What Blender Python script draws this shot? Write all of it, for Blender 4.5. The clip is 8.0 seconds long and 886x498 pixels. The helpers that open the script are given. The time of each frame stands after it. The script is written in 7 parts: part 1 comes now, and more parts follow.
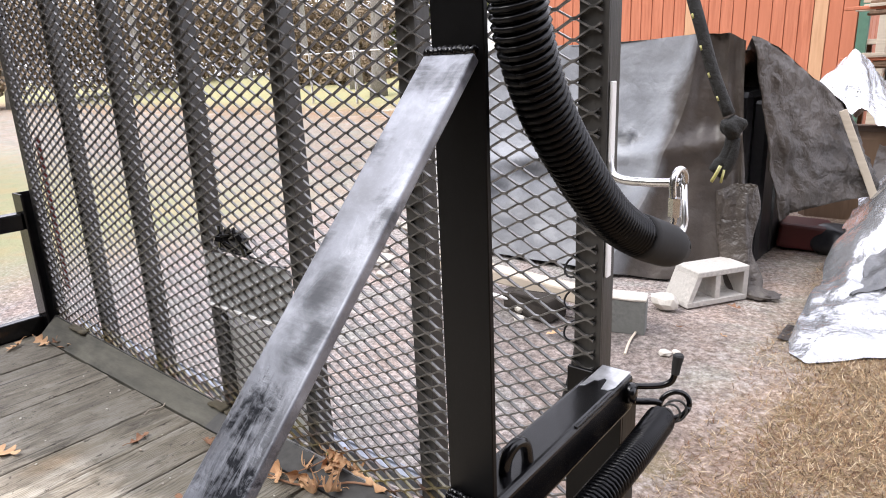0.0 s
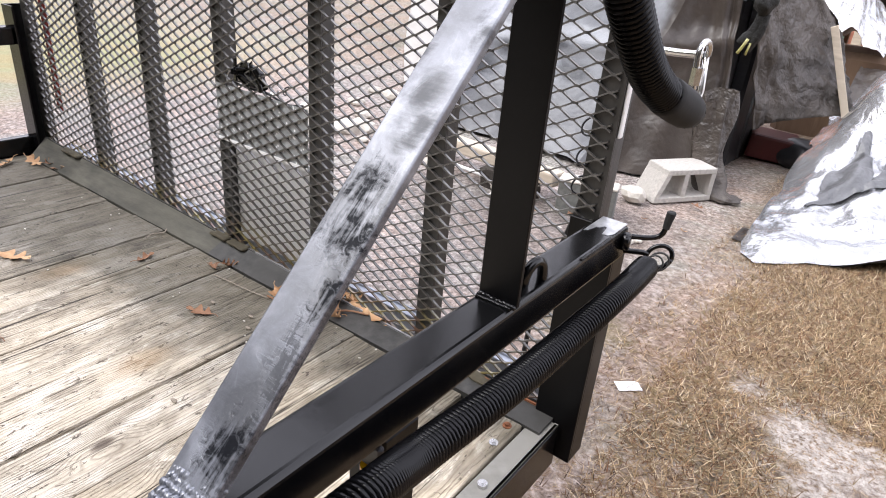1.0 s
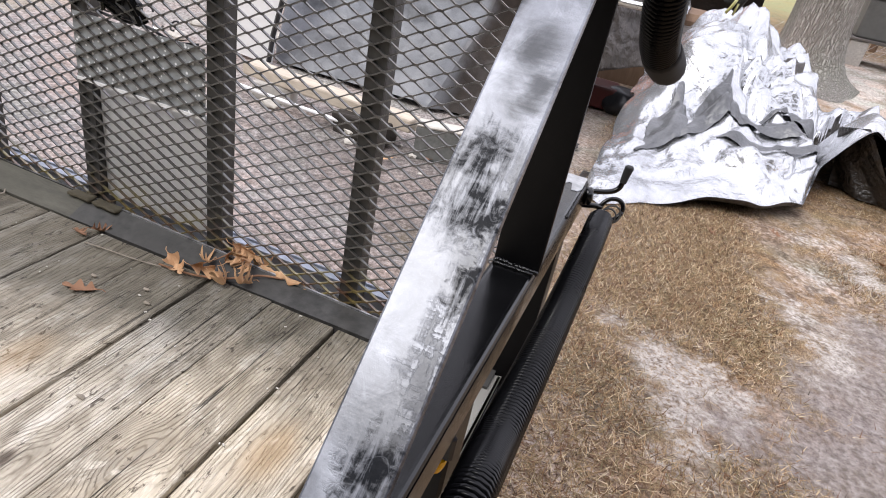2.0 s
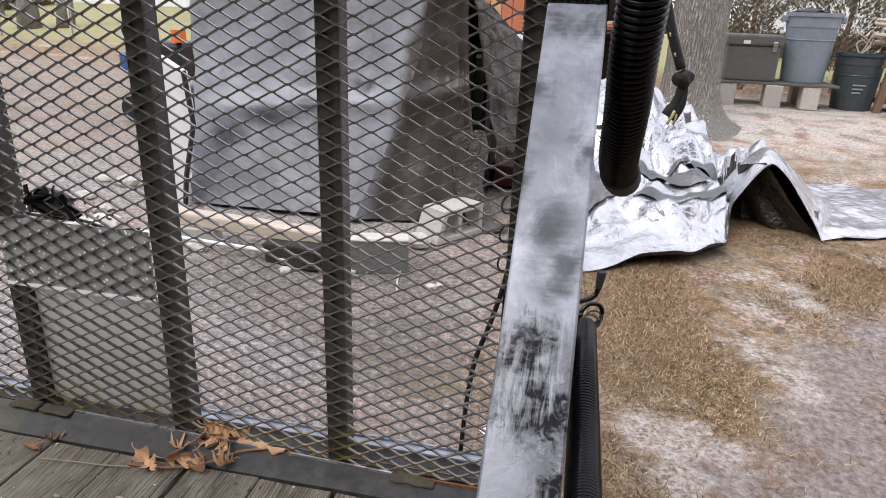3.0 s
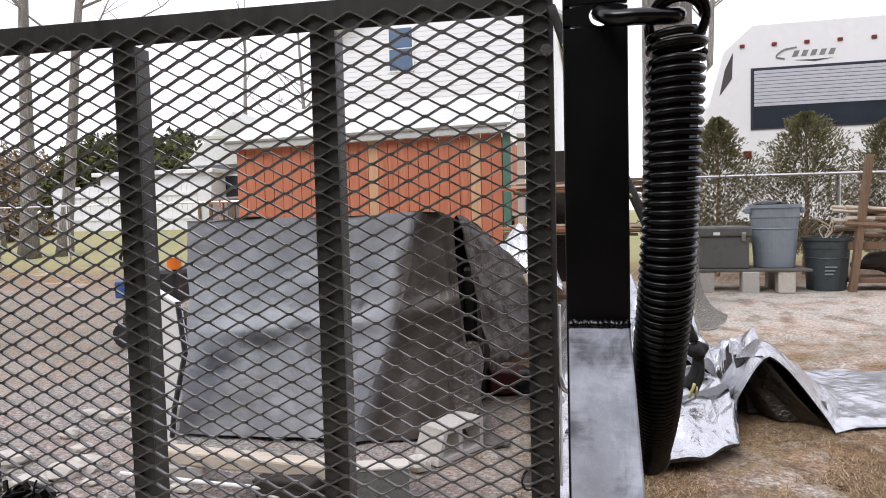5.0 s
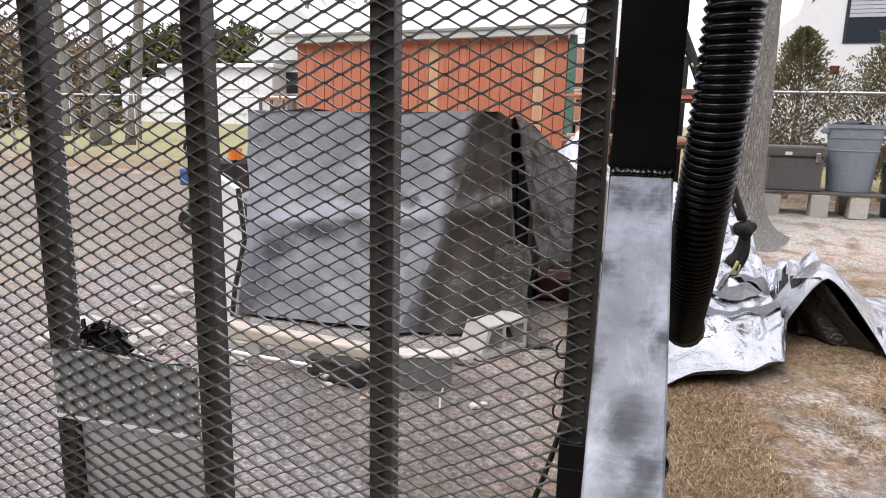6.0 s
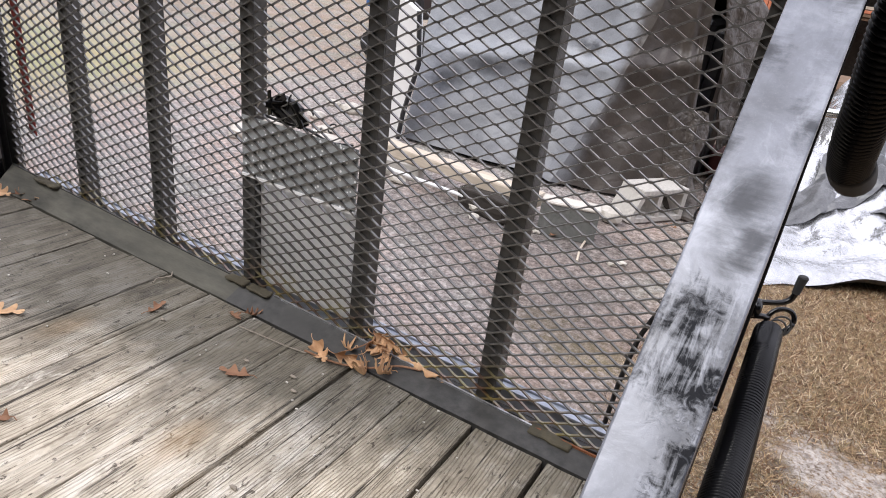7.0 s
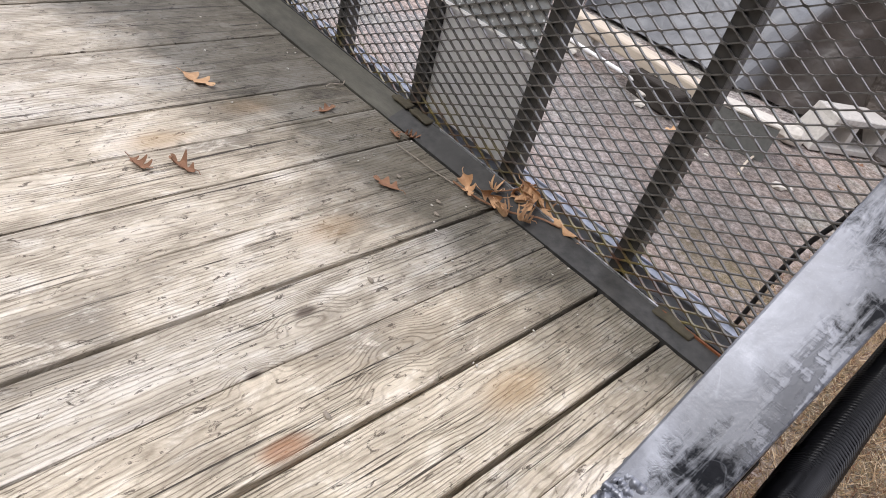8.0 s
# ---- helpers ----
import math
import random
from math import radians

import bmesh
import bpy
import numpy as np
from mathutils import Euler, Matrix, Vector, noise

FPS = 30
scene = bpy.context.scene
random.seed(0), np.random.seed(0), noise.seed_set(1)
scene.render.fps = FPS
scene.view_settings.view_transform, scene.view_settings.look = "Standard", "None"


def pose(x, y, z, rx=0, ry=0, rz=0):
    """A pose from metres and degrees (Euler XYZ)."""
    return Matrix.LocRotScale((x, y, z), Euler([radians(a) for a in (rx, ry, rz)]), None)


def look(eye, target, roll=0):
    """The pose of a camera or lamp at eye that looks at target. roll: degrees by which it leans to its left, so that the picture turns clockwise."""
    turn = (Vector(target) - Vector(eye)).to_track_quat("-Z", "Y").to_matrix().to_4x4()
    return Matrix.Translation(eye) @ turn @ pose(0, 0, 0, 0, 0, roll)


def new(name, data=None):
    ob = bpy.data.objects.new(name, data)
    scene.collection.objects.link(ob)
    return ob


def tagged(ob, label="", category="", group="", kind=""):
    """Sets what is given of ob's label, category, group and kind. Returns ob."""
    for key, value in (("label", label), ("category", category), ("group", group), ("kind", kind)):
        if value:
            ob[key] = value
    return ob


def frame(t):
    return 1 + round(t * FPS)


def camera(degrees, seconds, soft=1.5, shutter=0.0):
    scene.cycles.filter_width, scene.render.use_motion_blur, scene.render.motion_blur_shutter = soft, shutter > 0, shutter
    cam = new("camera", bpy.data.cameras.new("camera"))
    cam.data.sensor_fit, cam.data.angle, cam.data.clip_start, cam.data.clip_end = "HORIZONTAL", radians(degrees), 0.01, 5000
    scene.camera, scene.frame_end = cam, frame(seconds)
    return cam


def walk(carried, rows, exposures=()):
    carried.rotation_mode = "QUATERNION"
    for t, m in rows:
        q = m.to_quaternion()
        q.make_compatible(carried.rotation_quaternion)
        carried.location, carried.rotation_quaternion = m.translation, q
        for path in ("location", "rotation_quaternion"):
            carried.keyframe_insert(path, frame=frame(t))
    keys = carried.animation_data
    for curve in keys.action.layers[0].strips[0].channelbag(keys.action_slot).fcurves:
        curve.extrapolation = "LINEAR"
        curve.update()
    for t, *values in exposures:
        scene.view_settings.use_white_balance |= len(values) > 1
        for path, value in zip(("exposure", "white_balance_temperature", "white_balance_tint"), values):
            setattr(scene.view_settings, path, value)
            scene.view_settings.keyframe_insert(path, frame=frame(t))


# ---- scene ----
cam = camera(68.9, 8.0, 1.0)
PATH = [
    (0, (0.362, -0.733, 0.77), (-0.849, 0.763, 0.226), -2.4),
    (0.5, (0.358, -0.82, 0.767), (-0.737, 0.715, 0.101), 3.1),
    (1, (0.356, -0.866, 0.745), (-0.676, 0.604, -0.136), 5.1),
    (1.2, (0.322, -0.877, 0.733), (-0.578, 0.655, -0.185), 7.5),
    (2.3, (0.109, -0.924, 0.717), (-0.303, 0.774, -0.256), 9.8),
    (2.5, (0.089, -0.917, 0.738), (-0.295, 0.786, -0.237), 7.1),
    (3, (0.068, -0.898, 0.77), (-0.294, 0.942, 0.075), 2.1),
    (3.5, (0.037, -0.867, 0.796), (-0.28, 1.045, 0.3), 1.7),
    (4, (0.017, -0.848, 0.833), (-0.307, 1.109, 0.577), 0.7),
    (4.2, (0.02, -0.827, 0.847), (-0.301, 1.139, 0.673), -0.6),
    (5.3, (0.035, -0.862, 0.87), (-0.328, 1.102, 0.763), -1.4),
    (5.5, (0.038, -0.851, 0.851), (-0.358, 1.101, 0.669), -0.8),
    (6, (0.044, -0.871, 0.817), (-0.469, 1.023, 0.429), 1.3),
    (6.5, (0.062, -0.894, 0.788), (-0.618, 0.894, 0.205), 3.5),
    (7, (0.083, -0.91, 0.755), (-0.784, 0.684, -0.087), 7.4),
    (7.3, (0.078, -0.93, 0.733), (-0.845, 0.574, -0.207), 10.4),
    (7.5, (0.078, -0.934, 0.726), (-0.88, 0.491, -0.3), 11.7),
    (8, (0.078, -0.957, 0.698), (-0.914, 0.274, -0.526), 16.0),
]
STOPS = [(0, 1.57), (1, 1.53), (2.5, 1.04), (3, 1.0), (3.5, 1.15), (4.2, 1.19), (5.3, 0.72), (5.6, 0.77), (6, 1.01), (6.5, 1.09), (7, 1.16), (7.5, 1.15), (8, 1.05)]
walk(cam, [(t, look(eye, target, roll)) for t, eye, target, roll in PATH], STOPS)

# ---- world and light ----
world = bpy.data.worlds.new("overcast_sky")
scene.world = world
world.use_nodes = True
wn = world.node_tree.nodes
wl = world.node_tree.links
sky = wn.new("ShaderNodeTexSky")
sky.sky_type, sky.sun_disc = "NISHITA", False
sky.sun_elevation, sky.sun_rotation = radians(50), radians(215)
sky.air_density, sky.dust_density = 1.0, 0.6
grey = wn.new("ShaderNodeHueSaturation")
grey.inputs["Saturation"].default_value = 0.16
veil = wn.new("ShaderNodeMix")
veil.data_type = "RGBA"
veil.inputs[0].default_value = 0.75
veil.inputs[7].default_value = (8.5, 8.45, 9.75, 1)
wl.new(sky.outputs[0], grey.inputs["Color"])
wl.new(grey.outputs[0], veil.inputs[6])
wl.new(veil.outputs[2], wn["Background"].inputs["Color"])
wn["Background"].inputs["Strength"].default_value = 0.12
sun_data = bpy.data.lights.new("sun", "SUN")
sun_data.energy, sun_data.angle, sun_data.color = 0.9, radians(30), (1.0, 0.97, 0.93)
sun = new("sun", sun_data)
sun.matrix_world = look((-5, -7, 11), (0, 0, 0))


# ---- materials ----
def nodes_of(name, rough=0.6, metal=0.0):
    m = bpy.data.materials.new(name)
    m.use_nodes = True
    b = m.node_tree.nodes["Principled BSDF"]
    b.inputs["Roughness"].default_value = rough
    b.inputs["Metallic"].default_value = metal
    return m, m.node_tree.nodes, m.node_tree.links, b


def coords(n, l, scale=(1, 1, 1), per_object=False):
    tc = n.new("ShaderNodeTexCoord")
    mp = n.new("ShaderNodeMapping")
    mp.inputs["Scale"].default_value = scale
    l.new(tc.outputs["Object"], mp.inputs["Vector"])
    if per_object:
        oi = n.new("ShaderNodeObjectInfo")
        mul = n.new("ShaderNodeMath")
        mul.operation = "MULTIPLY"
        mul.inputs[1].default_value = 37.0
        l.new(oi.outputs["Random"], mul.inputs[0])
        l.new(mul.outputs[0], mp.inputs["Location"])
    return mp.outputs[0]


def noise_tex(n, l, vec, scale, detail=4.0, rough=0.55, distort=0.0):
    t = n.new("ShaderNodeTexNoise")
    t.inputs["Scale"].default_value = scale
    t.inputs["Detail"].default_value = detail
    t.inputs["Roughness"].default_value = rough
    t.inputs["Distortion"].default_value = distort
    l.new(vec, t.inputs["Vector"])
    return t.outputs["Fac"]


def ramp(n, l, fac, stops):
    r = n.new("ShaderNodeValToRGB")
    e = r.color_ramp.elements
    while len(e) < len(stops):
        e.new(0.5)
    for k, (p, c) in enumerate(stops):
        e[k].position = p
        e[k].color = (*c, 1) if len(c) == 3 else c
    l.new(fac, r.inputs["Fac"])
    return r.outputs["Color"]


def grey_ramp(n, l, fac, a, b, va=0.0, vb=1.0):
    return ramp(n, l, fac, [(a, (va,) * 3), (b, (vb,) * 3)])


def mix(n, l, fac, a, b, mode="MIX"):
    x = n.new("ShaderNodeMix")
    x.data_type, x.blend_type = "RGBA", mode
    if isinstance(fac, (int, float)):
        x.inputs[0].default_value = fac
    else:
        l.new(fac, x.inputs[0])
    for slot, v in ((6, a), (7, b)):
        if isinstance(v, tuple):
            x.inputs[slot].default_value = (*v, 1)
        else:
            l.new(v, x.inputs[slot])
    return x.outputs[2]


def bump(n, l, b, height, strength=0.3, distance=0.01):
    k = n.new("ShaderNodeBump")
    k.inputs["Strength"].default_value = strength
    k.inputs["Distance"].default_value = distance
    l.new(height, k.inputs["Height"])
    l.new(k.outputs[0], b.inputs["Normal"])


def spot(n, l, vec, centre, radius, scale=(1, 1, 1), wobble=None, amount=0.0, hard=0.25):
    """1 at the centre, 0 past the radius; wobble makes its edge ragged."""
    d = n.new("ShaderNodeVectorMath")
    d.operation = "SUBTRACT"
    l.new(vec, d.inputs[0])
    d.inputs[1].default_value = centre
    s = n.new("ShaderNodeVectorMath")
    s.operation = "MULTIPLY"
    l.new(d.outputs[0], s.inputs[0])
    s.inputs[1].default_value = scale
    ln = n.new("ShaderNodeVectorMath")
    ln.operation = "LENGTH"
    l.new(s.outputs[0], ln.inputs[0])
    out = ln.outputs["Value"]
    if wobble is not None:
        out = calc(n, l, "MULTIPLY_ADD", wobble, amount, calc(n, l, "SUBTRACT", out, amount * 0.5))
    mr = n.new("ShaderNodeMapRange")
    mr.interpolation_type = "SMOOTHSTEP"
    mr.inputs[1].default_value, mr.inputs[2].default_value = radius, radius * hard
    l.new(out, mr.inputs[0])
    return mr.outputs[0]


def calc(n, l, op, a, b=0.0, c=0.0):
    k = n.new("ShaderNodeMath")
    k.operation = op
    for i, v in enumerate((a, b, c)):
        if isinstance(v, (int, float)):
            k.inputs[i].default_value = v
        else:
            l.new(v, k.inputs[i])
    return k.outputs[0]


def plain(name, dark, light, rough=0.6, metal=0.0, scale=20.0, bump_s=0.15, bump_d=0.003, stretch=(1, 1, 1), rough_var=0.12):
    """A surface with two scales of tone, a little uneven gloss and fine relief."""
    m, n, l, b = nodes_of(name, rough, metal)
    v = coords(n, l, stretch)
    fine = noise_tex(n, l, v, scale, 6.0, 0.6)
    broad = noise_tex(n, l, v, scale / 9.0, 3.0)
    c = mix(n, l, grey_ramp(n, l, broad, 0.35, 0.65), ramp(n, l, fine, [(0.3, dark), (0.7, light)]),
            tuple(0.5 * (p + q) for p, q in zip(dark, light)))
    l.new(c, b.inputs["Base Color"])
    l.new(grey_ramp(n, l, broad, 0.3, 0.7, max(rough - rough_var, 0.03), min(rough + rough_var, 1.0)), b.inputs["Roughness"])
    bump(n, l, b, fine, bump_s, bump_d)
    return m


def make_black_paint(name, gloss=0.2):
    """Brushed black enamel with runs and fine dust."""
    m, n, l, b = nodes_of(name, gloss)
    b.inputs["Specular IOR Level"].default_value = 0.42
    v = coords(n, l)
    drip = noise_tex(n, l, coords(n, l, (40, 40, 9)), 1.0, 5.0, 0.6, 0.6)
    fine = noise_tex(n, l, v, 260.0, 4.0)
    broad = noise_tex(n, l, v, 11.0, 4.0, 0.6, 0.4)
    c = mix(n, l, grey_ramp(n, l, fine, 0.55, 0.8, 0.0, 0.3), (0.002, 0.002, 0.0024), (0.010, 0.010, 0.0115))
    l.new(c, b.inputs["Base Color"])
    l.new(grey_ramp(n, l, broad, 0.3, 0.7, gloss, gloss + 0.14), b.inputs["Roughness"])
    bump(n, l, b, mix(n, l, 0.5, drip, broad), 0.16, 0.003)
    return m


def make_scuffed_paint():
    """Glossy black enamel, its pale grey base standing in for reflected sky: soft smudges, torn wrinkled strip,
    scratches and bare black places.
    """
    m, n, l, b = nodes_of("scuffed_black_enamel", 0.3, 0.35)
    v = coords(n, l)
    broad = noise_tex(n, l, v, 9.0, 3.0, 0.5, 0.3)
    cloud = noise_tex(n, l, v, 34.0, 6.0, 0.62, 0.4)
    flake = noise_tex(n, l, v, 150.0, 5.0, 0.7, 0.6)
    grit = noise_tex(n, l, v, 620.0, 3.0, 0.6)
    # brush marks run across and along the bar
    along = noise_tex(n, l, coords(n, l, (170, 22, 22)), 1.0, 6.0, 0.66, 0.5)
    across = noise_tex(n, l, coords(n, l, (34, 230, 230)), 1.0, 5.0, 0.65, 0.6)
    # pale blue-grey carries the sky's reflection on the bar as colour
    c = ramp(n, l, mix(n, l, 0.4, broad, cloud), [(0.38, (0.056, 0.061, 0.076)), (0.5, (0.132, 0.142, 0.170)), (0.62, (0.27, 0.286, 0.325))])
    c = mix(n, l, grey_ramp(n, l, grit, 0.55, 0.75, 0.0, 0.10), c, (0.40, 0.41, 0.44))
    # soft dark smudges
    smoke = None
    for at, r in (((0.056, -0.484, 0.633), 0.026), ((0.070, -0.500, 0.616), 0.018), ((0.036, -0.402, 0.716), 0.015), ((0.046, -0.352, 0.768), 0.017), ((0.076, -0.362, 0.758), 0.018), ((0.078, -0.440, 0.680), 0.016), ((0.034, -0.455, 0.663), 0.014)):
        s = spot(n, l, v, at, r, (1, 0.6, 0.6), mix(n, l, 0.3, cloud, across), 0.05, 0.0)
        smoke = s if smoke is None else calc(n, l, "MAXIMUM", smoke, s)
    # the outer half of the lower bar is torn and wrinkled
    xyz = n.new("ShaderNodeSeparateXYZ")
    l.new(v, xyz.inputs[0])
    side = n.new("ShaderNodeMapRange")
    side.inputs[1].default_value, side.inputs[2].default_value = 0.058, 0.070
    l.new(calc(n, l, "MULTIPLY_ADD", calc(n, l, "SUBTRACT", cloud, 0.5), 0.05, xyz.outputs["X"]), side.inputs[0])
    low = n.new("ShaderNodeMapRange")
    low.inputs[1].default_value, low.inputs[2].default_value = -0.52, -0.60
    l.new(calc(n, l, "MULTIPLY_ADD", calc(n, l, "SUBTRACT", cloud, 0.5), 0.12, xyz.outputs["Y"]), low.inputs[0])
    torn = grey_ramp(n, l, mix(n, l, 0.4, along, across), 0.47, 0.53)
    strip = calc(n, l, "MULTIPLY", calc(n, l, "MULTIPLY", side.outputs[0], calc(n, l, "MULTIPLY_ADD", low.outputs[0], 0.8, 0.2)), torn)
    smoke = calc(n, l, "MAXIMUM", calc(n, l, "MULTIPLY", smoke, 0.8), calc(n, l, "MULTIPLY", strip, 0.6))
    c = mix(n, l, smoke, c, (0.013, 0.0145, 0.019))
    # bare black places with ragged borders
    bare = None
    for at, r in (((0.058, -0.553, 0.560), 0.034), ((0.070, -0.562, 0.551), 0.022), ((0.076, -0.600, 0.512), 0.014), ((0.066, -0.682, 0.427), 0.024)):
        s = spot(n, l, v, at, r, (1, 0.6, 0.6), mix(n, l, 0.25, flake, across), 0.05, 0.35)
        bare = s if bare is None else calc(n, l, "MAXIMUM", bare, s)
    hole = calc(n, l, "MULTIPLY", bare, grey_ramp(n, l, mix(n, l, 0.45, cloud, along), 0.42, 0.53))
    c = mix(n, l, calc(n, l, "MULTIPLY", hole, 0.97), c, (0.008, 0.0085, 0.0105))
    # fine pale scratches
    wander = noise_tex(n, l, coords(n, l, (34, 20, 20)), 1.0, 2.0, 0.5, 0.5)
    thin = grey_ramp(n, l, calc(n, l, "ABSOLUTE", calc(n, l, "SUBTRACT", wander, 0.5)), 0.003, 0.009, 1.0, 0.0)
    thin = calc(n, l, "MULTIPLY", thin, grey_ramp(n, l, cloud, 0.48, 0.56))
    c = mix(n, l, calc(n, l, "MULTIPLY", thin, 0.12), c, (0.34, 0.355, 0.39))
    l.new(c, b.inputs["Base Color"])
    dull = calc(n, l, "MAXIMUM", calc(n, l, "MULTIPLY", smoke, 0.8), hole)
    l.new(calc(n, l, "MULTIPLY_ADD", dull, -0.85, 0.85), b.inputs["Coat Weight"])
    l.new(calc(n, l, "MULTIPLY_ADD", dull, -0.88, 0.95), b.inputs["Specular IOR Level"])
    l.new(calc(n, l, "MULTIPLY_ADD", dull, -0.35, 0.35), b.inputs["Metallic"])
    l.new(grey_ramp(n, l, broad, 0.3, 0.7, 0.30, 0.42), b.inputs["Roughness"])
    b.inputs["Coat IOR"].default_value = 1.58
    b.inputs["Coat Roughness"].default_value = 0.36
    relief = calc(n, l, "SUBTRACT", mix(n, l, 0.12, cloud, across), calc(n, l, "MULTIPLY", calc(n, l, "MAXIMUM", hole, strip), 0.5))
    bump(n, l, b, relief, 0.5, 0.0012)
    return m


BLACK = make_black_paint("black_enamel", 0.13)
MATT = make_black_paint("dull_black_enamel", 0.3)
MATT.node_tree.nodes["Principled BSDF"].inputs["Specular IOR Level"].default_value = 0.2
SCUFFED = make_scuffed_paint()
GATE_STEEL = plain("weathered_black_steel", (0.014, 0.0135, 0.013), (0.052, 0.049, 0.045), 0.42, 0.0, 60, 0.4, 0.003, (1, 1, 0.25))


def make_gate_mesh():
    m, n, l, b = nodes_of("expanded_steel", 0.28)
    b.inputs["Specular IOR Level"].default_value = 1.0
    v = coords(n, l)
    fine = noise_tex(n, l, v, 90.0, 4.0)
    c = ramp(n, l, fine, [(0.35, (0.030, 0.029, 0.0275)), (0.7, (0.125, 0.119, 0.111))])
    moss = n.new("ShaderNodeSeparateXYZ")
    l.new(v, moss.inputs[0])
    mz = n.new("ShaderNodeMapRange")
    mz.inputs[1].default_value, mz.inputs[2].default_value = 0.11, 0.035
    l.new(moss.outputs["Z"], mz.inputs[0])
    patch = n.new("ShaderNodeMath")
    patch.operation = "MULTIPLY"
    l.new(mz.outputs[0], patch.inputs[0])
    l.new(grey_ramp(n, l, noise_tex(n, l, v, 9.0, 4.0), 0.30, 0.52), patch.inputs[1])
    c = mix(n, l, patch.outputs[0], c, ramp(n, l, noise_tex(n, l, v, 22.0, 3.0), [(0.4, (0.085, 0.042, 0.022)), (0.6, (0.155, 0.125, 0.032))]))
    l.new(c, b.inputs["Base Color"])
    return m


MESH_STEEL = make_gate_mesh()
SPRING_STEEL = plain("black_spring_steel", (0.002, 0.002, 0.0024), (0.006, 0.006, 0.007), 0.24, 0.0, 80, 0.1, 0.001)
for dull in (SPRING_STEEL,):
    dull.node_tree.nodes["Principled BSDF"].inputs["Specular IOR Level"].default_value = 0.22
ZINC = plain("zinc_plated_steel", (0.5, 0.5, 0.5), (0.72, 0.72, 0.72), 0.3, 1.0, 60, 0.1, 0.001)
RUST = plain("rusty_steel", (0.10, 0.035, 0.015), (0.28, 0.10, 0.04), 0.85, 0.0, 90, 0.5, 0.002)
BLUE_PAINT = plain("flaking_blue_grey_paint", (0.10, 0.115, 0.145), (0.60, 0.65, 0.75), 0.5, 0.0, 26, 0.3, 0.002)
DIRTY_STEEL = plain("dirty_worn_steel", (0.014, 0.014, 0.013), (0.075, 0.072, 0.066), 0.55, 0.0, 45, 0.4, 0.002)
DUSTY_STEEL = plain("dusty_wet_steel", (0.10, 0.095, 0.082), (0.36, 0.35, 0.315), 0.4, 0.0, 35, 0.4, 0.002)
MOSSY = plain("mossy_steel", (0.036, 0.031, 0.021), (0.088, 0.074, 0.043), 0.85, 0.0, 45, 0.5, 0.003)
LIP_STEEL = plain("bright_worn_steel_edge", (0.05, 0.05, 0.052), (0.62, 0.62, 0.63), 0.35, 0.6, 60, 0.2, 0.001)
DIRT_BANK = plain("damp_dirt_on_steel", (0.030, 0.029, 0.024), (0.125, 0.118, 0.092), 0.8, 0.0, 26, 0.8, 0.004, (0.35, 1, 1))
AMBER = plain("amber_lens", (0.65, 0.32, 0.0), (0.8, 0.42, 0.01), 0.25, 0.0, 30)


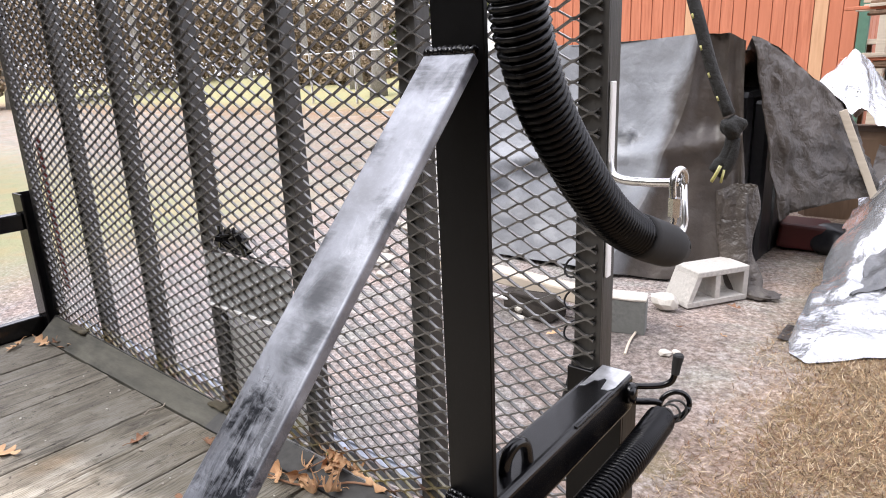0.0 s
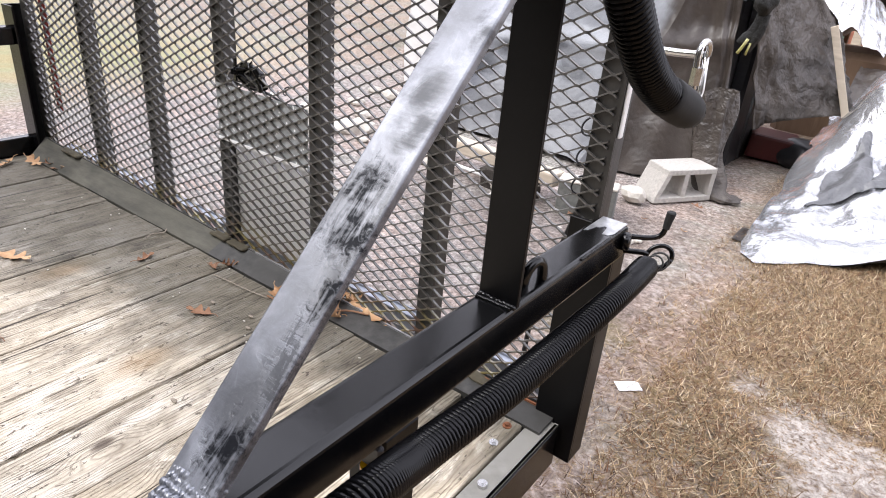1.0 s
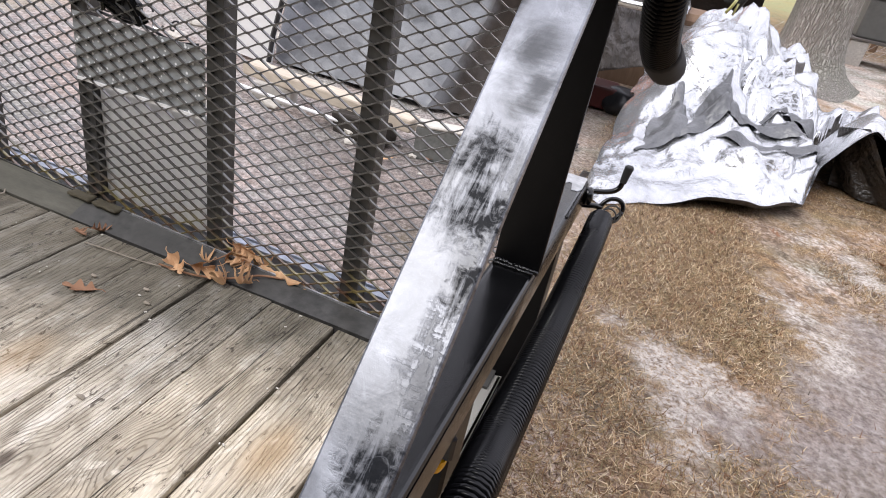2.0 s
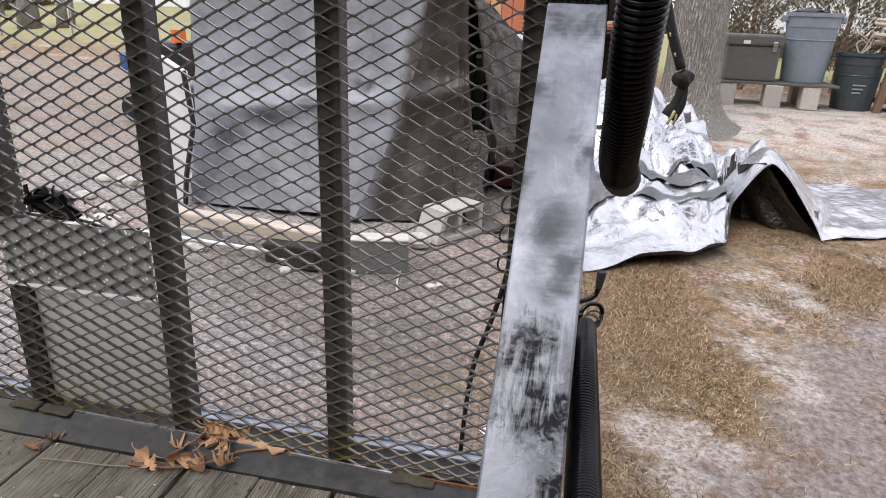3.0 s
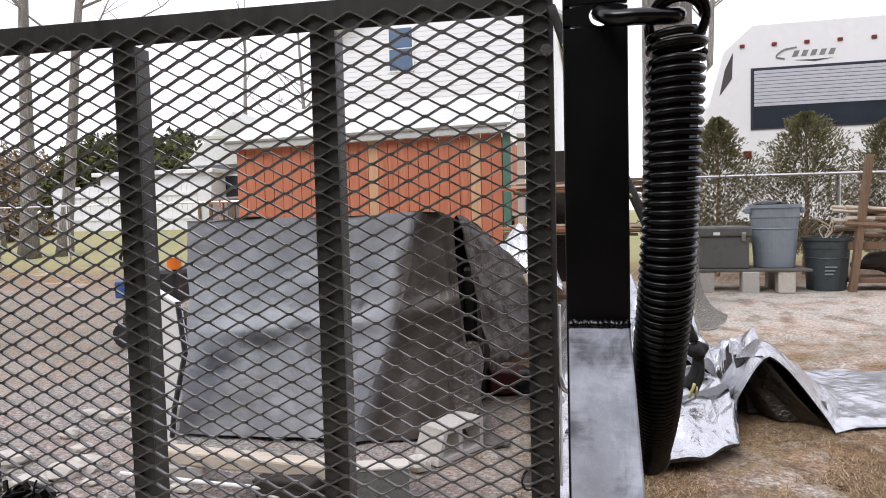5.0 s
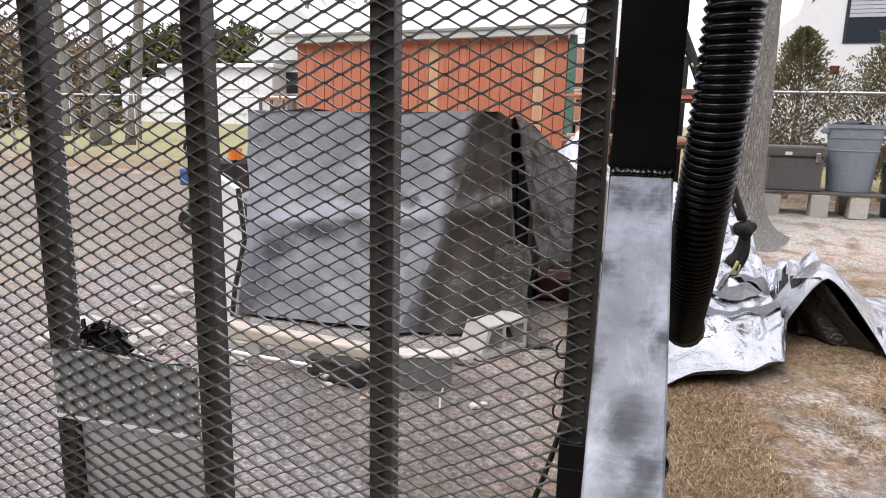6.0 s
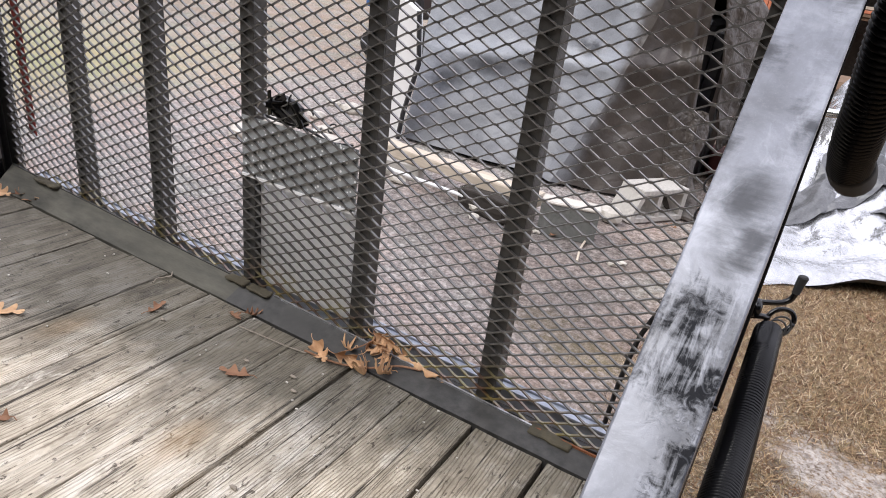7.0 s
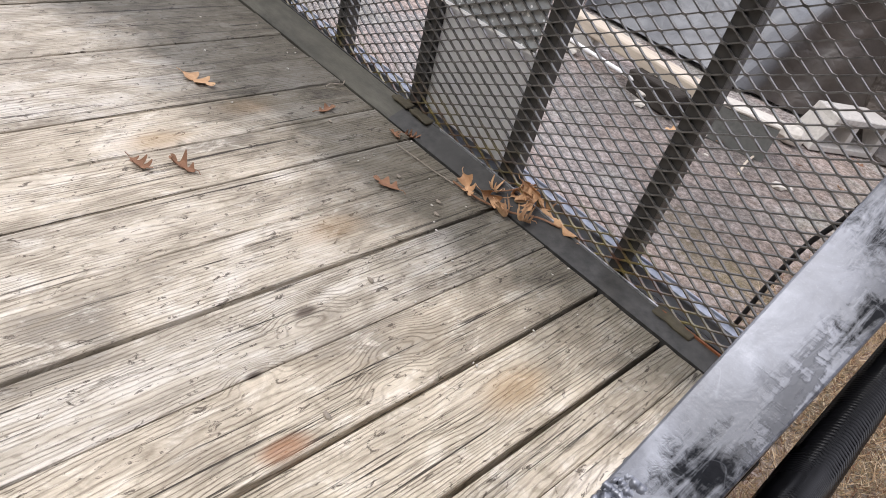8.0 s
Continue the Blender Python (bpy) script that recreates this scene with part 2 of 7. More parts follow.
def make_wood():
    """Weathered flat-sawn softwood: growth rings that bend round knots, cracks, grey damp towards the gate."""
    m, n, l, b = nodes_of("weathered_deck_plank", 0.72)
    v = coords(n, l, (1, 1, 1), True)
    here = coords(n, l)
    low = noise_tex(n, l, coords(n, l, (7.5, 0.95, 7.5), True), 1.0, 2.0, 0.5)
    wob = noise_tex(n, l, coords(n, l, (30, 7, 30), True), 1.0, 3.0, 0.55)
    fibre = noise_tex(n, l, coords(n, l, (300, 7, 300), True), 1.0, 4.0, 0.65, 0.3)
    crack = noise_tex(n, l, coords(n, l, (120, 2.2, 120), True), 1.0, 5.0, 0.65, 0.7)
    pits = noise_tex(n, l, coords(n, l, (85, 38, 85), True), 1.0, 5.0, 0.7, 0.8)
    patch = noise_tex(n, l, coords(n, l, (9, 3.2, 9), True), 1.0, 6.0, 0.65, 0.5)
    mottle = noise_tex(n, l, coords(n, l, (32, 13, 32), True), 1.0, 7.0, 0.7, 0.6)
    worn = noise_tex(n, l, coords(n, l, (16, 4, 16), True), 1.0, 5.0, 0.6)
    # knots: a few at known places, others scattered
    cells = n.new("ShaderNodeTexVoronoi")
    cells.inputs["Scale"].default_value = 1.0
    l.new(coords(n, l, (7.3, 2.2, 1.0), True), cells.inputs["Vector"])
    chosen = grey_ramp(n, l, cells.outputs["Color"], 0.78, 0.81)
    knot = calc(n, l, "MULTIPLY", grey_ramp(n, l, cells.outputs["Distance"], 0.0, 0.28, 1.0, 0.0), chosen)
    eye = calc(n, l, "MULTIPLY", grey_ramp(n, l, cells.outputs["Distance"], 0.05, 0.085, 1.0, 0.0), chosen)
    for at, r, er in (((-0.472, -0.546, 0), 0.045, 0.012), ((-0.366, -0.466, 0), 0.045, 0.0), ((-0.312, -0.508, 0), 0.04, 0.0), ((-0.404, -0.665, 0), 0.03, 0.008)):
        k = spot(n, l, here, at, r, (1, 0.55, 0))
        knot = calc(n, l, "MAXIMUM", knot, k)
        if er:
            eye = calc(n, l, "MAXIMUM", eye, spot(n, l, here, at, er, (1, 0.45, 0), wob, 0.01))
    xyz = n.new("ShaderNodeSeparateXYZ")
    l.new(v, xyz.inputs[0])
    ringf = calc(n, l, "MULTIPLY_ADD", xyz.outputs["X"], 150.0, calc(n, l, "MULTIPLY", low, 15.0))
    ringf = calc(n, l, "ADD", ringf, calc(n, l, "MULTIPLY", knot, 3.0))
    ringf = calc(n, l, "ADD", ringf, calc(n, l, "MULTIPLY", wob, 2.6))
    ring = calc(n, l, "MULTIPLY", calc(n, l, "PINGPONG", ringf, 0.5), 2.0)
    # bleached, tan and grey wood
    c = ramp(n, l, patch, [(0.36, (0.33, 0.30, 0.25)), (0.45, (0.48, 0.43, 0.35)), (0.54, (0.62, 0.56, 0.46)), (0.64, (0.78, 0.735, 0.66))])
    c = mix(n, l, grey_ramp(n, l, mottle, 0.52, 0.62, 0.0, 0.65), c, (0.32, 0.28, 0.215))
    c = mix(n, l, grey_ramp(n, l, mottle, 0.36, 0.46, 0.75, 0.0), c, (0.78, 0.74, 0.66))
    c = mix(n, l, grey_ramp(n, l, fibre, 0.36, 0.48, 0.42, 0.0), c, (0.26, 0.22, 0.165))
    line = calc(n, l, "MULTIPLY", grey_ramp(n, l, ring, 0.05, 0.36, 1.0, 0.0), grey_ramp(n, l, mix(n, l, 0.5, worn, mottle), 0.42, 0.60, 0.06, 0.75))
    c = mix(n, l, line, c, (0.19, 0.155, 0.11))
    c = mix(n, l, grey_ramp(n, l, crack, 0.355, 0.40, 0.95, 0.0), c, (0.045, 0.036, 0.027))
    c = mix(n, l, grey_ramp(n, l, pits, 0.60, 0.64, 0.0, 0.9), c, (0.10, 0.08, 0.06))
    c = mix(n, l, calc(n, l, "MULTIPLY", eye, 0.85), c, (0.075, 0.05, 0.035))
    c = mix(n, l, calc(n, l, "MULTIPLY", spot(n, l, here, (-0.288, -0.690, 0), 0.05, (2.2, 1, 0), wob, 0.04), 0.75), c, (0.30, 0.13, 0.05))
    for at in ((-0.20, -0.36, 0), (-0.98, -0.55, 0), (-1.05, -0.33, 0), (-0.62, -0.40, 0)):
        c = mix(n, l, calc(n, l, "MULTIPLY", spot(n, l, here, at, 0.09, (2.0, 1, 0), mottle, 0.09), 0.45), c, (0.42, 0.27, 0.12))
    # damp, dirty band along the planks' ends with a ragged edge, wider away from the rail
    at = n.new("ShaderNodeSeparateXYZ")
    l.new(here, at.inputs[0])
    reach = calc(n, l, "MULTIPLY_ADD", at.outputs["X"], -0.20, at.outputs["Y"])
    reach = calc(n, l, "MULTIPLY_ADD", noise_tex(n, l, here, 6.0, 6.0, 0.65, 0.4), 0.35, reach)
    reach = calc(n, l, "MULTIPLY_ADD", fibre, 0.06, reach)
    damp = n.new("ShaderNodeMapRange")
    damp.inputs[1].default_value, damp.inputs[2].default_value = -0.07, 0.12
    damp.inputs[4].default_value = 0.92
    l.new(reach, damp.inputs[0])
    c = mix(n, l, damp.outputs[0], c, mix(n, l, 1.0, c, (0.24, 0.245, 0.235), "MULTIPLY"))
    oi = n.new("ShaderNodeObjectInfo")
    tone = ramp(n, l, oi.outputs["Random"], [(0.0, (0.89, 0.87, 0.84)), (0.5, (1.0, 0.965, 0.91)), (1.0, (1.07, 1.02, 0.94))])
    c = mix(n, l, 1.0, c, tone, "MULTIPLY")
    l.new(c, b.inputs["Base Color"])
    relief = calc(n, l, "ADD", calc(n, l, "MULTIPLY", grey_ramp(n, l, ring, 0.0, 0.4), 0.5), calc(n, l, "MULTIPLY", fibre, 0.5))
    relief = calc(n, l, "ADD", relief, calc(n, l, "MULTIPLY", grey_ramp(n, l, crack, 0.30, 0.40), 0.8))
    bump(n, l, b, relief, 0.8, 0.004)
    return m


PLANK = make_wood()


def make_ground():
    m, n, l, b = nodes_of("dry_grass_and_sand", 0.95)
    v = coords(n, l)
    big = noise_tex(n, l, v, 0.55, 5.0, 0.6, 0.3)
    mid = noise_tex(n, l, v, 3.2, 6.0, 0.65, 0.4)
    fine = noise_tex(n, l, v, 45.0, 8.0, 0.7)
    blade = noise_tex(n, l, coords(n, l, (160, 50, 1)), 1.0, 5.0, 0.7, 2.0)
    straw = ramp(n, l, blade, [(0.34, (0.055, 0.032, 0.015)), (0.45, (0.19, 0.115, 0.052)), (0.54, (0.36, 0.24, 0.12)), (0.66, (0.60, 0.47, 0.30))])
    dirt = ramp(n, l, fine, [(0.36, (0.12, 0.095, 0.072)), (0.5, (0.29, 0.222, 0.165)), (0.66, (0.50, 0.405, 0.325))])
    sand = ramp(n, l, fine, [(0.36, (0.30, 0.25, 0.21)), (0.5, (0.55, 0.49, 0.43)), (0.66, (0.80, 0.75, 0.69))])
    green = ramp(n, l, blade, [(0.3, (0.08, 0.09, 0.03)), (0.7, (0.24, 0.24, 0.09))])
    c = mix(n, l, grey_ramp(n, l, mix(n, l, 0.3, mid, fine), 0.47, 0.57, 0.0, 0.85), straw, dirt)
    c = mix(n, l, grey_ramp(n, l, mix(n, l, 0.22, noise_tex(n, l, v, 1.25, 6.0, 0.6, 0.1), fine), 0.545, 0.63, 0.0, 0.9), c, sand)
    c = mix(n, l, grey_ramp(n, l, big, 0.6, 0.72, 0.0, 0.7), c, green)
    tuft = noise_tex(n, l, v, 13.0, 7.0, 0.7, 0.5)
    c = mix(n, l, grey_ramp(n, l, tuft, 0.50, 0.62, 0.0, 0.72), c, (0.075, 0.045, 0.024))
    c = mix(n, l, grey_ramp(n, l, tuft, 0.30, 0.42, 0.35, 0.0), c, (0.52, 0.43, 0.33))
    xyz = n.new("ShaderNodeSeparateXYZ")
    l.new(v, xyz.inputs[0])

    def zone(a, b_, axis, wob=0.9):
        add = n.new("ShaderNodeMath")
        add.operation = "MULTIPLY_ADD"
        l.new(mid, add.inputs[0])
        add.inputs[1].default_value = wob
        l.new(xyz.outputs[axis], add.inputs[2])
        mr = n.new("ShaderNodeMapRange")
        mr.inputs[1].default_value, mr.inputs[2].default_value = a + wob / 2, b_ + wob / 2
        l.new(add.outputs[0], mr.inputs[0])
        return mr.outputs[0]

    def both(p, q):
        k = n.new("ShaderNodeMath")
        k.operation = "MULTIPLY"
        l.new(p, k.inputs[0])
        l.new(q, k.inputs[1])
        return k.outputs[0]
    # bare driveway left of the trailer, pale sand by the tree, lawn far off
    c = mix(n, l, both(zone(0.45, -0.75, "X", 1.8), zone(9.5, 7.5, "Y")), c, mix(n, l, both(zone(3.2, 5.2, "Y", 2.0), grey_ramp(n, l, mix(n, l, 0.35, mid, fine), 0.38, 0.55, 0.25, 0.9)), ramp(n, l, fine, [(0.34, (0.14, 0.118, 0.108)), (0.5, (0.37, 0.325, 0.30)), (0.66, (0.68, 0.615, 0.575))]), ramp(n, l, fine, [(0.34, (0.10, 0.082, 0.058)), (0.5, (0.255, 0.214, 0.162)), (0.66, (0.44, 0.39, 0.28))])))
    c = mix(n, l, both(both(zone(4.6, 6.4, "Y", 2.5), zone(9.5, 8.4, "Y")), zone(0.2, 1.6, "X")), c, mix(n, l, grey_ramp(n, l, mid, 0.35, 0.52), dirt, sand))
    c = mix(n, l, zone(10.5, 12.5, "Y"), c, ramp(n, l, blade, [(0.3, (0.20, 0.19, 0.08)), (0.7, (0.44, 0.42, 0.22))]))
    c = mix(n, l, both(zone(-4.0, -5.4, "X", 1.2), zone(4.6, 2.4, "Y", 1.5)), c, ramp(n, l, blade, [(0.3, (0.24, 0.225, 0.11)), (0.7, (0.56, 0.52, 0.31))]))
    hue = noise_tex(n, l, v, 2.6, 5.0, 0.6, 0.5)
    c = mix(n, l, 0.65, c, mix(n, l, 1.0, c, ramp(n, l, hue, [(0.36, (0.86, 0.97, 0.92)), (0.47, (1.0, 1.0, 1.0)), (0.60, (1.10, 0.95, 0.86))]), "MULTIPLY"))
    ragged = noise_tex(n, l, v, 11.0, 7.0, 0.7, 0.3)
    grey_soil = ramp(n, l, fine, [(0.36, (0.15, 0.125, 0.115)), (0.5, (0.30, 0.255, 0.235)), (0.66, (0.45, 0.40, 0.375))])
    dark_soil = ramp(n, l, fine, [(0.34, (0.045, 0.037, 0.032)), (0.5, (0.145, 0.122, 0.108)), (0.66, (0.30, 0.265, 0.24))])
    for x, y, r in ((-0.42, 1.08, 0.2), (-0.60, 1.2, 0.15), (-0.30, 1.1, 0.14)):
        c = mix(n, l, calc(n, l, "MULTIPLY", spot(n, l, v, (x, y, 0), r, (1, 1, 0), mix(n, l, 0.4, ragged, fine), 0.6), 0.6), c, mix(n, l, 0.45, straw, green))
    for x, y, r in GREY_SOIL:
        c = mix(n, l, calc(n, l, "MULTIPLY", spot(n, l, v, (x, y, 0), r, (1, 1, 0), ragged, 0.5), 0.8), c, grey_soil)
    for x, y, r in DARK_SOIL:
        c = mix(n, l, calc(n, l, "MULTIPLY", spot(n, l, v, (x, y, 0), r, (1, 1, 0), ragged, 0.5), 0.55), c, dark_soil)
    crumbs = grey_ramp(n, l, noise_tex(n, l, v, 70.0, 6.0, 0.7, 0.4), 0.40, 0.54)
    for x, y, r in SAND:
        c = mix(n, l, calc(n, l, "MULTIPLY", calc(n, l, "MULTIPLY", spot(n, l, v, (x, y, 0), r * 1.05, (1.1, 0.8, 0), mix(n, l, 0.3, ragged, fine), 1.0, 0.25), 0.9), crumbs), c, sand)
    # scattered dark litter and crumbs of earth
    c = mix(n, l, grey_ramp(n, l, noise_tex(n, l, v, 120.0, 5.0, 0.7, 0.6), 0.58, 0.66, 0.0, 0.6), c, (0.035, 0.024, 0.016))
    l.new(c, b.inputs["Base Color"])
    bump(n, l, b, mix(n, l, 0.5, fine, blade), 0.9, 0.02)
    return m


# bare places in the grass: x, y, radius
SAND = ((0.88, 1.66, 0.16), (0.80, 1.72, 0.11), (0.92, 1.50, 0.14), (0.93, 1.36, 0.12), (0.36, 0.98, 0.17), (0.50, 1.00, 0.18), (0.45, 0.80, 0.16), (1.21, 2.43, 0.13), (1.22, 2.25, 0.12), (0.19, 1.12, 0.07), (0.48, 0.62, 0.12), (0.66, 0.93, 0.14), (1.7, 2.2, 0.22))
DARK_SOIL = ((-0.95, 1.7, 0.75), (-0.55, 1.35, 0.5), (-1.5, 1.8, 0.6), (-0.7, 2.1, 0.5))
GREY_SOIL = ((1.25, 1.6, 0.4), (1.05, 1.2, 0.38), (1.5, 1.95, 0.4), (0.95, 0.80, 0.40), (0.62, 0.80, 0.22))
GROUND = make_ground()


def make_straw():
    """Each blade its own tone, from dark brown to bleached straw."""
    m, n, l, b = nodes_of("dry_straw", 0.9)
    g = n.new("ShaderNodeNewGeometry")
    c = ramp(n, l, g.outputs["Random Per Island"], [(0.0, (0.035, 0.022, 0.010)), (0.3, (0.185, 0.085, 0.040)), (0.55, (0.21, 0.17, 0.085)), (0.8, (0.42, 0.27, 0.14)), (1.0, (0.72, 0.60, 0.41))])
    l.new(c, b.inputs["Base Color"])
    return m


STRAW = make_straw()


def make_tarp(name, dark, light, rough, metal, crumple=14.0, depth=0.03, greyed=None):
    """Plastic sheeting: creased in sharp folds, finely woven; the last argument is a second colour pair, the grey sky
    sheen painted on the far side of the hanging crease.
    """
    m, n, l, b = nodes_of(name, rough, metal)
    v = coords(n, l)
    cr = noise_tex(n, l, v, crumple, 4.0, 0.55, 0.25)
    fold = calc(n, l, "ABSOLUTE", calc(n, l, "SUBTRACT", cr, 0.5))
    crease = noise_tex(n, l, v, crumple * 2.7, 3.0, 0.5, 0.2)
    crease = calc(n, l, "ABSOLUTE", calc(n, l, "SUBTRACT", crease, 0.5))
    weave = noise_tex(n, l, v, 240.0, 2.0)
    c = ramp(n, l, mix(n, l, 0.3, noise_tex(n, l, v, 2.2, 7.0, 0.68), weave), [(0.38, dark), (0.62, light)])
    if greyed:
        # this pale side imitates sky sheen on the glossy brown sheet
        pale = ramp(n, l, mix(n, l, 0.25, noise_tex(n, l, v, 1.9, 7.0, 0.68, 0.3), weave), [(0.36, greyed[0]), (0.62, greyed[1])])
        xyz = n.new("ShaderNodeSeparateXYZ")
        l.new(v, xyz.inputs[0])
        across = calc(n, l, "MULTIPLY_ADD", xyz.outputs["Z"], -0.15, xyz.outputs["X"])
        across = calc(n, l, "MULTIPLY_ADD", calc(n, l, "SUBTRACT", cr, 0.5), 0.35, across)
        # the sheet is darker along its foot, reaching up in a slant
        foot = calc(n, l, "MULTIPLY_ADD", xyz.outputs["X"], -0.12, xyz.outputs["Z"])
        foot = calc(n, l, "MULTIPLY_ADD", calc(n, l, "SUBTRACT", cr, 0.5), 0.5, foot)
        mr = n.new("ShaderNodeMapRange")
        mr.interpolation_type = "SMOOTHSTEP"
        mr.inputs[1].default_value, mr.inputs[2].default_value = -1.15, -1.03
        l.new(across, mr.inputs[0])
        foot_tone = mix(n, l, grey_ramp(n, l, foot, -0.05, 0.22, 0.45, 0.0), pale, (0.085, 0.082, 0.080))
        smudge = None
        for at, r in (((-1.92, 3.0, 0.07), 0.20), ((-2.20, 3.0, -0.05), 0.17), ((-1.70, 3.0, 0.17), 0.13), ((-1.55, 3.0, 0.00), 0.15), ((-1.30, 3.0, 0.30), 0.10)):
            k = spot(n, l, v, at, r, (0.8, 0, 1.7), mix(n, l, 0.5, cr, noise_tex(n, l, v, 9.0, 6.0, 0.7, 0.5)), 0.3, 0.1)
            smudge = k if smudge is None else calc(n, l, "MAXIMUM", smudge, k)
        foot_tone = mix(n, l, calc(n, l, "MULTIPLY", smudge, 0.85), foot_tone, (0.040, 0.043, 0.050))
        c = mix(n, l, mr.outputs[0], foot_tone, c)
    l.new(c, b.inputs["Base Color"])
    h = calc(n, l, "ADD", calc(n, l, "MULTIPLY", fold, 2.0), calc(n, l, "MULTIPLY", crease, 0.9))
    bump(n, l, b, calc(n, l, "ADD", h, calc(n, l, "MULTIPLY", weave, 0.04)), 0.8, depth)
    return m


SILVER = make_tarp("silver_tarpaulin", (0.42, 0.43, 0.445), (0.64, 0.645, 0.66), 0.25, 0.74, 4.6, 0.02)
TARP_GREY = make_tarp("dark_grey_underside_and_fold_shade", (0.07, 0.072, 0.076), (0.17, 0.173, 0.18), 0.33, 0.2, 5.0, 0.02)
TARP_BACK = make_tarp("brown_black_tarpaulin_underside", (0.022, 0.019, 0.017), (0.07, 0.06, 0.053), 0.36, 0.0, 6.0, 0.04)
BROWN_TARP = make_tarp("brown_tarpaulin", (0.040, 0.033, 0.028), (0.105, 0.088, 0.075), 0.44, 0.0, 5.5, 0.03)
COVER = make_tarp("brown_tarpaulin_with_grey_sheen", (0.030, 0.024, 0.020), (0.074, 0.060, 0.050), 0.44, 0.0, 2.6, 0.016, ((0.20, 0.213, 0.235), (0.34, 0.357, 0.385)))
# bright metal that stands in for sky reflected in the rail's paint
GLINT_STEEL = plain("sky_glint_steel", (0.03, 0.031, 0.034), (0.95, 0.96, 0.98), 0.3, 0.7, 45, 0.3, 0.001)
CONCRETE = plain("pale_concrete", (0.36, 0.34, 0.31), (0.58, 0.55, 0.50), 0.92, 0.0, 55, 0.6, 0.006)
BLOCK_GREY = plain("dark_green_grey_concrete", (0.10, 0.103, 0.095), (0.21, 0.215, 0.20), 0.85, 0.0, 40, 0.6, 0.005)
STONE = plain("pale_broken_stone", (0.42, 0.39, 0.34), (0.68, 0.64, 0.57), 0.9, 0.0, 30, 0.6, 0.01)
TIMBER = plain("sun_bleached_timber", (0.42, 0.35, 0.27), (0.68, 0.60, 0.49), 0.85, 0.0, 40, 0.4, 0.004, (0.1, 1, 1))
OLD_WOOD = plain("brown_weathered_wood", (0.11, 0.065, 0.04), (0.26, 0.17, 0.11), 0.85, 0.0, 40, 0.4, 0.004, (1, 1, 0.1))
GREY_BOARD = plain("grey_weathered_board", (0.07, 0.062, 0.055), (0.18, 0.165, 0.15), 0.9, 0.0, 40, 0.4, 0.004, (0.1, 1, 1))
DARK_WOOD = plain("dark_rotten_wood", (0.012, 0.010, 0.008), (0.05, 0.04, 0.032), 0.9, 0.0, 40, 0.6, 0.006)
CEDAR = plain("red_stained_cedar", (0.42, 0.125, 0.062), (0.66, 0.25, 0.14), 0.7, 0.0, 26, 0.3, 0.003, (1, 1, 0.08))
CEDAR_PALE = plain("pale_cedar_sapwood", (0.55, 0.30, 0.16), (0.72, 0.45, 0.27), 0.7, 0.0, 26, 0.3, 0.003, (1, 1, 0.08))
WHITE = plain("white_painted_siding", (0.72, 0.73, 0.74), (0.82, 0.82, 0.82), 0.55, 0.0, 6, 0.1, 0.003)
GREY_SIDING = plain("grey_siding", (0.30, 0.32, 0.34), (0.40, 0.42, 0.44), 0.7, 0.0, 8)
ROOF_PALE = plain("pale_shingle_roof", (0.48, 0.50, 0.48), (0.66, 0.67, 0.63), 0.85, 0.0, 18)
GREEN_TRIM = plain("green_painted_trim", (0.07, 0.16, 0.11), (0.12, 0.24, 0.17), 0.6, 0.0, 20)
GREY_PLASTIC = plain("grey_plastic", (0.20, 0.235, 0.27), (0.27, 0.31, 0.345), 0.5, 0.0, 14)
DARK_PLASTIC = plain("dark_green_grey_plastic", (0.03, 0.042, 0.045), (0.06, 0.075, 0.08), 0.5, 0.0, 14)
BOX_PLASTIC = plain("faded_charcoal_plastic", (0.085, 0.085, 0.08), (0.14, 0.14, 0.13), 0.6, 0.0, 14)
RED_PLASTIC = plain("red_plastic", (0.13, 0.012, 0.010), (0.21, 0.022, 0.016), 0.45, 0.0, 14)
# the bin's red with the shade under the flap put into it
SHADED_RED = plain("shade_darkened_red_plastic", (0.050, 0.006, 0.006), (0.10, 0.013, 0.011), 0.5, 0.0, 9)
BLACK_PLASTIC = plain("black_plastic", (0.012, 0.012, 0.014), (0.03, 0.03, 0.033), 0.4, 0.0, 30)
WHITE_PLASTIC = plain("white_plastic", (0.82, 0.82, 0.81), (0.88, 0.88, 0.87), 0.4, 0.0, 8)
ORANGE_PLASTIC = plain("orange_plastic", (0.75, 0.16, 0.02), (0.85, 0.22, 0.03), 0.4, 0.0, 20)
BLUE_PLASTIC = plain("blue_plastic", (0.03, 0.09, 0.26), (0.05, 0.14, 0.36), 0.45, 0.0, 20)


def make_speckled(name, dark, light, chips):
    """Sheet metal with small bright chips."""
    m, n, l, b = nodes_of(name, 0.42)
    v = coords(n, l)
    c = ramp(n, l, noise_tex(n, l, v, 40.0, 6.0, 0.65), [(0.3, dark), (0.7, light)])
    chip = n.new("ShaderNodeTexVoronoi")
    chip.inputs["Scale"].default_value = 95.0
    l.new(v, chip.inputs["Vector"])
    both = n.new("ShaderNodeMath")
    both.operation = "MULTIPLY"
    l.new(grey_ramp(n, l, chip.outputs["Distance"], 0.22, 0.28, 1.0, 0.0), both.inputs[0])
    l.new(grey_ramp(n, l, noise_tex(n, l, v, 14.0, 3.0), chips, chips + 0.1), both.inputs[1])
    c = mix(n, l, both.outputs[0], c, (0.85, 0.86, 0.87))
    l.new(c, b.inputs["Base Color"])
    return m


PLATE = make_speckled("grey_speckled_sheet_metal", (0.22, 0.235, 0.24), (0.42, 0.44, 0.45), 0.33)
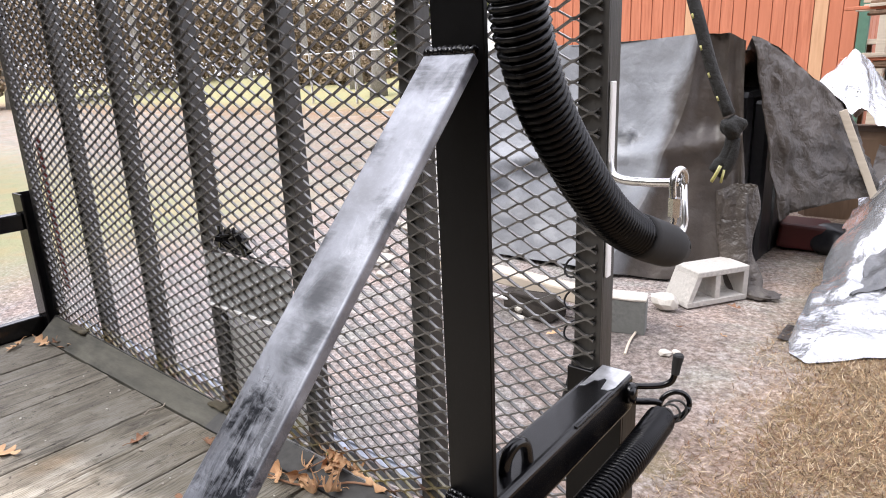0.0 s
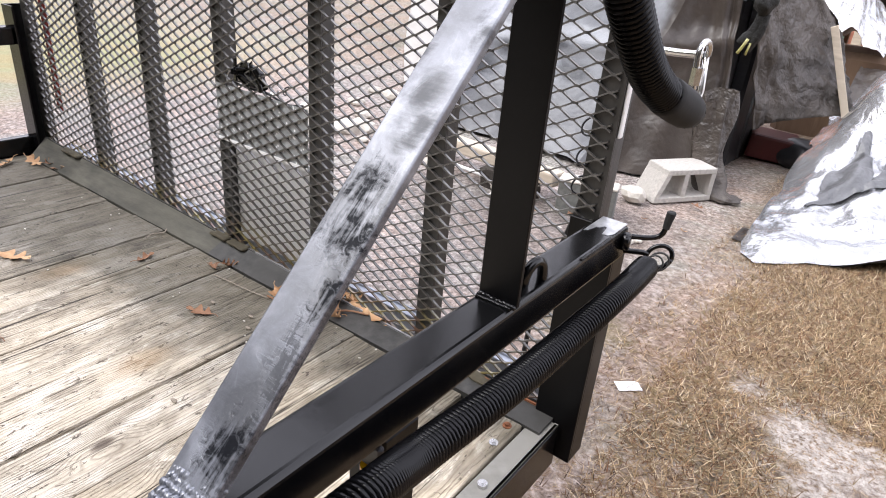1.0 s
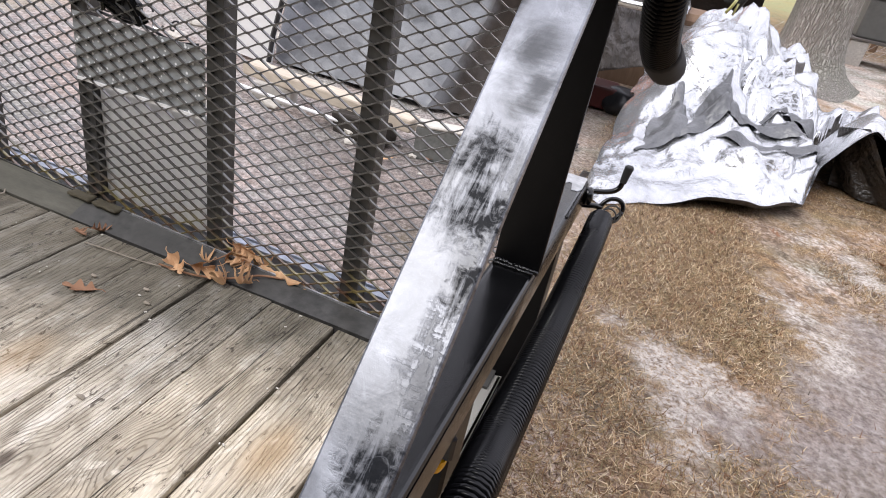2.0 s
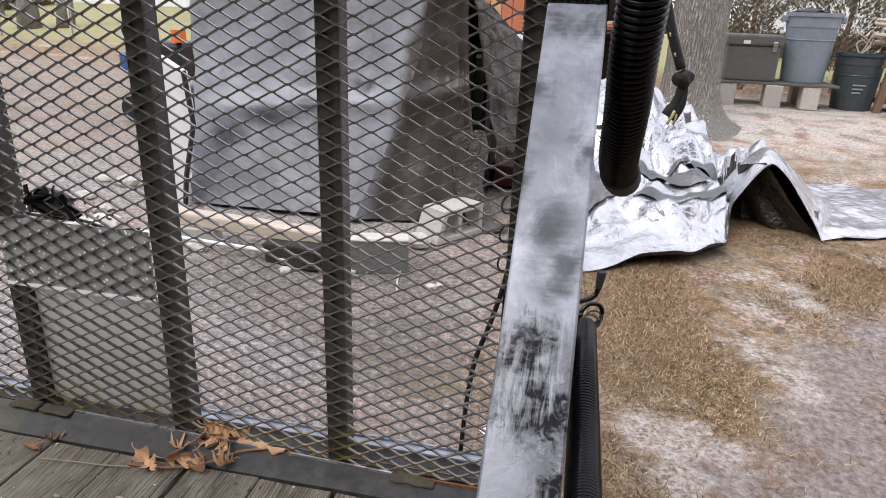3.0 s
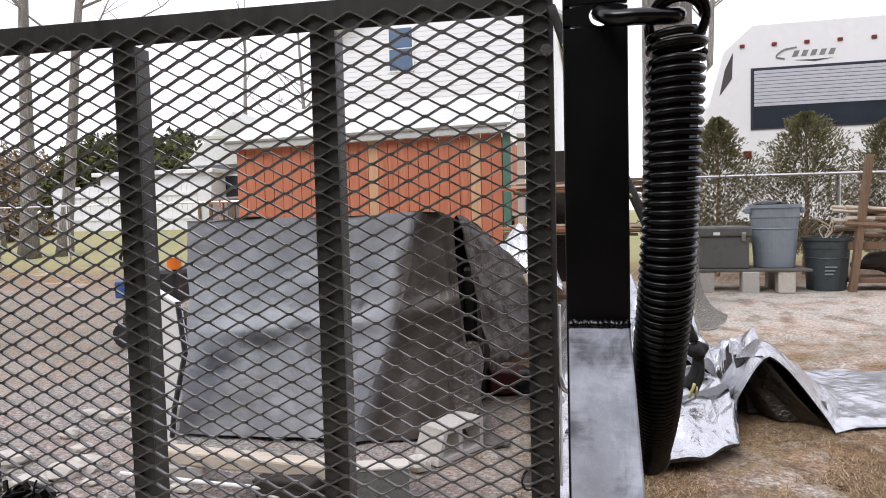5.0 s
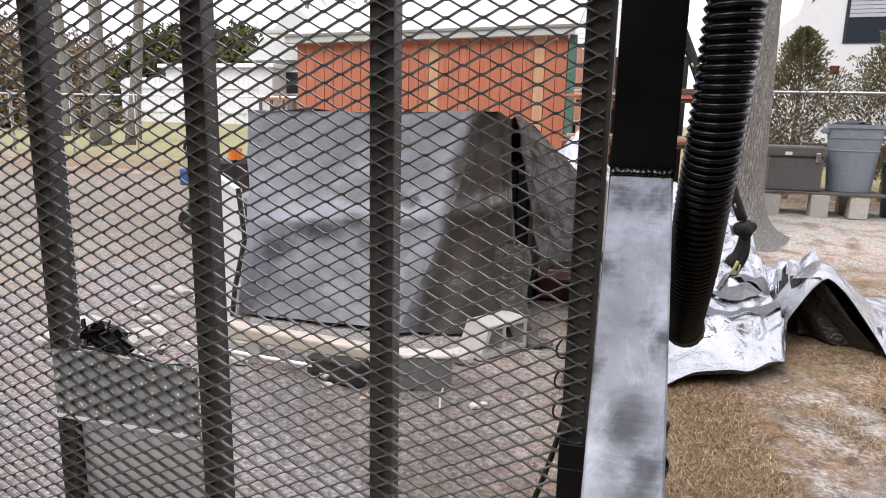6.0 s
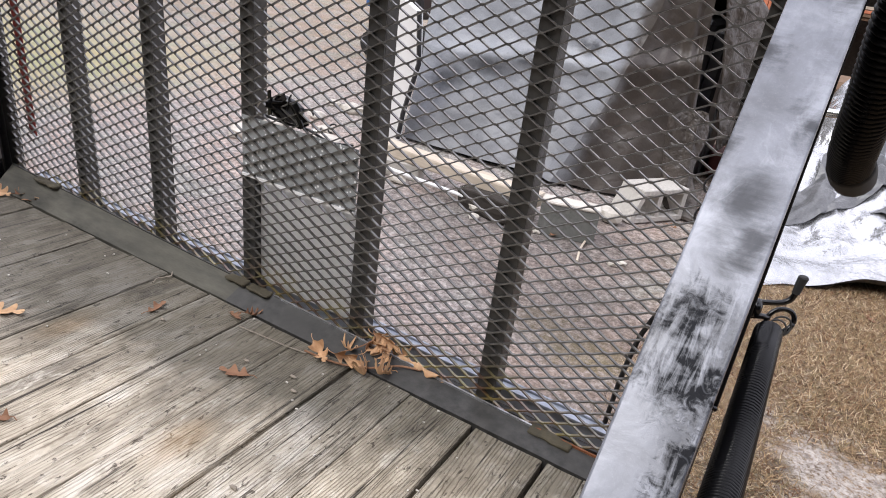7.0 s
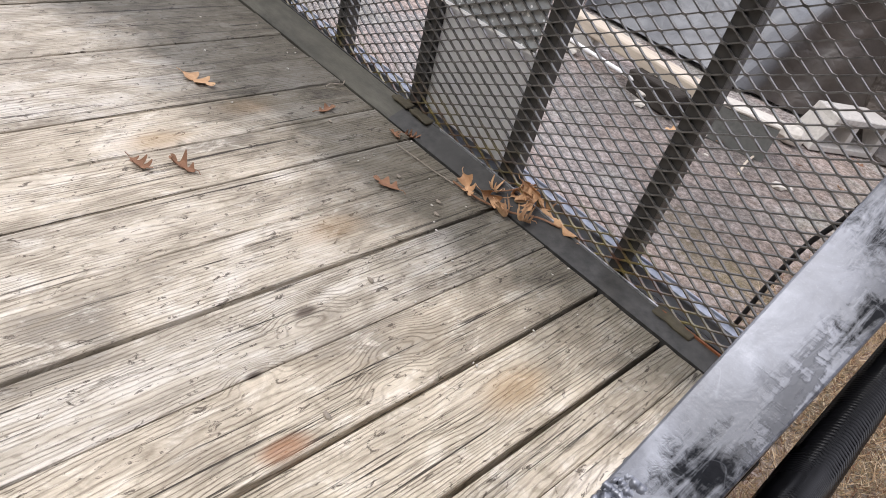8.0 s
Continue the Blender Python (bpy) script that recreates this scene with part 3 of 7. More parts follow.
PALE_SHEET = make_speckled("pale_white_sheet", (0.80, 0.81, 0.83), (0.94, 0.945, 0.955), 0.30)


def make_bark():
    """Grey plated bark with dark upright furrows."""
    m, n, l, b = nodes_of("grey_flaky_bark", 0.95)
    cell = n.new("ShaderNodeTexVoronoi")
    cell.feature = "DISTANCE_TO_EDGE"
    cell.inputs["Scale"].default_value = 1.0
    warp = noise_tex(n, l, coords(n, l), 9.0, 4.0, 0.6)
    base = coords(n, l, (40, 40, 5))
    add = n.new("ShaderNodeVectorMath")
    add.operation = "ADD"
    l.new(base, add.inputs[0])
    l.new(mix(n, l, 1.0, warp, (3.0, 3.0, 3.0), "MULTIPLY"), add.inputs[1])
    l.new(add.outputs[0], cell.inputs["Vector"])
    fine = noise_tex(n, l, coords(n, l, (50, 50, 18)), 1.0, 6.0, 0.65)
    broad = noise_tex(n, l, coords(n, l), 2.5, 4.0)
    c = ramp(n, l, fine, [(0.32, (0.25, 0.23, 0.20)), (0.7, (0.52, 0.49, 0.445))])
    c = mix(n, l, grey_ramp(n, l, broad, 0.45, 0.65, 0.0, 0.5), c, (0.30, 0.31, 0.25))
    c = mix(n, l, grey_ramp(n, l, cell.outputs["Distance"], 0.0, 0.20, 0.5, 0.0), c, (0.15, 0.132, 0.11))
    l.new(c, b.inputs["Base Color"])
    bump(n, l, b, mix(n, l, 0.35, grey_ramp(n, l, cell.outputs["Distance"], 0.0, 0.25), fine), 1.0, 0.03)
    return m


BARK = make_bark()
SPRAY = plain("young_evergreen_spray", (0.078, 0.084, 0.032), (0.23, 0.225, 0.105), 0.8, 0.0, 4)
FOLIAGE = plain("evergreen_foliage", (0.05, 0.06, 0.018), (0.15, 0.15, 0.055), 0.8, 0.0, 3)
FOLIAGE_BROWN = plain("browned_foliage", (0.16, 0.112, 0.065), (0.38, 0.30, 0.20), 0.85, 0.0, 3)
LEAF = plain("dry_oak_leaf", (0.34, 0.17, 0.075), (0.68, 0.45, 0.26), 0.75, 0.0, 40, 0.4, 0.002)
LEAF_DULL = plain("dull_brown_oak_leaf", (0.16, 0.07, 0.035), (0.34, 0.19, 0.11), 0.8, 0.0, 40, 0.4, 0.002)
TWIG = plain("grey_twig", (0.20, 0.17, 0.13), (0.38, 0.33, 0.27), 0.9, 0.0, 60)
ROPE_BLACK = plain("black_braided_rope", (0.008, 0.008, 0.008), (0.03, 0.03, 0.028), 0.8, 0.0, 200, 0.8, 0.003)
ROPE_YELLOW = plain("yellow_rope_fleck", (0.50, 0.48, 0.14), (0.72, 0.70, 0.38), 0.7, 0.0, 100)
PAPER = plain("white_paper", (0.78, 0.78, 0.78), (0.84, 0.84, 0.84), 0.8, 0.0, 20)
RUBBER = plain("tyre_rubber", (0.01, 0.01, 0.01), (0.025, 0.025, 0.025), 0.8, 0.0, 40)
GLASS_DARK = plain("dark_window_glass", (0.02, 0.025, 0.035), (0.04, 0.05, 0.065), 0.08, 0.0, 2, 0.0)
GLASS_BLUE = plain("blue_window_glass", (0.05, 0.09, 0.16), (0.10, 0.16, 0.26), 0.12, 0.0, 2, 0.0)
BLIND = plain("grey_slatted_blind", (0.40, 0.41, 0.45), (0.56, 0.57, 0.62), 0.4, 0.0, 6)
NAVY = plain("dark_navy_frame", (0.02, 0.022, 0.035), (0.04, 0.042, 0.06), 0.4, 0.0, 10)
GREY_GRAPHIC = plain("grey_graphic", (0.16, 0.17, 0.16), (0.26, 0.27, 0.25), 0.5, 0.0, 10)
CHARCOAL = plain("charcoal_graphic", (0.05, 0.045, 0.045), (0.09, 0.08, 0.08), 0.4, 0.0, 10)
WOODS = plain("dark_winter_woods", (0.03, 0.026, 0.02), (0.08, 0.07, 0.05), 0.9, 0.0, 2)


# ---- building helpers ----
def finish(name, bm, material, smooth=False):
    me = bpy.data.meshes.new(name)
    bmesh.ops.recalc_face_normals(bm, faces=bm.faces[:])
    bm.to_mesh(me)
    bm.free()
    me.materials.append(material)
    if smooth:
        me.shade_smooth()
    return me


def part(name, bm, material, parent, label="", smooth=False):
    ob = new(name, finish(name, bm, material, smooth))
    ob.parent = parent
    if label:
        ob["label"] = label
    return ob


def thing(name, label, category, at=(0, 0, 0), group="", kind=""):
    ob = new(name)
    ob.location = at
    bpy.context.view_layer.update()
    return tagged(ob, label, category, group, kind)


def solo(name, bm, material, label, category, group="", kind="", smooth=False):
    return tagged(new(name, finish(name, bm, material, smooth)), label, category, group, kind)


def put_box(bm, lo, hi, bevel=0.0, m=None, segments=1):
    lo, hi = Vector(lo), Vector(hi)
    r = bmesh.ops.create_cube(bm, size=1.0)
    vs = r["verts"]
    for v in vs:
        v.co = Vector([(lo[k] + hi[k]) / 2 + v.co[k] * (hi[k] - lo[k]) for k in range(3)])
    if bevel:
        es = list({e for v in vs for e in v.link_edges})
        r = bmesh.ops.bevel(bm, geom=es, offset=bevel, segments=segments, affect="EDGES", profile=0.5)
        vs = list({v for f in r["faces"] for v in f.verts})
    if m is not None:
        bmesh.ops.transform(bm, matrix=m, verts=vs)
    return vs


def box(lo, hi, bevel=0.0, m=None, segments=1):
    bm = bmesh.new()
    put_box(bm, lo, hi, bevel, m, segments)
    return bm


def put_tube(bm, pts, radius, sides=8, caps=True, flat=1.0):
    """Sweeps a round (or flattened) section along pts; radius may be one number or one per point."""
    pts = [Vector(p) for p in pts]
    rad = radius if isinstance(radius, (list, tuple)) else [radius] * len(pts)
    up = Vector((0, 0, 1))
    d0 = (pts[1] - pts[0]).normalized()
    if abs(d0.dot(up)) > 0.9:
        up = Vector((1, 0, 0))
    side = d0.cross(up).normalized()
    rings = []
    for k, p in enumerate(pts):
        d = (pts[min(k + 1, len(pts) - 1)] - pts[max(k - 1, 0)]).normalized()
        side = (side - d * side.dot(d)).normalized()
        nor = d.cross(side)
        rings.append([bm.verts.new(p + rad[k] * (math.cos(a) * side + flat * math.sin(a) * nor))
                      for a in [2 * math.pi * s / sides for s in range(sides)]])
    for a, b in zip(rings, rings[1:]):
        for s in range(sides):
            bm.faces.new((a[s], a[(s + 1) % sides], b[(s + 1) % sides], b[s]))
    if caps:
        bm.faces.new(rings[0][::-1])
        bm.faces.new(rings[-1])


def tube(pts, radius, sides=8, flat=1.0):
    bm = bmesh.new()
    put_tube(bm, pts, radius, sides, True, flat)
    return bm


def spline(ctrl, count):
    """Points of a smooth curve through the control points."""
    c = [Vector(p) for p in ctrl]
    c = [c[0] * 2 - c[1]] + c + [c[-1] * 2 - c[-2]]
    out = []
    for k in range(count):
        u = k / (count - 1) * (len(c) - 3)
        i = min(int(u), len(c) - 4)
        t = u - i
        a, b, d, e = c[i:i + 4]
        out.append(0.5 * ((2 * b) + (d - a) * t + (2 * a - 5 * b + 4 * d - e) * t * t + (3 * b - a - 3 * d + e) * t ** 3))
    return out


def coil(ctrl, coil_radius, wire, turns, per_turn=14, sides=5):
    """A close-wound spring whose axis follows the control points."""
    total = turns * per_turn
    axis = spline(ctrl, total + 1)
    side = Vector((1, 0.01, 0))
    pts = []
    for k, p in enumerate(axis):
        d = (axis[min(k + 1, total)] - axis[max(k - 1, 0)]).normalized()
        side = (side - d * side.dot(d)).normalized()
        a = 2 * math.pi * k / per_turn
        pts.append(p + coil_radius * (math.cos(a) * side + math.sin(a) * d.cross(side)))
    return tube(pts, wire, sides)


def ring_pts(c, u, v, r, count=20, start=0.0, sweep=2 * math.pi):
    c, u, v = Vector(c), Vector(u).normalized(), Vector(v).normalized()
    return [c + r * (math.cos(start + sweep * k / count) * u + math.sin(start + sweep * k / count) * v) for k in range(count + 1)]


def put_prism(bm, outline, y0, y1, m=None):
    """An outline in x and z, extruded from y0 to y1."""
    a = [bm.verts.new((x, y0, z)) for x, z in outline]
    b = [bm.verts.new((x, y1, z)) for x, z in outline]
    k = len(a)
    bm.faces.new(a)
    bm.faces.new(b[::-1])
    for i in range(k):
        bm.faces.new((a[i], b[i], b[(i + 1) % k], a[(i + 1) % k]))
    if m is not None:
        bmesh.ops.transform(bm, matrix=m, verts=a + b)


def smoothstep(a, b, x):
    t = min(max((x - a) / (b - a), 0.0), 1.0)
    return t * t * (3 - 2 * t)


def sheet(nu, nv, f):
    bm = bmesh.new()
    g = [[bm.verts.new(f(i / nu, j / nv)) for j in range(nv + 1)] for i in range(nu + 1)]
    for i in range(nu):
        for j in range(nv):
            bm.faces.new((g[i][j], g[i + 1][j], g[i + 1][j + 1], g[i][j + 1]))
    return bm


def rough_stone(c, size, seed, sub=2):
    bm = bmesh.new()
    bmesh.ops.create_icosphere(bm, subdivisions=sub, radius=1.0)
    for v in bm.verts:
        k = 1 + 0.35 * noise.noise(v.co * 1.3 + Vector((seed * 3.1, seed, 0)))
        v.co = Vector(c) + Vector([v.co[a] * size[a] * k for a in range(3)])
    return bm


# ---- ground ----
def ground_z(x, y):
    return -0.5 + 0.275 * smoothstep(3.2, 8.5, y) + 0.93 * smoothstep(9.5, 22.0, y)


def steps(lo, hi, near_lo, near_hi, fine, coarse):
    out = [lo]
    while out[-1] < hi:
        k = out[-1]
        out.append(k + (fine if near_lo <= k < near_hi else coarse if abs(k) < 60 else 60.0))
    return out


def build_ground():
    bm = bmesh.new()
    xs = steps(-600, 600, -6, 6, 0.16, 2.0)
    ys = steps(-600, 600, -3, 11, 0.16, 2.0)
    g = []
    for x in xs:
        col = []
        for y in ys:
            near = 1.0 if -7 < x < 7 and -4 < y < 12 else 0.0
            z = ground_z(x, y) + near * 0.018 * noise.noise(Vector((x * 1.7, y * 1.7, 0)))
            col.append(bm.verts.new((x, y, z)))
        g.append(col)
    for i in range(len(xs) - 1):
        for j in range(len(ys) - 1):
            bm.faces.new((g[i][j], g[i + 1][j], g[i + 1][j + 1], g[i][j + 1]))
    solo("ground", bm, GROUND, "bare sandy yard with dry brown grass", "ground", kind="structure", smooth=True)


build_ground()

# ---- the trailer ----
trailer = thing("utility_trailer", "black steel utility trailer with plank deck and raised ramp gate", "trailer", (-0.9, -1.6, -0.5))


def tpart(name, bm, material, label="", smooth=False, parent=None):
    ob = part(name, bm, material, parent or trailer, label, smooth)
    if parent is None:
        ob.matrix_parent_inverse = trailer.matrix_world.inverted()
    return ob


RAIL_TOP = 0.391
RAIL_X0, RAIL_X1 = 0.0330, 0.0820
LEFT = -1.81  # the trailer's middle line mirrors x to LEFT - x
side_rail = tpart("side_rail", box((RAIL_X0, -3.4, 0.340), (RAIL_X1, -0.0165, RAIL_TOP), 0.007, None, 4), BLACK, "glossy black square tube rail")
tpart("side_rail", box((LEFT - RAIL_X1, -3.4, 0.340), (LEFT - RAIL_X0, -0.032, RAIL_TOP), 0.005, None, 3), BLACK, "glossy black square tube rail")


def angle_iron(lo, hi, leg_axis, leg_at, leg, thick=0.005):
    """A flat flange from lo to hi with a second leg standing on one of its edges."""
    bm = bmesh.new()
    put_box(bm, lo, hi, 0.0008)
    lo2, hi2 = list(lo), list(hi)
    if leg_at == "max":
        lo2[leg_axis] = hi[leg_axis] - thick
    else:
        hi2[leg_axis] = lo[leg_axis] + thick
    thin = min(range(3), key=lambda k: hi[k] - lo[k])
    lo2[thin], hi2[thin] = hi[thin], hi[thin] + leg
    put_box(bm, lo2, hi2, 0.0008)
    return bm


# post of flat angle with the hook hole near its head
def build_post():
    bm = bmesh.new()
    x0, x1, y0, y1 = 0.0355, 0.0845, -0.334, -0.328
    hole, hz, hr = 0.064, 1.020, 0.0085
    put_box(bm, (x0, y0, RAIL_TOP), (x1, y1, hz - hr), 0.0008)
    put_box(bm, (x0, y0, hz + hr), (x1, y1, 1.10), 0.0008)
    # round hole: a ring of short wedges fills the square window up to the rim
    for k in range(20):
        a, b = 2 * math.pi * k / 20, 2 * math.pi * (k + 1) / 20

        def out(w):
            f = 1 / max(abs(math.cos(w)), abs(math.sin(w)))
            dx = f * math.cos(w)
            return (hole + (dx * hr if abs(dx) < 0.999 else ((x1 - hole) if dx > 0 else (x0 - hole))), hz + f * math.sin(w) * hr)
        put_prism(bm, [(hole + hr * math.cos(a), hz + hr * math.sin(a)), out(a), out(b), (hole + hr * math.cos(b), hz + hr * math.sin(b))], y0, y1)
    put_box(bm, (x0, y1, RAIL_TOP), (x0 + 0.006, y1 + 0.04, 1.10), 0.0008)
    return bm


post = tpart("post", build_post(), MATT, "glossy black flat steel upright")


def weld_bead(a, b, r, seed, lumps=16):
    """A lumpy run of weld from a to b."""
    a, b = Vector(a), Vector(b)
    rnd = random.Random(seed)
    pts, rad = [], []
    for k in range(lumps * 2):
        u = k / (lumps * 2 - 1)
        pts.append(a.lerp(b, u) + Vector([rnd.uniform(-r, r) * 0.18 for _ in range(3)]))
        rad.append(r * (0.5 if k in (0, lumps * 2 - 1) else 0.82 + 0.22 * math.sin(k * 2.1) + rnd.uniform(-0.1, 0.1)))
    return tube(pts, rad, 9)


# diagonal flat brace from the rail to the post
BR_A = Vector((0.0600, -0.706, 0.392))
BR_B = Vector((0.0600, -0.338, 0.7725))
LEAN = -0.003  # the foot stands off to the inner side


def build_brace():
    d = BR_B - BR_A
    m = Matrix.Translation(BR_A) @ Matrix.Rotation(math.atan2(d.z, d.y), 4, "X")
    bm = box((-0.0235, 0.0, 0.0), (0.0235, d.length, 0.009), 0.0016, m, 2)
    for v in bm.verts:
        v.co.x += LEAN * (BR_B.y - v.co.y) / (BR_B.y - BR_A.y)
    return bm


tpart("brace", build_brace(), SCUFFED, "scuffed black flat bar with scratched paint, sky sheen in its colour")
tpart("weld", weld_bead((0.0375, -0.341, 0.780), (0.083, -0.341, 0.780), 0.0046, 1, 18), BLACK, "lumpy painted weld bead", True)
FOOT_WELD = "scuffed lumpy weld spread over the brace foot"
for k in range(7):
    y = -0.722 + 0.0045 * k
    tpart("weld", weld_bead((0.034 + 0.001 * (k % 3), y, 0.392 + 0.0030 * k), (0.081 - 0.002 * (k % 2), y + 0.002, 0.392 + 0.0030 * k), 0.0034 + 0.0006 * (k % 3), 42 + k, 20 + k), SCUFFED, FOOT_WELD, True)
tpart("weld", weld_bead((0.036, -0.3365, RAIL_TOP + 0.0025), (0.084, -0.3365, RAIL_TOP + 0.0025), 0.0036, 3, 22), BLACK, "lumpy painted weld bead", True)
tpart("weld", weld_bead((0.0365, -0.3405, RAIL_TOP + 0.001), (0.080, -0.340, RAIL_TOP + 0.001), 0.0028, 33, 26), BLACK, "lumpy painted weld bead", True)
tpart("weld", weld_bead((0.0795, -0.17, RAIL_TOP - 0.001), (0.0805, -0.05, RAIL_TOP - 0.001), 0.0026, 4, 40), BLACK, "lumpy painted weld bead", True)



def glint_patch():
    """A thin bright metal patch that puts the sky's glint on the rail's end, with a ragged inner border."""
    bm = bmesh.new()
    top, low = [], []
    rnd = random.Random(9)
    rim = [(0.040, -0.018), (0.0775, -0.018)] + [(0.0785 - 0.0042 * k, -0.060 - 0.014 * rnd.random() - 0.016 * math.sin(k * 0.9)) for k in range(10)]
    for x, y in rim:
        top.append(bm.verts.new((x, y, RAIL_TOP + 0.0008)))
        low.append(bm.verts.new((x, y, RAIL_TOP - 0.0004)))
    bm.faces.new(top)
    bm.faces.new(low[::-1])
    for k in range(len(rim)):
        j = (k + 1) % len(rim)
        bm.faces.new((low[k], low[j], top[j], top[k]))
    return bm


tpart("end_glint", glint_patch(), GLINT_STEEL, "silvery sky glint on the rail end")
# corner uprights under the rail ends, posts under the rail, deck side angles
bm = angle_iron((-0.012, -0.0155, -0.075), (0.066, -0.0095, 0.3385), 0, "max", 0.045)
put_box(bm, (-0.012, -0.0155, 0.3385), (0.032, -0.0095, 0.376), 0.0008)
tpart("corner_upright", bm, MATT)
tpart("corner_upright", angle_iron((LEFT - 0.085, -0.032, -0.02), (LEFT - 0.02, -0.026, 0.45), 0, "min", 0.05), BLACK)
for y in (-0.485, -1.7, -2.8):
    tpart("rail_post", box((0.036, y - 0.05, -0.06), (0.080, y, 0.342), 0.003), MATT)
    tpart("rail_post", box((LEFT - 0.082, y - 0.05, -0.06), (LEFT - 0.040, y, 0.342), 0.003), BLACK)
tpart("side_angle", angle_iron((-0.004, -3.4, -0.012), (0.036, -0.018, -0.004), 0, "max", -0.075, 0.006), DUSTY_STEEL, "dusty steel side angle")
tpart("side_skirt", box((0.0365, -3.4, -0.09), (0.039, -0.018, -0.006), 0.0005), BLACK)
tpart("side_angle", box((LEFT - 0.085, -3.4, -0.08), (LEFT - 0.055, -0.03, 0.055), 0.003), BLACK)
RISE = 0.030  # the deck's end angle climbs towards the far rail


def lip_z(x):
    return 0.003 + RISE * max(-0.15 - x, 0.0)


def end_bar(x0, x1, y0, y1, lift, low, count=24, ragged=0.0):
    """A bar along the deck's end whose back edge follows the climbing lip."""
    bm = bmesh.new()
    rows = []
    for k in range(count + 1):
        x = x0 + (x1 - x0) * k / count
        t = lip_z(x) + lift
        f = y0 + ragged * (noise.noise(Vector((x * 7, 2, 0))) + 0.5 * noise.noise(Vector((x * 23, 5, 0))))
        rows.append([bm.verts.new(p) for p in ((x, f, low), (x, f, 0.0015 if lift == 0 else t), (x, y1, t), (x, y1, low))])
    for a, b in zip(rows, rows[1:]):
        for e in range(4):
            bm.faces.new((a[e], a[(e + 1) % 4], b[(e + 1) % 4], b[e]))
    bm.faces.new(rows[0])
    bm.faces.new(rows[-1][::-1])
    return bm


tpart("end_angle", end_bar(-0.90, 0.024, -0.064, -0.009, 0, -0.05), DIRTY_STEEL, "worn black deck end angle")
tpart("end_angle", end_bar(LEFT - 0.02, -0.90, -0.064, -0.009, 0, -0.05, 60, 0.002), DIRT_BANK, "deck end angle buried in damp dirt")
tpart("end_lip", end_bar(LEFT - 0.02, -0.815, -0.009, -0.0055, 0.003, -0.02), DIRTY_STEEL)
tpart("end_lip", end_bar(-0.815, -0.18, -0.009, -0.0055, 0.004, -0.02), LIP_STEEL, "worn metal edge, its shine coloured white of the lip")
tpart("end_lip", end_bar(-0.18, 0.024, -0.009, -0.0055, 0.004, -0.02), RUST, "rusty edge of the lip")
for y in (-0.5, -1.4, -2.3, -3.2):
    tpart("cross_member", box((LEFT - 0.05, y - 0.025, -0.10), (0.05, y + 0.025, -0.042), 0.004), BLACK)
tpart("axle", tube([(LEFT - 0.25, -2.1, -0.2), (0.25, -2.1, -0.2)], 0.03, 10), BLACK)
for x in (-2.11, 0.22):
    tyre = tpart("tyre", tube(ring_pts((x + 0.04, -2.1, -0.2), (0, 1, 0), (0, 0, 1), 0.22, 28), 0.085, 10), RUBBER, "", True)
    rim = bmesh.new()
    put_tube(rim, [(x, -2.1, -0.2), (x + 0.08, -2.1, -0.2)], 0.15, 18)
    tpart("rim", rim, ZINC)
# amber marker lamp on the rail post
lamp = tpart("marker_lamp", box((0.050, -0.545, 0.314), (0.084, -0.537, 0.342), 0.003), BLACK_PLASTIC)
lens = part("lens", tube([(0.070, -0.541, 0.3145), (0.070, -0.541, 0.308), (0.070, -0.541, 0.300)], [0.0095, 0.0095, 0.007], 14), AMBER, lamp, "amber lens")
# rusty bolt heads and washers on the side angle
for k, (x, y) in enumerate(((-0.027, -0.085), (0.014, -0.22), (0.016, -0.36), (-0.022, -0.135))):
    bm = bmesh.new()
    put_tube(bm, [(x, y, -0.004), (x, y, 0.002)], 0.008, 14)
    put_tube(bm, [(x, y, 0.002), (x, y, 0.006)], 0.0045, 6)
    tpart("bolt", bm, RUST if k == 0 else ZINC, "rusty bolt" if k == 0 else "dull zinc bolt")

# latch loop on the rail and the bent pin at its end
loop = [(0.062, -0.284, 0.386), (0.063, -0.280, 0.407), (0.066, -0.268, 0.417), (0.069, -0.256, 0.410), (0.070, -0.252, 0.386)]
tpart("latch_loop", tube(spline(loop, 20), 0.0062, 10), BLACK, "bent black steel loop", True)
tpart("latch_pin", tube(spline([(0.080, -0.026, 0.378), (0.094, -0.018, 0.377), (0.113, -0.004, 0.378), (0.123, 0.001, 0.385), (0.126, 0.003, 0.398)], 18), 0.0040, 8), BLACK, "bent black steel pin", True)
tpart("pin_cap", tube([(0.1258, 0.003, 0.394), (0.1265, 0.004, 0.406), (0.128, 0.005, 0.418), (0.128, 0.005, 0.420)], [0.0050, 0.0058, 0.0068, 0.0050], 12), RUBBER, "black rubber cap")
tpart("rail_end_boss", tube([(0.080, -0.036, 0.372), (0.090, -0.034, 0.374), (0.0925, -0.0335, 0.374)], [0.0135, 0.0130, 0.010], 14), BLACK, "", True)

# lower assist spring along the outside of the rail
LOW = [(0.112, 0.000, 0.328), (0.1125, -0.085, 0.323), (0.113, -0.25, 0.325), (0.1125, -0.38, 0.328), (0.112, -0.52, 0.342), (0.112, -0.60, 0.348), (0.111, -0.82, 0.356)]
lower = tpart("assist_spring", coil(LOW, 0.0163, 0.0025, 158), SPRING_STEEL, "close-wound black steel spring", True)
part("spring_core", tube(spline(LOW, 24), 0.0152, 10), SPRING_STEEL, lower)
part("ring", tube(ring_pts((0.121, 0.022, 0.341), (1, 0.35, 0), (0.1, 0.35, 0.9), 0.0175, 24), 0.0036, 8), BLACK, lower, "black steel ring", True)
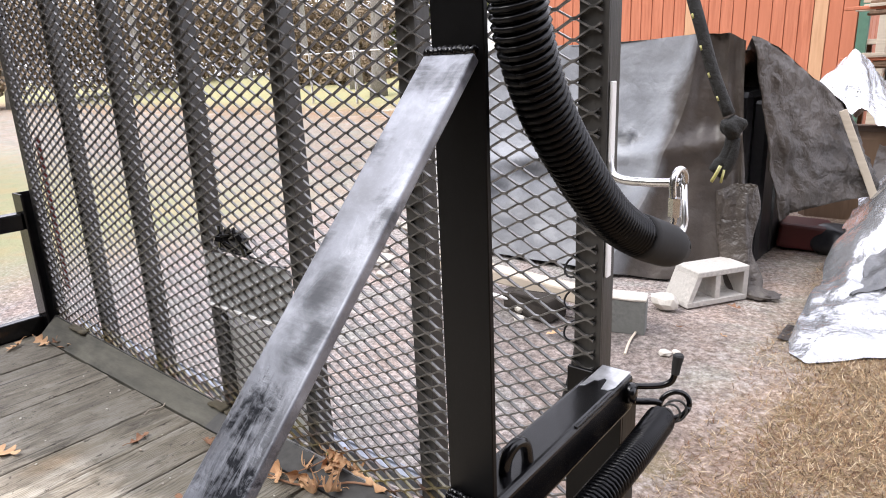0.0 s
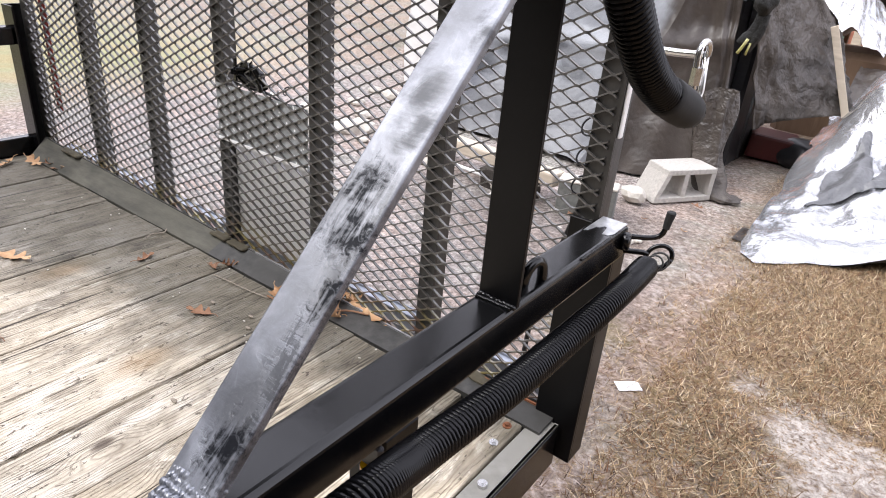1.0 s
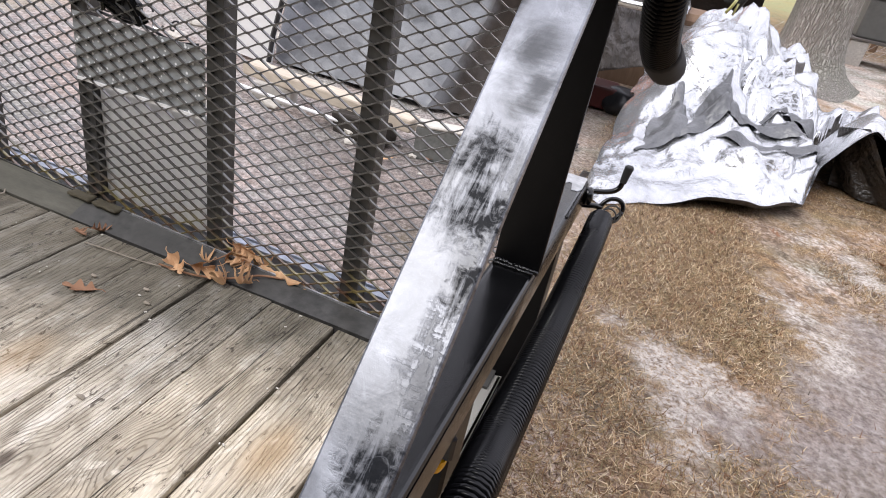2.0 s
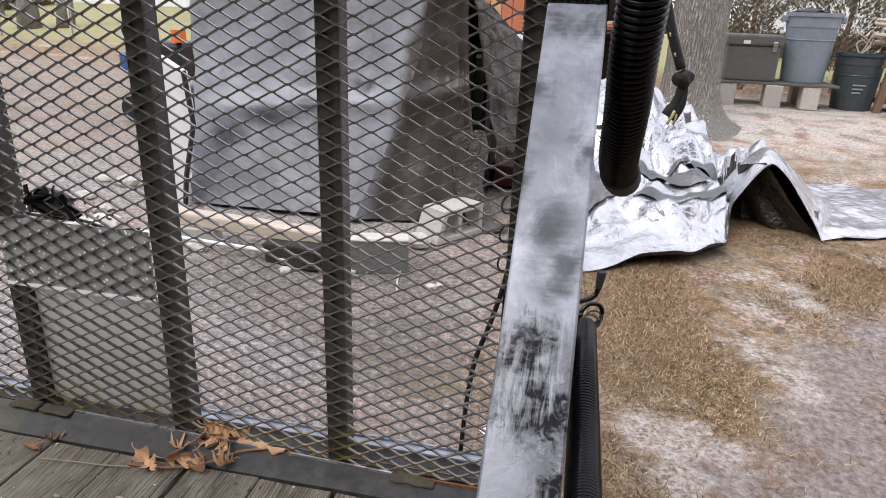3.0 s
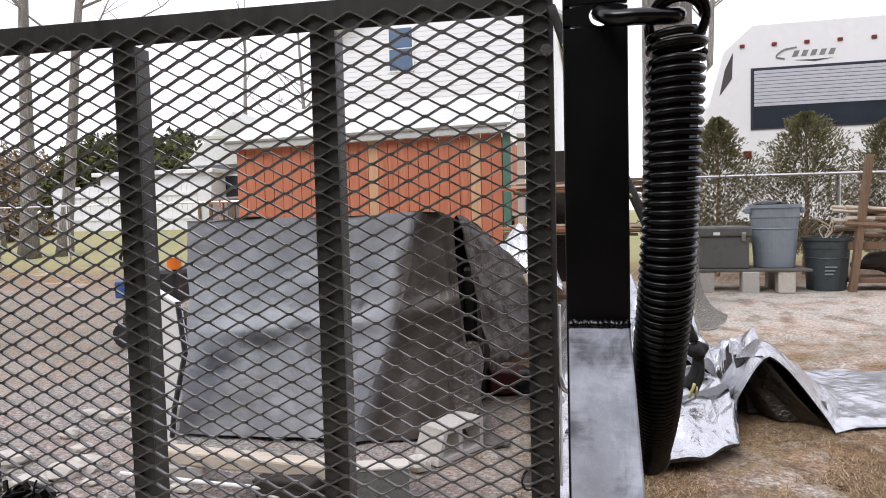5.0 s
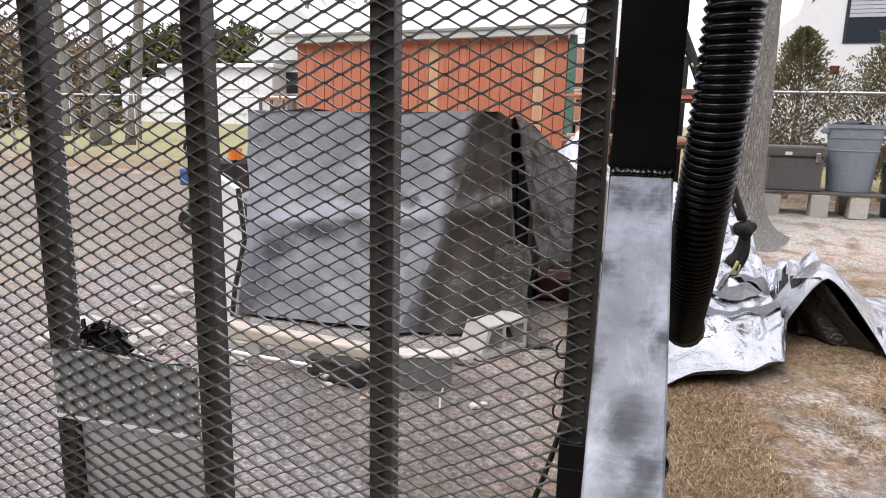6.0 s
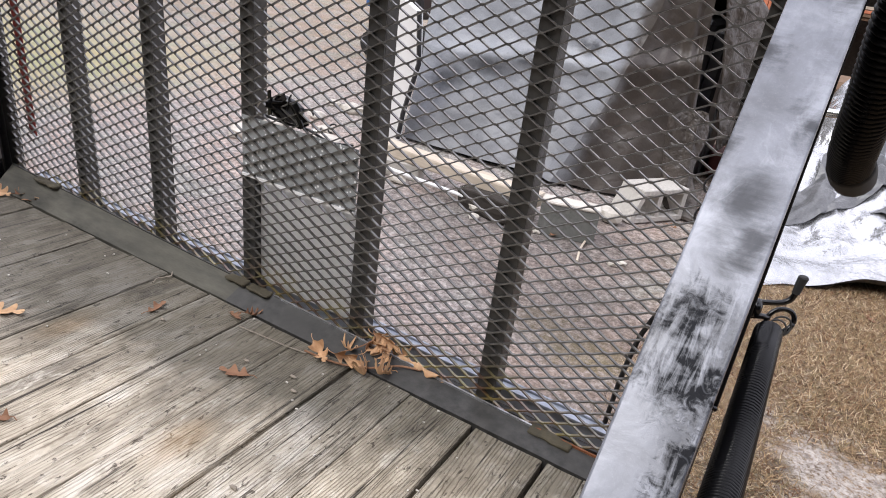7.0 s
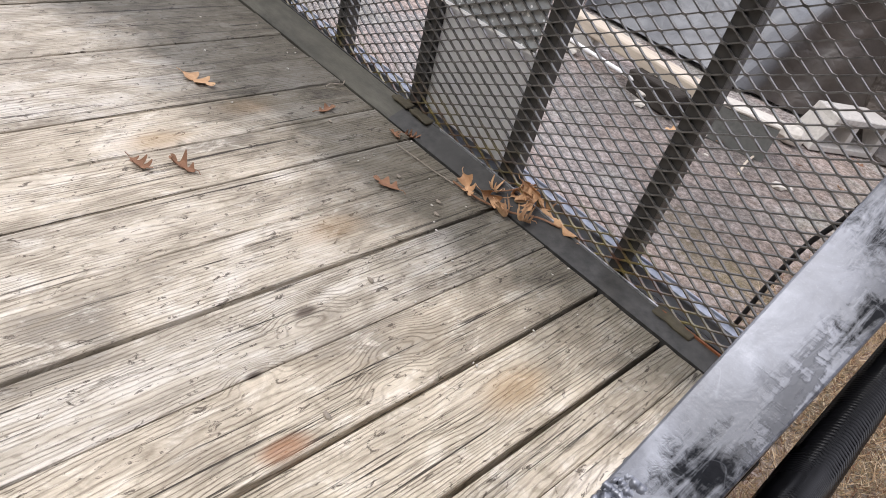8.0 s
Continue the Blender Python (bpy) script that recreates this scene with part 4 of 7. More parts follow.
part("eye", tube(spline([(0.070, -0.012, 0.346), (0.086, -0.002, 0.346), (0.098, 0.008, 0.345), (0.106, 0.016, 0.342)], 12), 0.0044, 8), BLACK, lower, "", True)
for k in range(3):
    part("clip", tube(ring_pts((0.116 + 0.004 * k, 0.004 + 0.006 * k, 0.332 + 0.002 * k), (1, 0.2 * k, 0), (0, 0.4, 1), 0.010 + 0.002 * k, 14), 0.0015, 6), GATE_STEEL, lower)
tpart("latch_loop", tube(ring_pts((LEFT - 0.068, -0.235, 0.074), (0.5, 0.8, 0), (0, 0, 1), 0.020, 18), 0.0045, 8), BLACK, "bent black steel loop", True)

# upper assist spring, hung from the post and drawn to the gate
UP = [(0.1175, -0.346, 0.980), (0.1145, -0.344, 0.890), (0.112, -0.333, 0.812), (0.111, -0.299, 0.745), (0.1145, -0.250, 0.688), (0.117, -0.192, 0.637), (0.122, -0.135, 0.603), (0.134, -0.062, 0.573)]
upper = tpart("assist_spring", coil(UP, 0.0190, 0.0029, 84), SPRING_STEEL, "bent close-wound black steel spring", True)
part("spring_core", tube(spline(UP, 44), 0.0172, 12), SPRING_STEEL, upper)
part("end_sleeve", tube(spline([(0.1228, -0.130, 0.601), (0.128, -0.098, 0.588), (0.135, -0.058, 0.572)], 8), [0.0225, 0.0232, 0.0235, 0.0235, 0.0235, 0.0235, 0.0228, 0.020], 16), RUBBER, upper, "smooth black sleeve", True)
part("end_loop", tube(ring_pts((0.119, -0.346, 1.009), (1, 0.1, 0.08), (0, -0.65, 1), 0.0205, 28) + ring_pts((0.119, -0.340, 1.006), (1, 0.1, 0.1), (0, -0.6, 1), 0.0205, 24)[1:], 0.0035, 8), SPRING_STEEL, upper, "", True)
part("end_coil", tube([Vector((0.1178, -0.346, 0.984 + 0.0004 * k)) + 0.0195 * Vector((math.cos(0.35 * k), math.sin(0.35 * k), 0)) for k in range(34)], 0.0031, 8), SPRING_STEEL, upper, "loose last turn of the coil", True)
part("hook", tube(spline([(0.064, -0.318, 1.026), (0.064, -0.338, 1.020), (0.072, -0.352, 1.012), (0.092, -0.357, 1.010), (0.112, -0.352, 1.010), (0.120, -0.342, 1.013), (0.112, -0.332, 1.016), (0.100, -0.330, 1.016)], 30), 0.0062, 10), BLACK, upper, "bent black steel hook", True)

# chrome link between gate and spring
link_bar = tpart("link_bar", tube(spline([(0.020, 0.020, 0.70), (0.028, 0.012, 0.645), (0.042, 0.008, 0.630), (0.080, 0.004, 0.629), (0.118, 0.0, 0.632)], 22), 0.0052, 8), ZINC, "bright zinc rod", True)
QL = Vector((0.019, 0.014, 0.006))
ql = [(0.102, -0.01, 0.628)] + ring_pts((0.104, -0.03, 0.628), (0.1, 1, 0), (0, 0, 1), 0.016, 10, 0.0, math.pi) + [(0.106, -0.046, 0.59)] + ring_pts((0.106, -0.03, 0.584), (0.1, 1, 0), (0, 0, 1), 0.016, 10, math.pi, math.pi) + [(0.102, -0.01, 0.628)]
quick = tpart("quick_link", tube([Vector(p) + QL for p in ql], 0.004, 8), ZINC, "bright zinc quick link", True)
part("nut", tube([(0.1255, -0.032, 0.600), (0.1255, -0.032, 0.621)], 0.0075, 6), ZINC, quick)
tpart("gate_strip", box((0.0265, 0.008, 0.50), (0.0305, 0.020, 0.745), 0.001), WHITE_PLASTIC, "thin white strip on the gate edge")

# ---- the ramp gate ----
gate = tpart("ramp_gate", tube([(LEFT - 0.02, 0.02, -0.01), (0.02, 0.02, -0.01)], 0.009, 8), GATE_STEEL, "raised gate of angle iron and expanded steel")
GATE_X0, GATE_X1, GATE_TOP = -1.855, 0.026, 1.165
PITCH = 0.305


def gate_bar(x0, x1, z0, z1, leg_right=True):
    bm = bmesh.new()
    put_box(bm, (x0, 0.003, z0), (x1, 0.007, z1), 0.0006)
    if leg_right:
        put_box(bm, (x1 - 0.004, 0.007, z0), (x1, 0.038, z1), 0.0006)
    else:
        put_box(bm, (x0, 0.007, z0), (x0 + 0.004, 0.038, z1), 0.0006)
    return bm


part("bar", gate_bar(-0.012, GATE_X1, 0.0, GATE_TOP), GATE_STEEL, gate)
for k in range(1, 6):
    x = -PITCH * k
    if k == 3:
        part("bar", gate_bar(x, x + 0.036, 0.0, 0.285), GATE_STEEL, gate)
        part("bar", gate_bar(x, x + 0.036, 0.395, 1.125), GATE_STEEL, gate)
    else:
        part("bar", gate_bar(x, x + 0.036 , 0.0, 1.125), GATE_STEEL, gate)
part("bar", gate_bar(GATE_X0, -1.815, 0.0, GATE_TOP, False), GATE_STEEL, gate)
top = bmesh.new()
put_box(top, (-1.815, 0.003, 1.125), (-0.012, 0.007, GATE_TOP), 0.0006)
put_box(top, (-1.815, 0.007, GATE_TOP - 0.004), (-0.012, 0.04, GATE_TOP), 0.0006)
part("top_bar", top, GATE_STEEL, gate)
low = bmesh.new()
put_box(low, (-1.815, 0.0585, -0.03), (-0.013, 0.063, 0.026), 0.0006)
put_box(low, (-1.815, 0.040, 0.016), (-0.013, 0.0585, 0.021), 0.0006)
part("bottom_bar", low, BLUE_PAINT, gate, "flaking blue-grey bottom angle")
part("patch_sheet", box((-0.878, 0.0200, 0.03), (-0.612, 0.0215, 0.277)), PALE_SHEET, gate, "pale grey sheet behind the mesh")
part("patch_plate", box((-0.912, 0.0022, 0.279), (-0.612, 0.0028, 0.404), 0.0), PLATE, gate, "grey speckled sheet metal patch wired to the mesh")
# white on this strip imitates the glint of the plate's metal edge
part("patch_edge", box((-0.912, -0.0004, 0.275), (-0.612, 0.0026, 0.281), 0.0), PAPER, gate, "worn metal edge, its shine coloured white")


def build_expanded():
    """Zigzag strands of tilted flat section that lie against each other at the diamonds' corners."""
    lwd, swd = 0.0508, 0.0243
    x_lo, x_hi, z_lo, z_hi = -1.842, 0.008, 0.004, 1.158
    h, half = swd / 2, lwd / 2
    rows, cols = int((z_hi - z_lo) / h), int((x_hi - x_lo) / half)
    tilt, w, t = radians(4), 0.00128, 0.0027
    ct, st = math.cos(tilt), math.sin(tilt)
    # corners of the section in y and z, leaning back at the top
    sec = [(a * t * ct - b * w * st * -1.0, a * t * st * -1.0 + b * w * ct) for a, b in ((-1, -1), (1, -1), (1, 1), (-1, 1))]
    verts, faces = [], []
    for j in range(rows):
        lo, hi = z_lo + j * h + 0.0007, z_lo + (j + 1) * h - 0.0007
        first = lo if j % 2 == 0 else hi
        other = hi if j % 2 == 0 else lo
        path = [(x_hi + 0.0105, first + (other - first) * 0.40)]
        for i in range(cols + 1):
            x = x_hi - i * half
            z = lo if (i + j) % 2 == 0 else hi
            path += [(x + 0.0030, z), (x - 0.0030, z)]
        base = len(verts)
        for x, z in path:
            verts += [(x, dy, z + dz) for dy, dz in sec]
        for k in range(len(path) - 1):
            p, q = base + 4 * k, base + 4 * k + 4
            faces += [(p + e, p + (e + 1) % 4, q + (e + 1) % 4, q + e) for e in range(4)]
        faces += [(base + 3, base + 2, base + 1, base), tuple(len(verts) - 4 + e for e in range(4))]
    me = bpy.data.meshes.new("expanded_mesh")
    me.from_pydata(verts, [], faces)
    bm = bmesh.new()
    bm.from_mesh(me)
    bpy.data.meshes.remove(me)
    return bm


part("expanded_mesh", build_expanded(), MESH_STEEL, gate, "expanded steel mesh of flat diamonds")
part("reflector_strip", box((-1.748, 0.010, 0.16), (-1.716, 0.014, 0.62), 0.001), RED_PLASTIC, gate, "red reflector strip")
for x0, x1 in ((-0.945, -0.885), (-0.880, -0.815), (-0.185, -0.105), (-1.70, -1.60)):
    bm = box((x0, -0.026, lip_z(0.5 * (x0 + x1)) - 0.002), (x1, -0.001, lip_z(0.5 * (x0 + x1)) + 0.005), 0.002)
    bmesh.ops.subdivide_edges(bm, edges=bm.edges[:], cuts=4, use_grid_fill=True)
    for w in bm.verts:
        p = Vector((w.co.x * 60, w.co.y * 90, w.co.z * 60))
        w.co.z += 0.003 * noise.noise(p)
        w.co.y += 0.004 * noise.noise(p + Vector((7, 3, 1)))
    part("hinge", bm, MOSSY, gate, "mossy hinge strap", True)
bm = bmesh.new()
put_tube(bm, [(0.017, -0.006, 1.076), (0.017, 0.003, 1.076)], 0.0085, 6)
part("bolt", bm, ZINC, gate, "bright hex bolt")
# black strap bundle wired over the patch plate
rnd = random.Random(15)
bundle = part("strap_roll", rough_stone((-0.797, 0.016, 0.434), (0.042, 0.014, 0.026), 3, 2), BLACK_PLASTIC, gate, "bundle of black plastic strap")
for k in range(11):
    m = pose(-0.835 + 0.0075 * k + rnd.uniform(-0.008, 0.008), rnd.uniform(-0.006, 0.012), 0.425 + rnd.uniform(0, 0.028), rnd.uniform(-35, 35), rnd.uniform(-70, 70), rnd.uniform(-40, 40))
    part("strap_turn", box((-0.024, -0.0015, -0.006), (0.024, 0.0015, 0.006), 0.001, m), BLACK, bundle)
rnd = random.Random(5)
for k in range(6):
    c = Vector((-0.86 + 0.035 * k, 0.012, 0.418 + rnd.uniform(-0.006, 0.018)))
    part("wire_loop", tube(ring_pts(c, (1, 0.3, 0.2), (0, 0.4, 1), rnd.uniform(0.008, 0.02), 12, rnd.uniform(0, 3), 4.2), 0.0018, 5), BLACK_PLASTIC if k % 2 else ZINC, gate)
part("wire", tube(spline([(-0.865, 0.005, 0.415), (-0.80, 0.012, 0.408), (-0.74, 0.005, 0.412), (-0.69, 0.012, 0.398), (-0.63, 0.006, 0.407)], 24), 0.0028, 6), BLACK_PLASTIC, gate)
for k in range(3):
    z = 0.42 + 0.045 * k
    part("wire_loop", tube(ring_pts((-0.012, 0.004, z), (1, 0.5, 0.2), (0, 0.3, 1), 0.014, 12, k, 4.8), 0.0016, 5), BLACK_PLASTIC, gate)
part("wire_tail", tube(spline([(-0.006, 0.012, 0.43), (-0.016, 0.014, 0.37), (-0.034, 0.016, 0.30), (-0.052, 0.014, 0.24), (-0.062, 0.014, 0.16), (-0.068, 0.018, 0.06)], 24), 0.0045, 6), BLACK_PLASTIC, gate, "black cable along the gate edge", True)

# ---- deck planks ----
edges = [-0.006, -0.0625, -0.1305, -0.268, -0.404, -0.539, -0.676]
while edges[-1] > -1.70:
    edges.append(edges[-1] - 0.1365)
edges[-1] = -1.862
deck = tpart("deck", box((LEFT - 0.05, -3.38, -0.0415), (0.02, -0.07, -0.0395)), BLACK_PLASTIC, "weathered grey plank deck")
rnd = random.Random(11)
JOINT = {-0.539: 0.0045, -0.268: 0.004, -0.1305: 0.0045, -0.404: 0.0012, -0.676: 0.0016, -0.0625: 0.0009}
for b, a in zip(edges, edges[1:]):
    x0, x1 = a + JOINT.get(a, rnd.uniform(0.0008, 0.0025)), b - JOINT.get(b, rnd.uniform(0.0008, 0.0025))
    dz = rnd.uniform(-0.002, 0.001)
    bm = bmesh.new()
    r = 0.0018
    prof = [(x0, -0.038), (x0, -r + dz), (x0 + r, dz), (x0 + 0.4 * (x1 - x0), dz - 0.0012), (x1 - r, dz), (x1, -r + dz), (x1, -0.038)]
    put_prism(bm, prof, -3.38, -0.066 + rnd.uniform(-0.004, 0.001))
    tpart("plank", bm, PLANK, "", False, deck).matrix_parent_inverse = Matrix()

# ---- small things on the deck ----
def leaf_mesh(size, seed, curl=0.3):
    """A curled oak leaf with deep pointed lobes and a stalk, lying in x and y."""
    rnd = random.Random(seed)
    bm = bmesh.new()
    rows = []
    steps_u = 34
    lobes = rnd.choice((2.5, 3.5))
    asym = rnd.uniform(-0.25, 0.25)
    for k in range(steps_u + 1):
        u = k / steps_u
        body = math.sin(math.pi * min(0.04 + 0.96 * u, 1.0)) ** 0.55
        row = []
        for s in (-1, -0.5, 0, 0.5, 1):
            wave = abs(math.sin(math.pi * lobes * u + asym * (1 if s > 0 else -1)))
            w = max(0.33 * body * (0.22 + 0.78 * wave ** 1.6) * (1 + 0.1 * math.sin(seed + 5 * u)), 0.012)
            reach = u + 0.10 * abs(s) * wave
            z = curl * 0.9 * (u - 0.45) ** 2 + curl * 2.6 * (s * w) ** 2 * 1.6 + 0.05 * math.sin(u * 8 + seed) * curl + 0.03 * curl * s * math.sin(u * 13 + seed)
            row.append(bm.verts.new(((reach - 0.5) * size, s * w * size * (1 - 0.35 * curl * w), (z + 0.02) * size)))
        rows.append(row)
    for a, b in zip(rows, rows[1:]):
        for k in range(4):
            bm.faces.new((a[k], a[k + 1], b[k + 1], b[k]))
    geo = bmesh.ops.extrude_face_region(bm, geom=bm.faces[:])
    bmesh.ops.translate(bm, verts=[g for g in geo["geom"] if isinstance(g, bmesh.types.BMVert)], vec=(0, 0, 0.0006))
    put_tube(bm, [(-0.5 * size, 0, 0.03 * size + 0.2 * curl * size), (-0.66 * size, 0.02 * size, 0.06 * size + 0.22 * curl * size), (-0.8 * size, 0.08 * size, 0.03 * size + 0.2 * curl * size)], 0.0008, 5)
    return bm


def add_leaf(x, y, z, size, turn, seed, material=None, tilt=(0, 0), curl=0.3, label="dry curled brown oak leaf on the planks", group="fallen leaves"):
    ob = solo("oak_leaf", leaf_mesh(size, seed, curl), material or LEAF, label, "leaf", group)
    ob.matrix_world = pose(x, y, z, tilt[0], tilt[1], turn)
    low = min((ob.matrix_world @ v.co).z for v in ob.data.vertices)
    ob.location.z += z + 0.0005 - low
    return ob


CL = "pale tan curled oak leaf in the heap by the gate"
HEAP = (
    (-0.605, -0.086, 0.004, 0.066, -25, 25, 8, 0.7), (-0.555, -0.070, 0.008, 0.060, 35, 60, 20, 1.2), (-0.545, 0.000, 0.012, 0.062, 75, 62, -20, 1.3), (-0.510, -0.004, 0.030, 0.058, 20, 75, 25, 1.1),
    (-0.470, -0.072, 0.004, 0.050, 240, 30, -35, 1.3), (-0.500, -0.080, 0.004, 0.056, 280, 48, -25, 1.2), (-0.525, -0.030, 0.010, 0.050, 130, 60, 30, 1.4), (-0.490, -0.020, 0.022, 0.056, 340, 68, 15, 1.2),
    (-0.475, 0.002, 0.006, 0.055, 200, 40, 30, 0.9), (-0.575, -0.045, 0.004, 0.052, 160, 35, 20, 1.0))
for k, (x, y, z, s, a, tx, ty, cu) in enumerate(HEAP):
    add_leaf(x, y, z, s * 0.92, a, 20 + k, LEAF, (tx, ty), cu * 1.3, CL, "heap of leaves")
roll = sheet(24, 10, lambda u, v: Vector((-0.485 + 0.108 * u + 0.008 * math.sin(v * 3 + u * 5), 0.002 - 0.012 * u - 0.0075 * (1 + 0.5 * math.sin(u * 17)) * math.cos(v * 5.2) * (0.5 + 0.5 * math.sin(math.pi * (0.15 + 0.7 * u))), 0.013 + 0.0075 * math.sin(v * 5.2) * (0.5 + 0.5 * math.sin(math.pi * (0.15 + 0.7 * u))) + 0.003 * math.sin(u * 14))))
solo("oak_leaf", roll, LEAF, "tightly rolled pale tan oak leaf by the gate", "leaf", "heap of leaves", smooth=True)
solo("twig", tube(spline([(-0.800, -0.118, 0.003), (-0.74, -0.113, 0.004), (-0.68, -0.108, 0.004), (-0.630, -0.102, 0.006)], 20), [0.0011] * 20, 6), TWIG, "thin pale twig among dry leaves", "twig")
solo("twig", tube(spline([(-0.64, -0.095, 0.004), (-0.57, -0.090, 0.006), (-0.506, -0.070, 0.012), (-0.46, -0.03, 0.016), (-0.42, -0.01, 0.014)], 16), 0.0021, 6), LEAF_DULL, "brown twig among dry leaves", "twig")
solo("twig", tube(spline([(-0.58, -0.06, 0.008), (-0.55, -0.03, 0.022), (-0.535, -0.01, 0.036), (-0.545, 0.0, 0.045)], 10), 0.0013, 6), LEAF_DULL, "brown twig among dry leaves", "twig")
add_leaf(-0.975, -0.182, 0.0, 0.045, 100, 3, LEAF_DULL, (0, 0), 0.5)
add_leaf(-0.878, -0.545, 0.0, 0.055, 200, 4, LEAF_DULL, (0, 0), 0.9)
add_leaf(-0.912, -0.608, 0.0, 0.05, 20, 5, LEAF_DULL, (0, 0), 0.6)
add_leaf(-0.686, -0.229, 0.0, 0.055, 200, 6, LEAF_DULL, (0, 0), 0.3)
add_leaf(-0.812, -0.066, 0.0, 0.04, 70, 7, LEAF_DULL, (0, 10), 0.8)
add_leaf(-0.833, -0.096, 0.0, 0.04, 160, 17, LEAF_DULL, (10, 10), 0.4)
add_leaf(-1.172, -0.382, 0.0, 0.075, 25, 8, LEAF, (0, 0), 0.35, "flat pale oak leaf on the planks")
for k, (x, y, a) in enumerate(((-1.62, -0.03, 40), (-1.72, -0.05, 120), (-1.76, -0.08, 10), (-1.66, -0.05, 220), (-1.80, -0.14, 300), (-1.78, -0.30, 80), (-1.72, -0.24, 150), (-1.82, -0.42, 20))):
    add_leaf(x, y, 0.003, 0.05 + 0.006 * (k % 3), a, 30 + k, LEAF if k % 2 == 0 else LEAF_DULL, (15 * (k % 3), 10), 0.45, "dry oak leaf blown into the deck corner")
for k, (x, y) in enumerate(((-0.48, -0.42), (-0.30, -0.62), (-0.60, -0.17), (-0.57, -0.20), (-0.93, -0.2), (-0.70, -0.19))):
    solo("wood_chip", rough_stone((x, y, 0.0025), (0.008, 0.004, 0.0032), k, 1), TWIG, "small pale wood chip lying on the planks", "debris", "wood chips")
bits = bmesh.new()
rnd = random.Random(64)
for k in range(36):
    x, y = -0.25 - 1.3 * rnd.random() ** 1.2, -0.075 - 0.32 * rnd.random() ** 1.8
    s = rnd.uniform(0.001, 0.0028)
    put_box(bits, (x - s, y - s * 0.6, 0.0), (x + s, y + s * 0.6, s * 0.8), 0.0, pose(x, y, 0, 0, 0, rnd.uniform(0, 180)) @ pose(-x, -y, 0))
tagged(solo("litter", bits, STONE, "tiny pale crumbs of litter on the damp planks", "debris", kind="stuff"))
solo("twig", tube(spline([(-1.080, -0.06, 0.003), (-1.065, -0.078, 0.004), (-1.078, -0.100, 0.003), (-1.070, -0.12, 0.003)], 12), 0.0016, 5), TWIG, "short dark curled twig on the planks", "twig")

# ---- rope from the gate's head ----
rope = thing("rope", "black braided rope with yellow flecks knotted at its end", "rope", (0.02, 0.0, 1.12))
RP = spline([(0.024, -0.004, 1.13), (0.06, -0.035, 1.02), (0.1150, -0.0566, 0.8911), (0.1474, -0.0701, 0.8115), (0.1657, -0.0691, 0.7567), (0.1835, -0.0657, 0.7139)], 40)


def rpart(name, bm, material, label=""):
    ob = part(name, bm, material, rope, label, True)
    ob.matrix_parent_inverse = rope.matrix_world.inverted()


rpart("cord", tube(RP, 0.0058, 10), ROPE_BLACK)
rpart("knot", rough_stone((0.1870, -0.0650, 0.7020), (0.0115, 0.0105, 0.012), 2, 3), ROPE_BLACK, "tight overhand knot")
rpart("tail", tube(spline([(0.1880, -0.0650, 0.6940), (0.1850, -0.0660, 0.6770), (0.1760, -0.0670, 0.6580)], 10), [0.006] * 4 + [0.0065] * 3 + [0.0085] * 3, 10), ROPE_BLACK, "frayed rope end")
rpart("tail", tube(spline([(0.1900, -0.0640, 0.6920), (0.1890, -0.0680, 0.6720), (0.1810, -0.0700, 0.6540)], 10), 0.0055, 8), ROPE_BLACK)
for k in range(4, 40, 4):
    p, d = RP[k], (RP[min(k + 1, 39)] - RP[k - 1]).normalized()
    q = p + Vector((-0.003, -0.0045, 0))
    rpart("fleck", tube([q - d * 0.0024, q + d * 0.0024], 0.0013, 5), ROPE_YELLOW)
rpart("fleck", tube(spline([(0.1820, -0.0760, 0.6660), (0.1790, -0.0780, 0.6580), (0.1750, -0.0780, 0.6500)], 6), 0.0018, 5), ROPE_YELLOW, "yellow strand")
rpart("fleck", tube([(0.1850, -0.0740, 0.6620), (0.1830, -0.0750, 0.6490)], 0.0014, 5), ROPE_YELLOW)

# ---- yard: near ----
ON_TRAILER = set(scene.objects) - {bpy.data.objects["ground"]}

card = solo("paper_card", box((-0.024, -0.038, 0), (0.024, 0.038, 0.002)), PAPER, "small white paper card lying on the ground", "paper")
card.matrix_world = pose(-0.103, 0.843, -0.488, 1, -2, -47)


def cinder_block(m, broken=False):
    bm = bmesh.new()
    w, d, h, t = 0.39, 0.19, 0.19, 0.032
    put_box(bm, (0, 0, 0), (w, d, t), 0.004)
    put_box(bm, (0, 0, h - t), (w, d, h), 0.004)
    for x in ((0.0, t), (w / 2 - t / 2, w / 2 + t / 2), (w - t, w)):
        put_box(bm, (x[0] + 0.001, 0.003, t - 0.002), (x[1] - 0.001, d - 0.003, h - t + 0.002))
    for v in bm.verts:
        if broken and v.co.x < 0.05:
            v.co.x += 0.07 * (v.co.z / h) + 0.015 * noise.noise(v.co * 30)
        v.co += Vector((0.003 * noise.noise(v.co * 20), 0.003 * noise.noise(v.co * 23 + Vector((5, 0, 0))), 0))
    bmesh.ops.transform(bm, matrix=m, verts=bm.verts[:])
    return bm


solo("cinder_block", cinder_block(pose(-0.665, 2.49, -0.50, 0, 0, 57), True), CONCRETE, "pale two-hole cinder block with a broken end", "cinder block")
solo("concrete_chunk", rough_stone((-0.76, 2.43, -0.455), (0.075, 0.055, 0.05), 9), STONE, "broken pale concrete chunk beside the cinder block", "rubble", "rubble")
slab = thing("concrete_slab", "green-grey upright concrete block with a white top edge by the timber", "concrete block", (-0.865, 2.06, -0.503))
slab.matrix_world = pose(-0.865, 2.06, -0.503, 0, 0, 16)
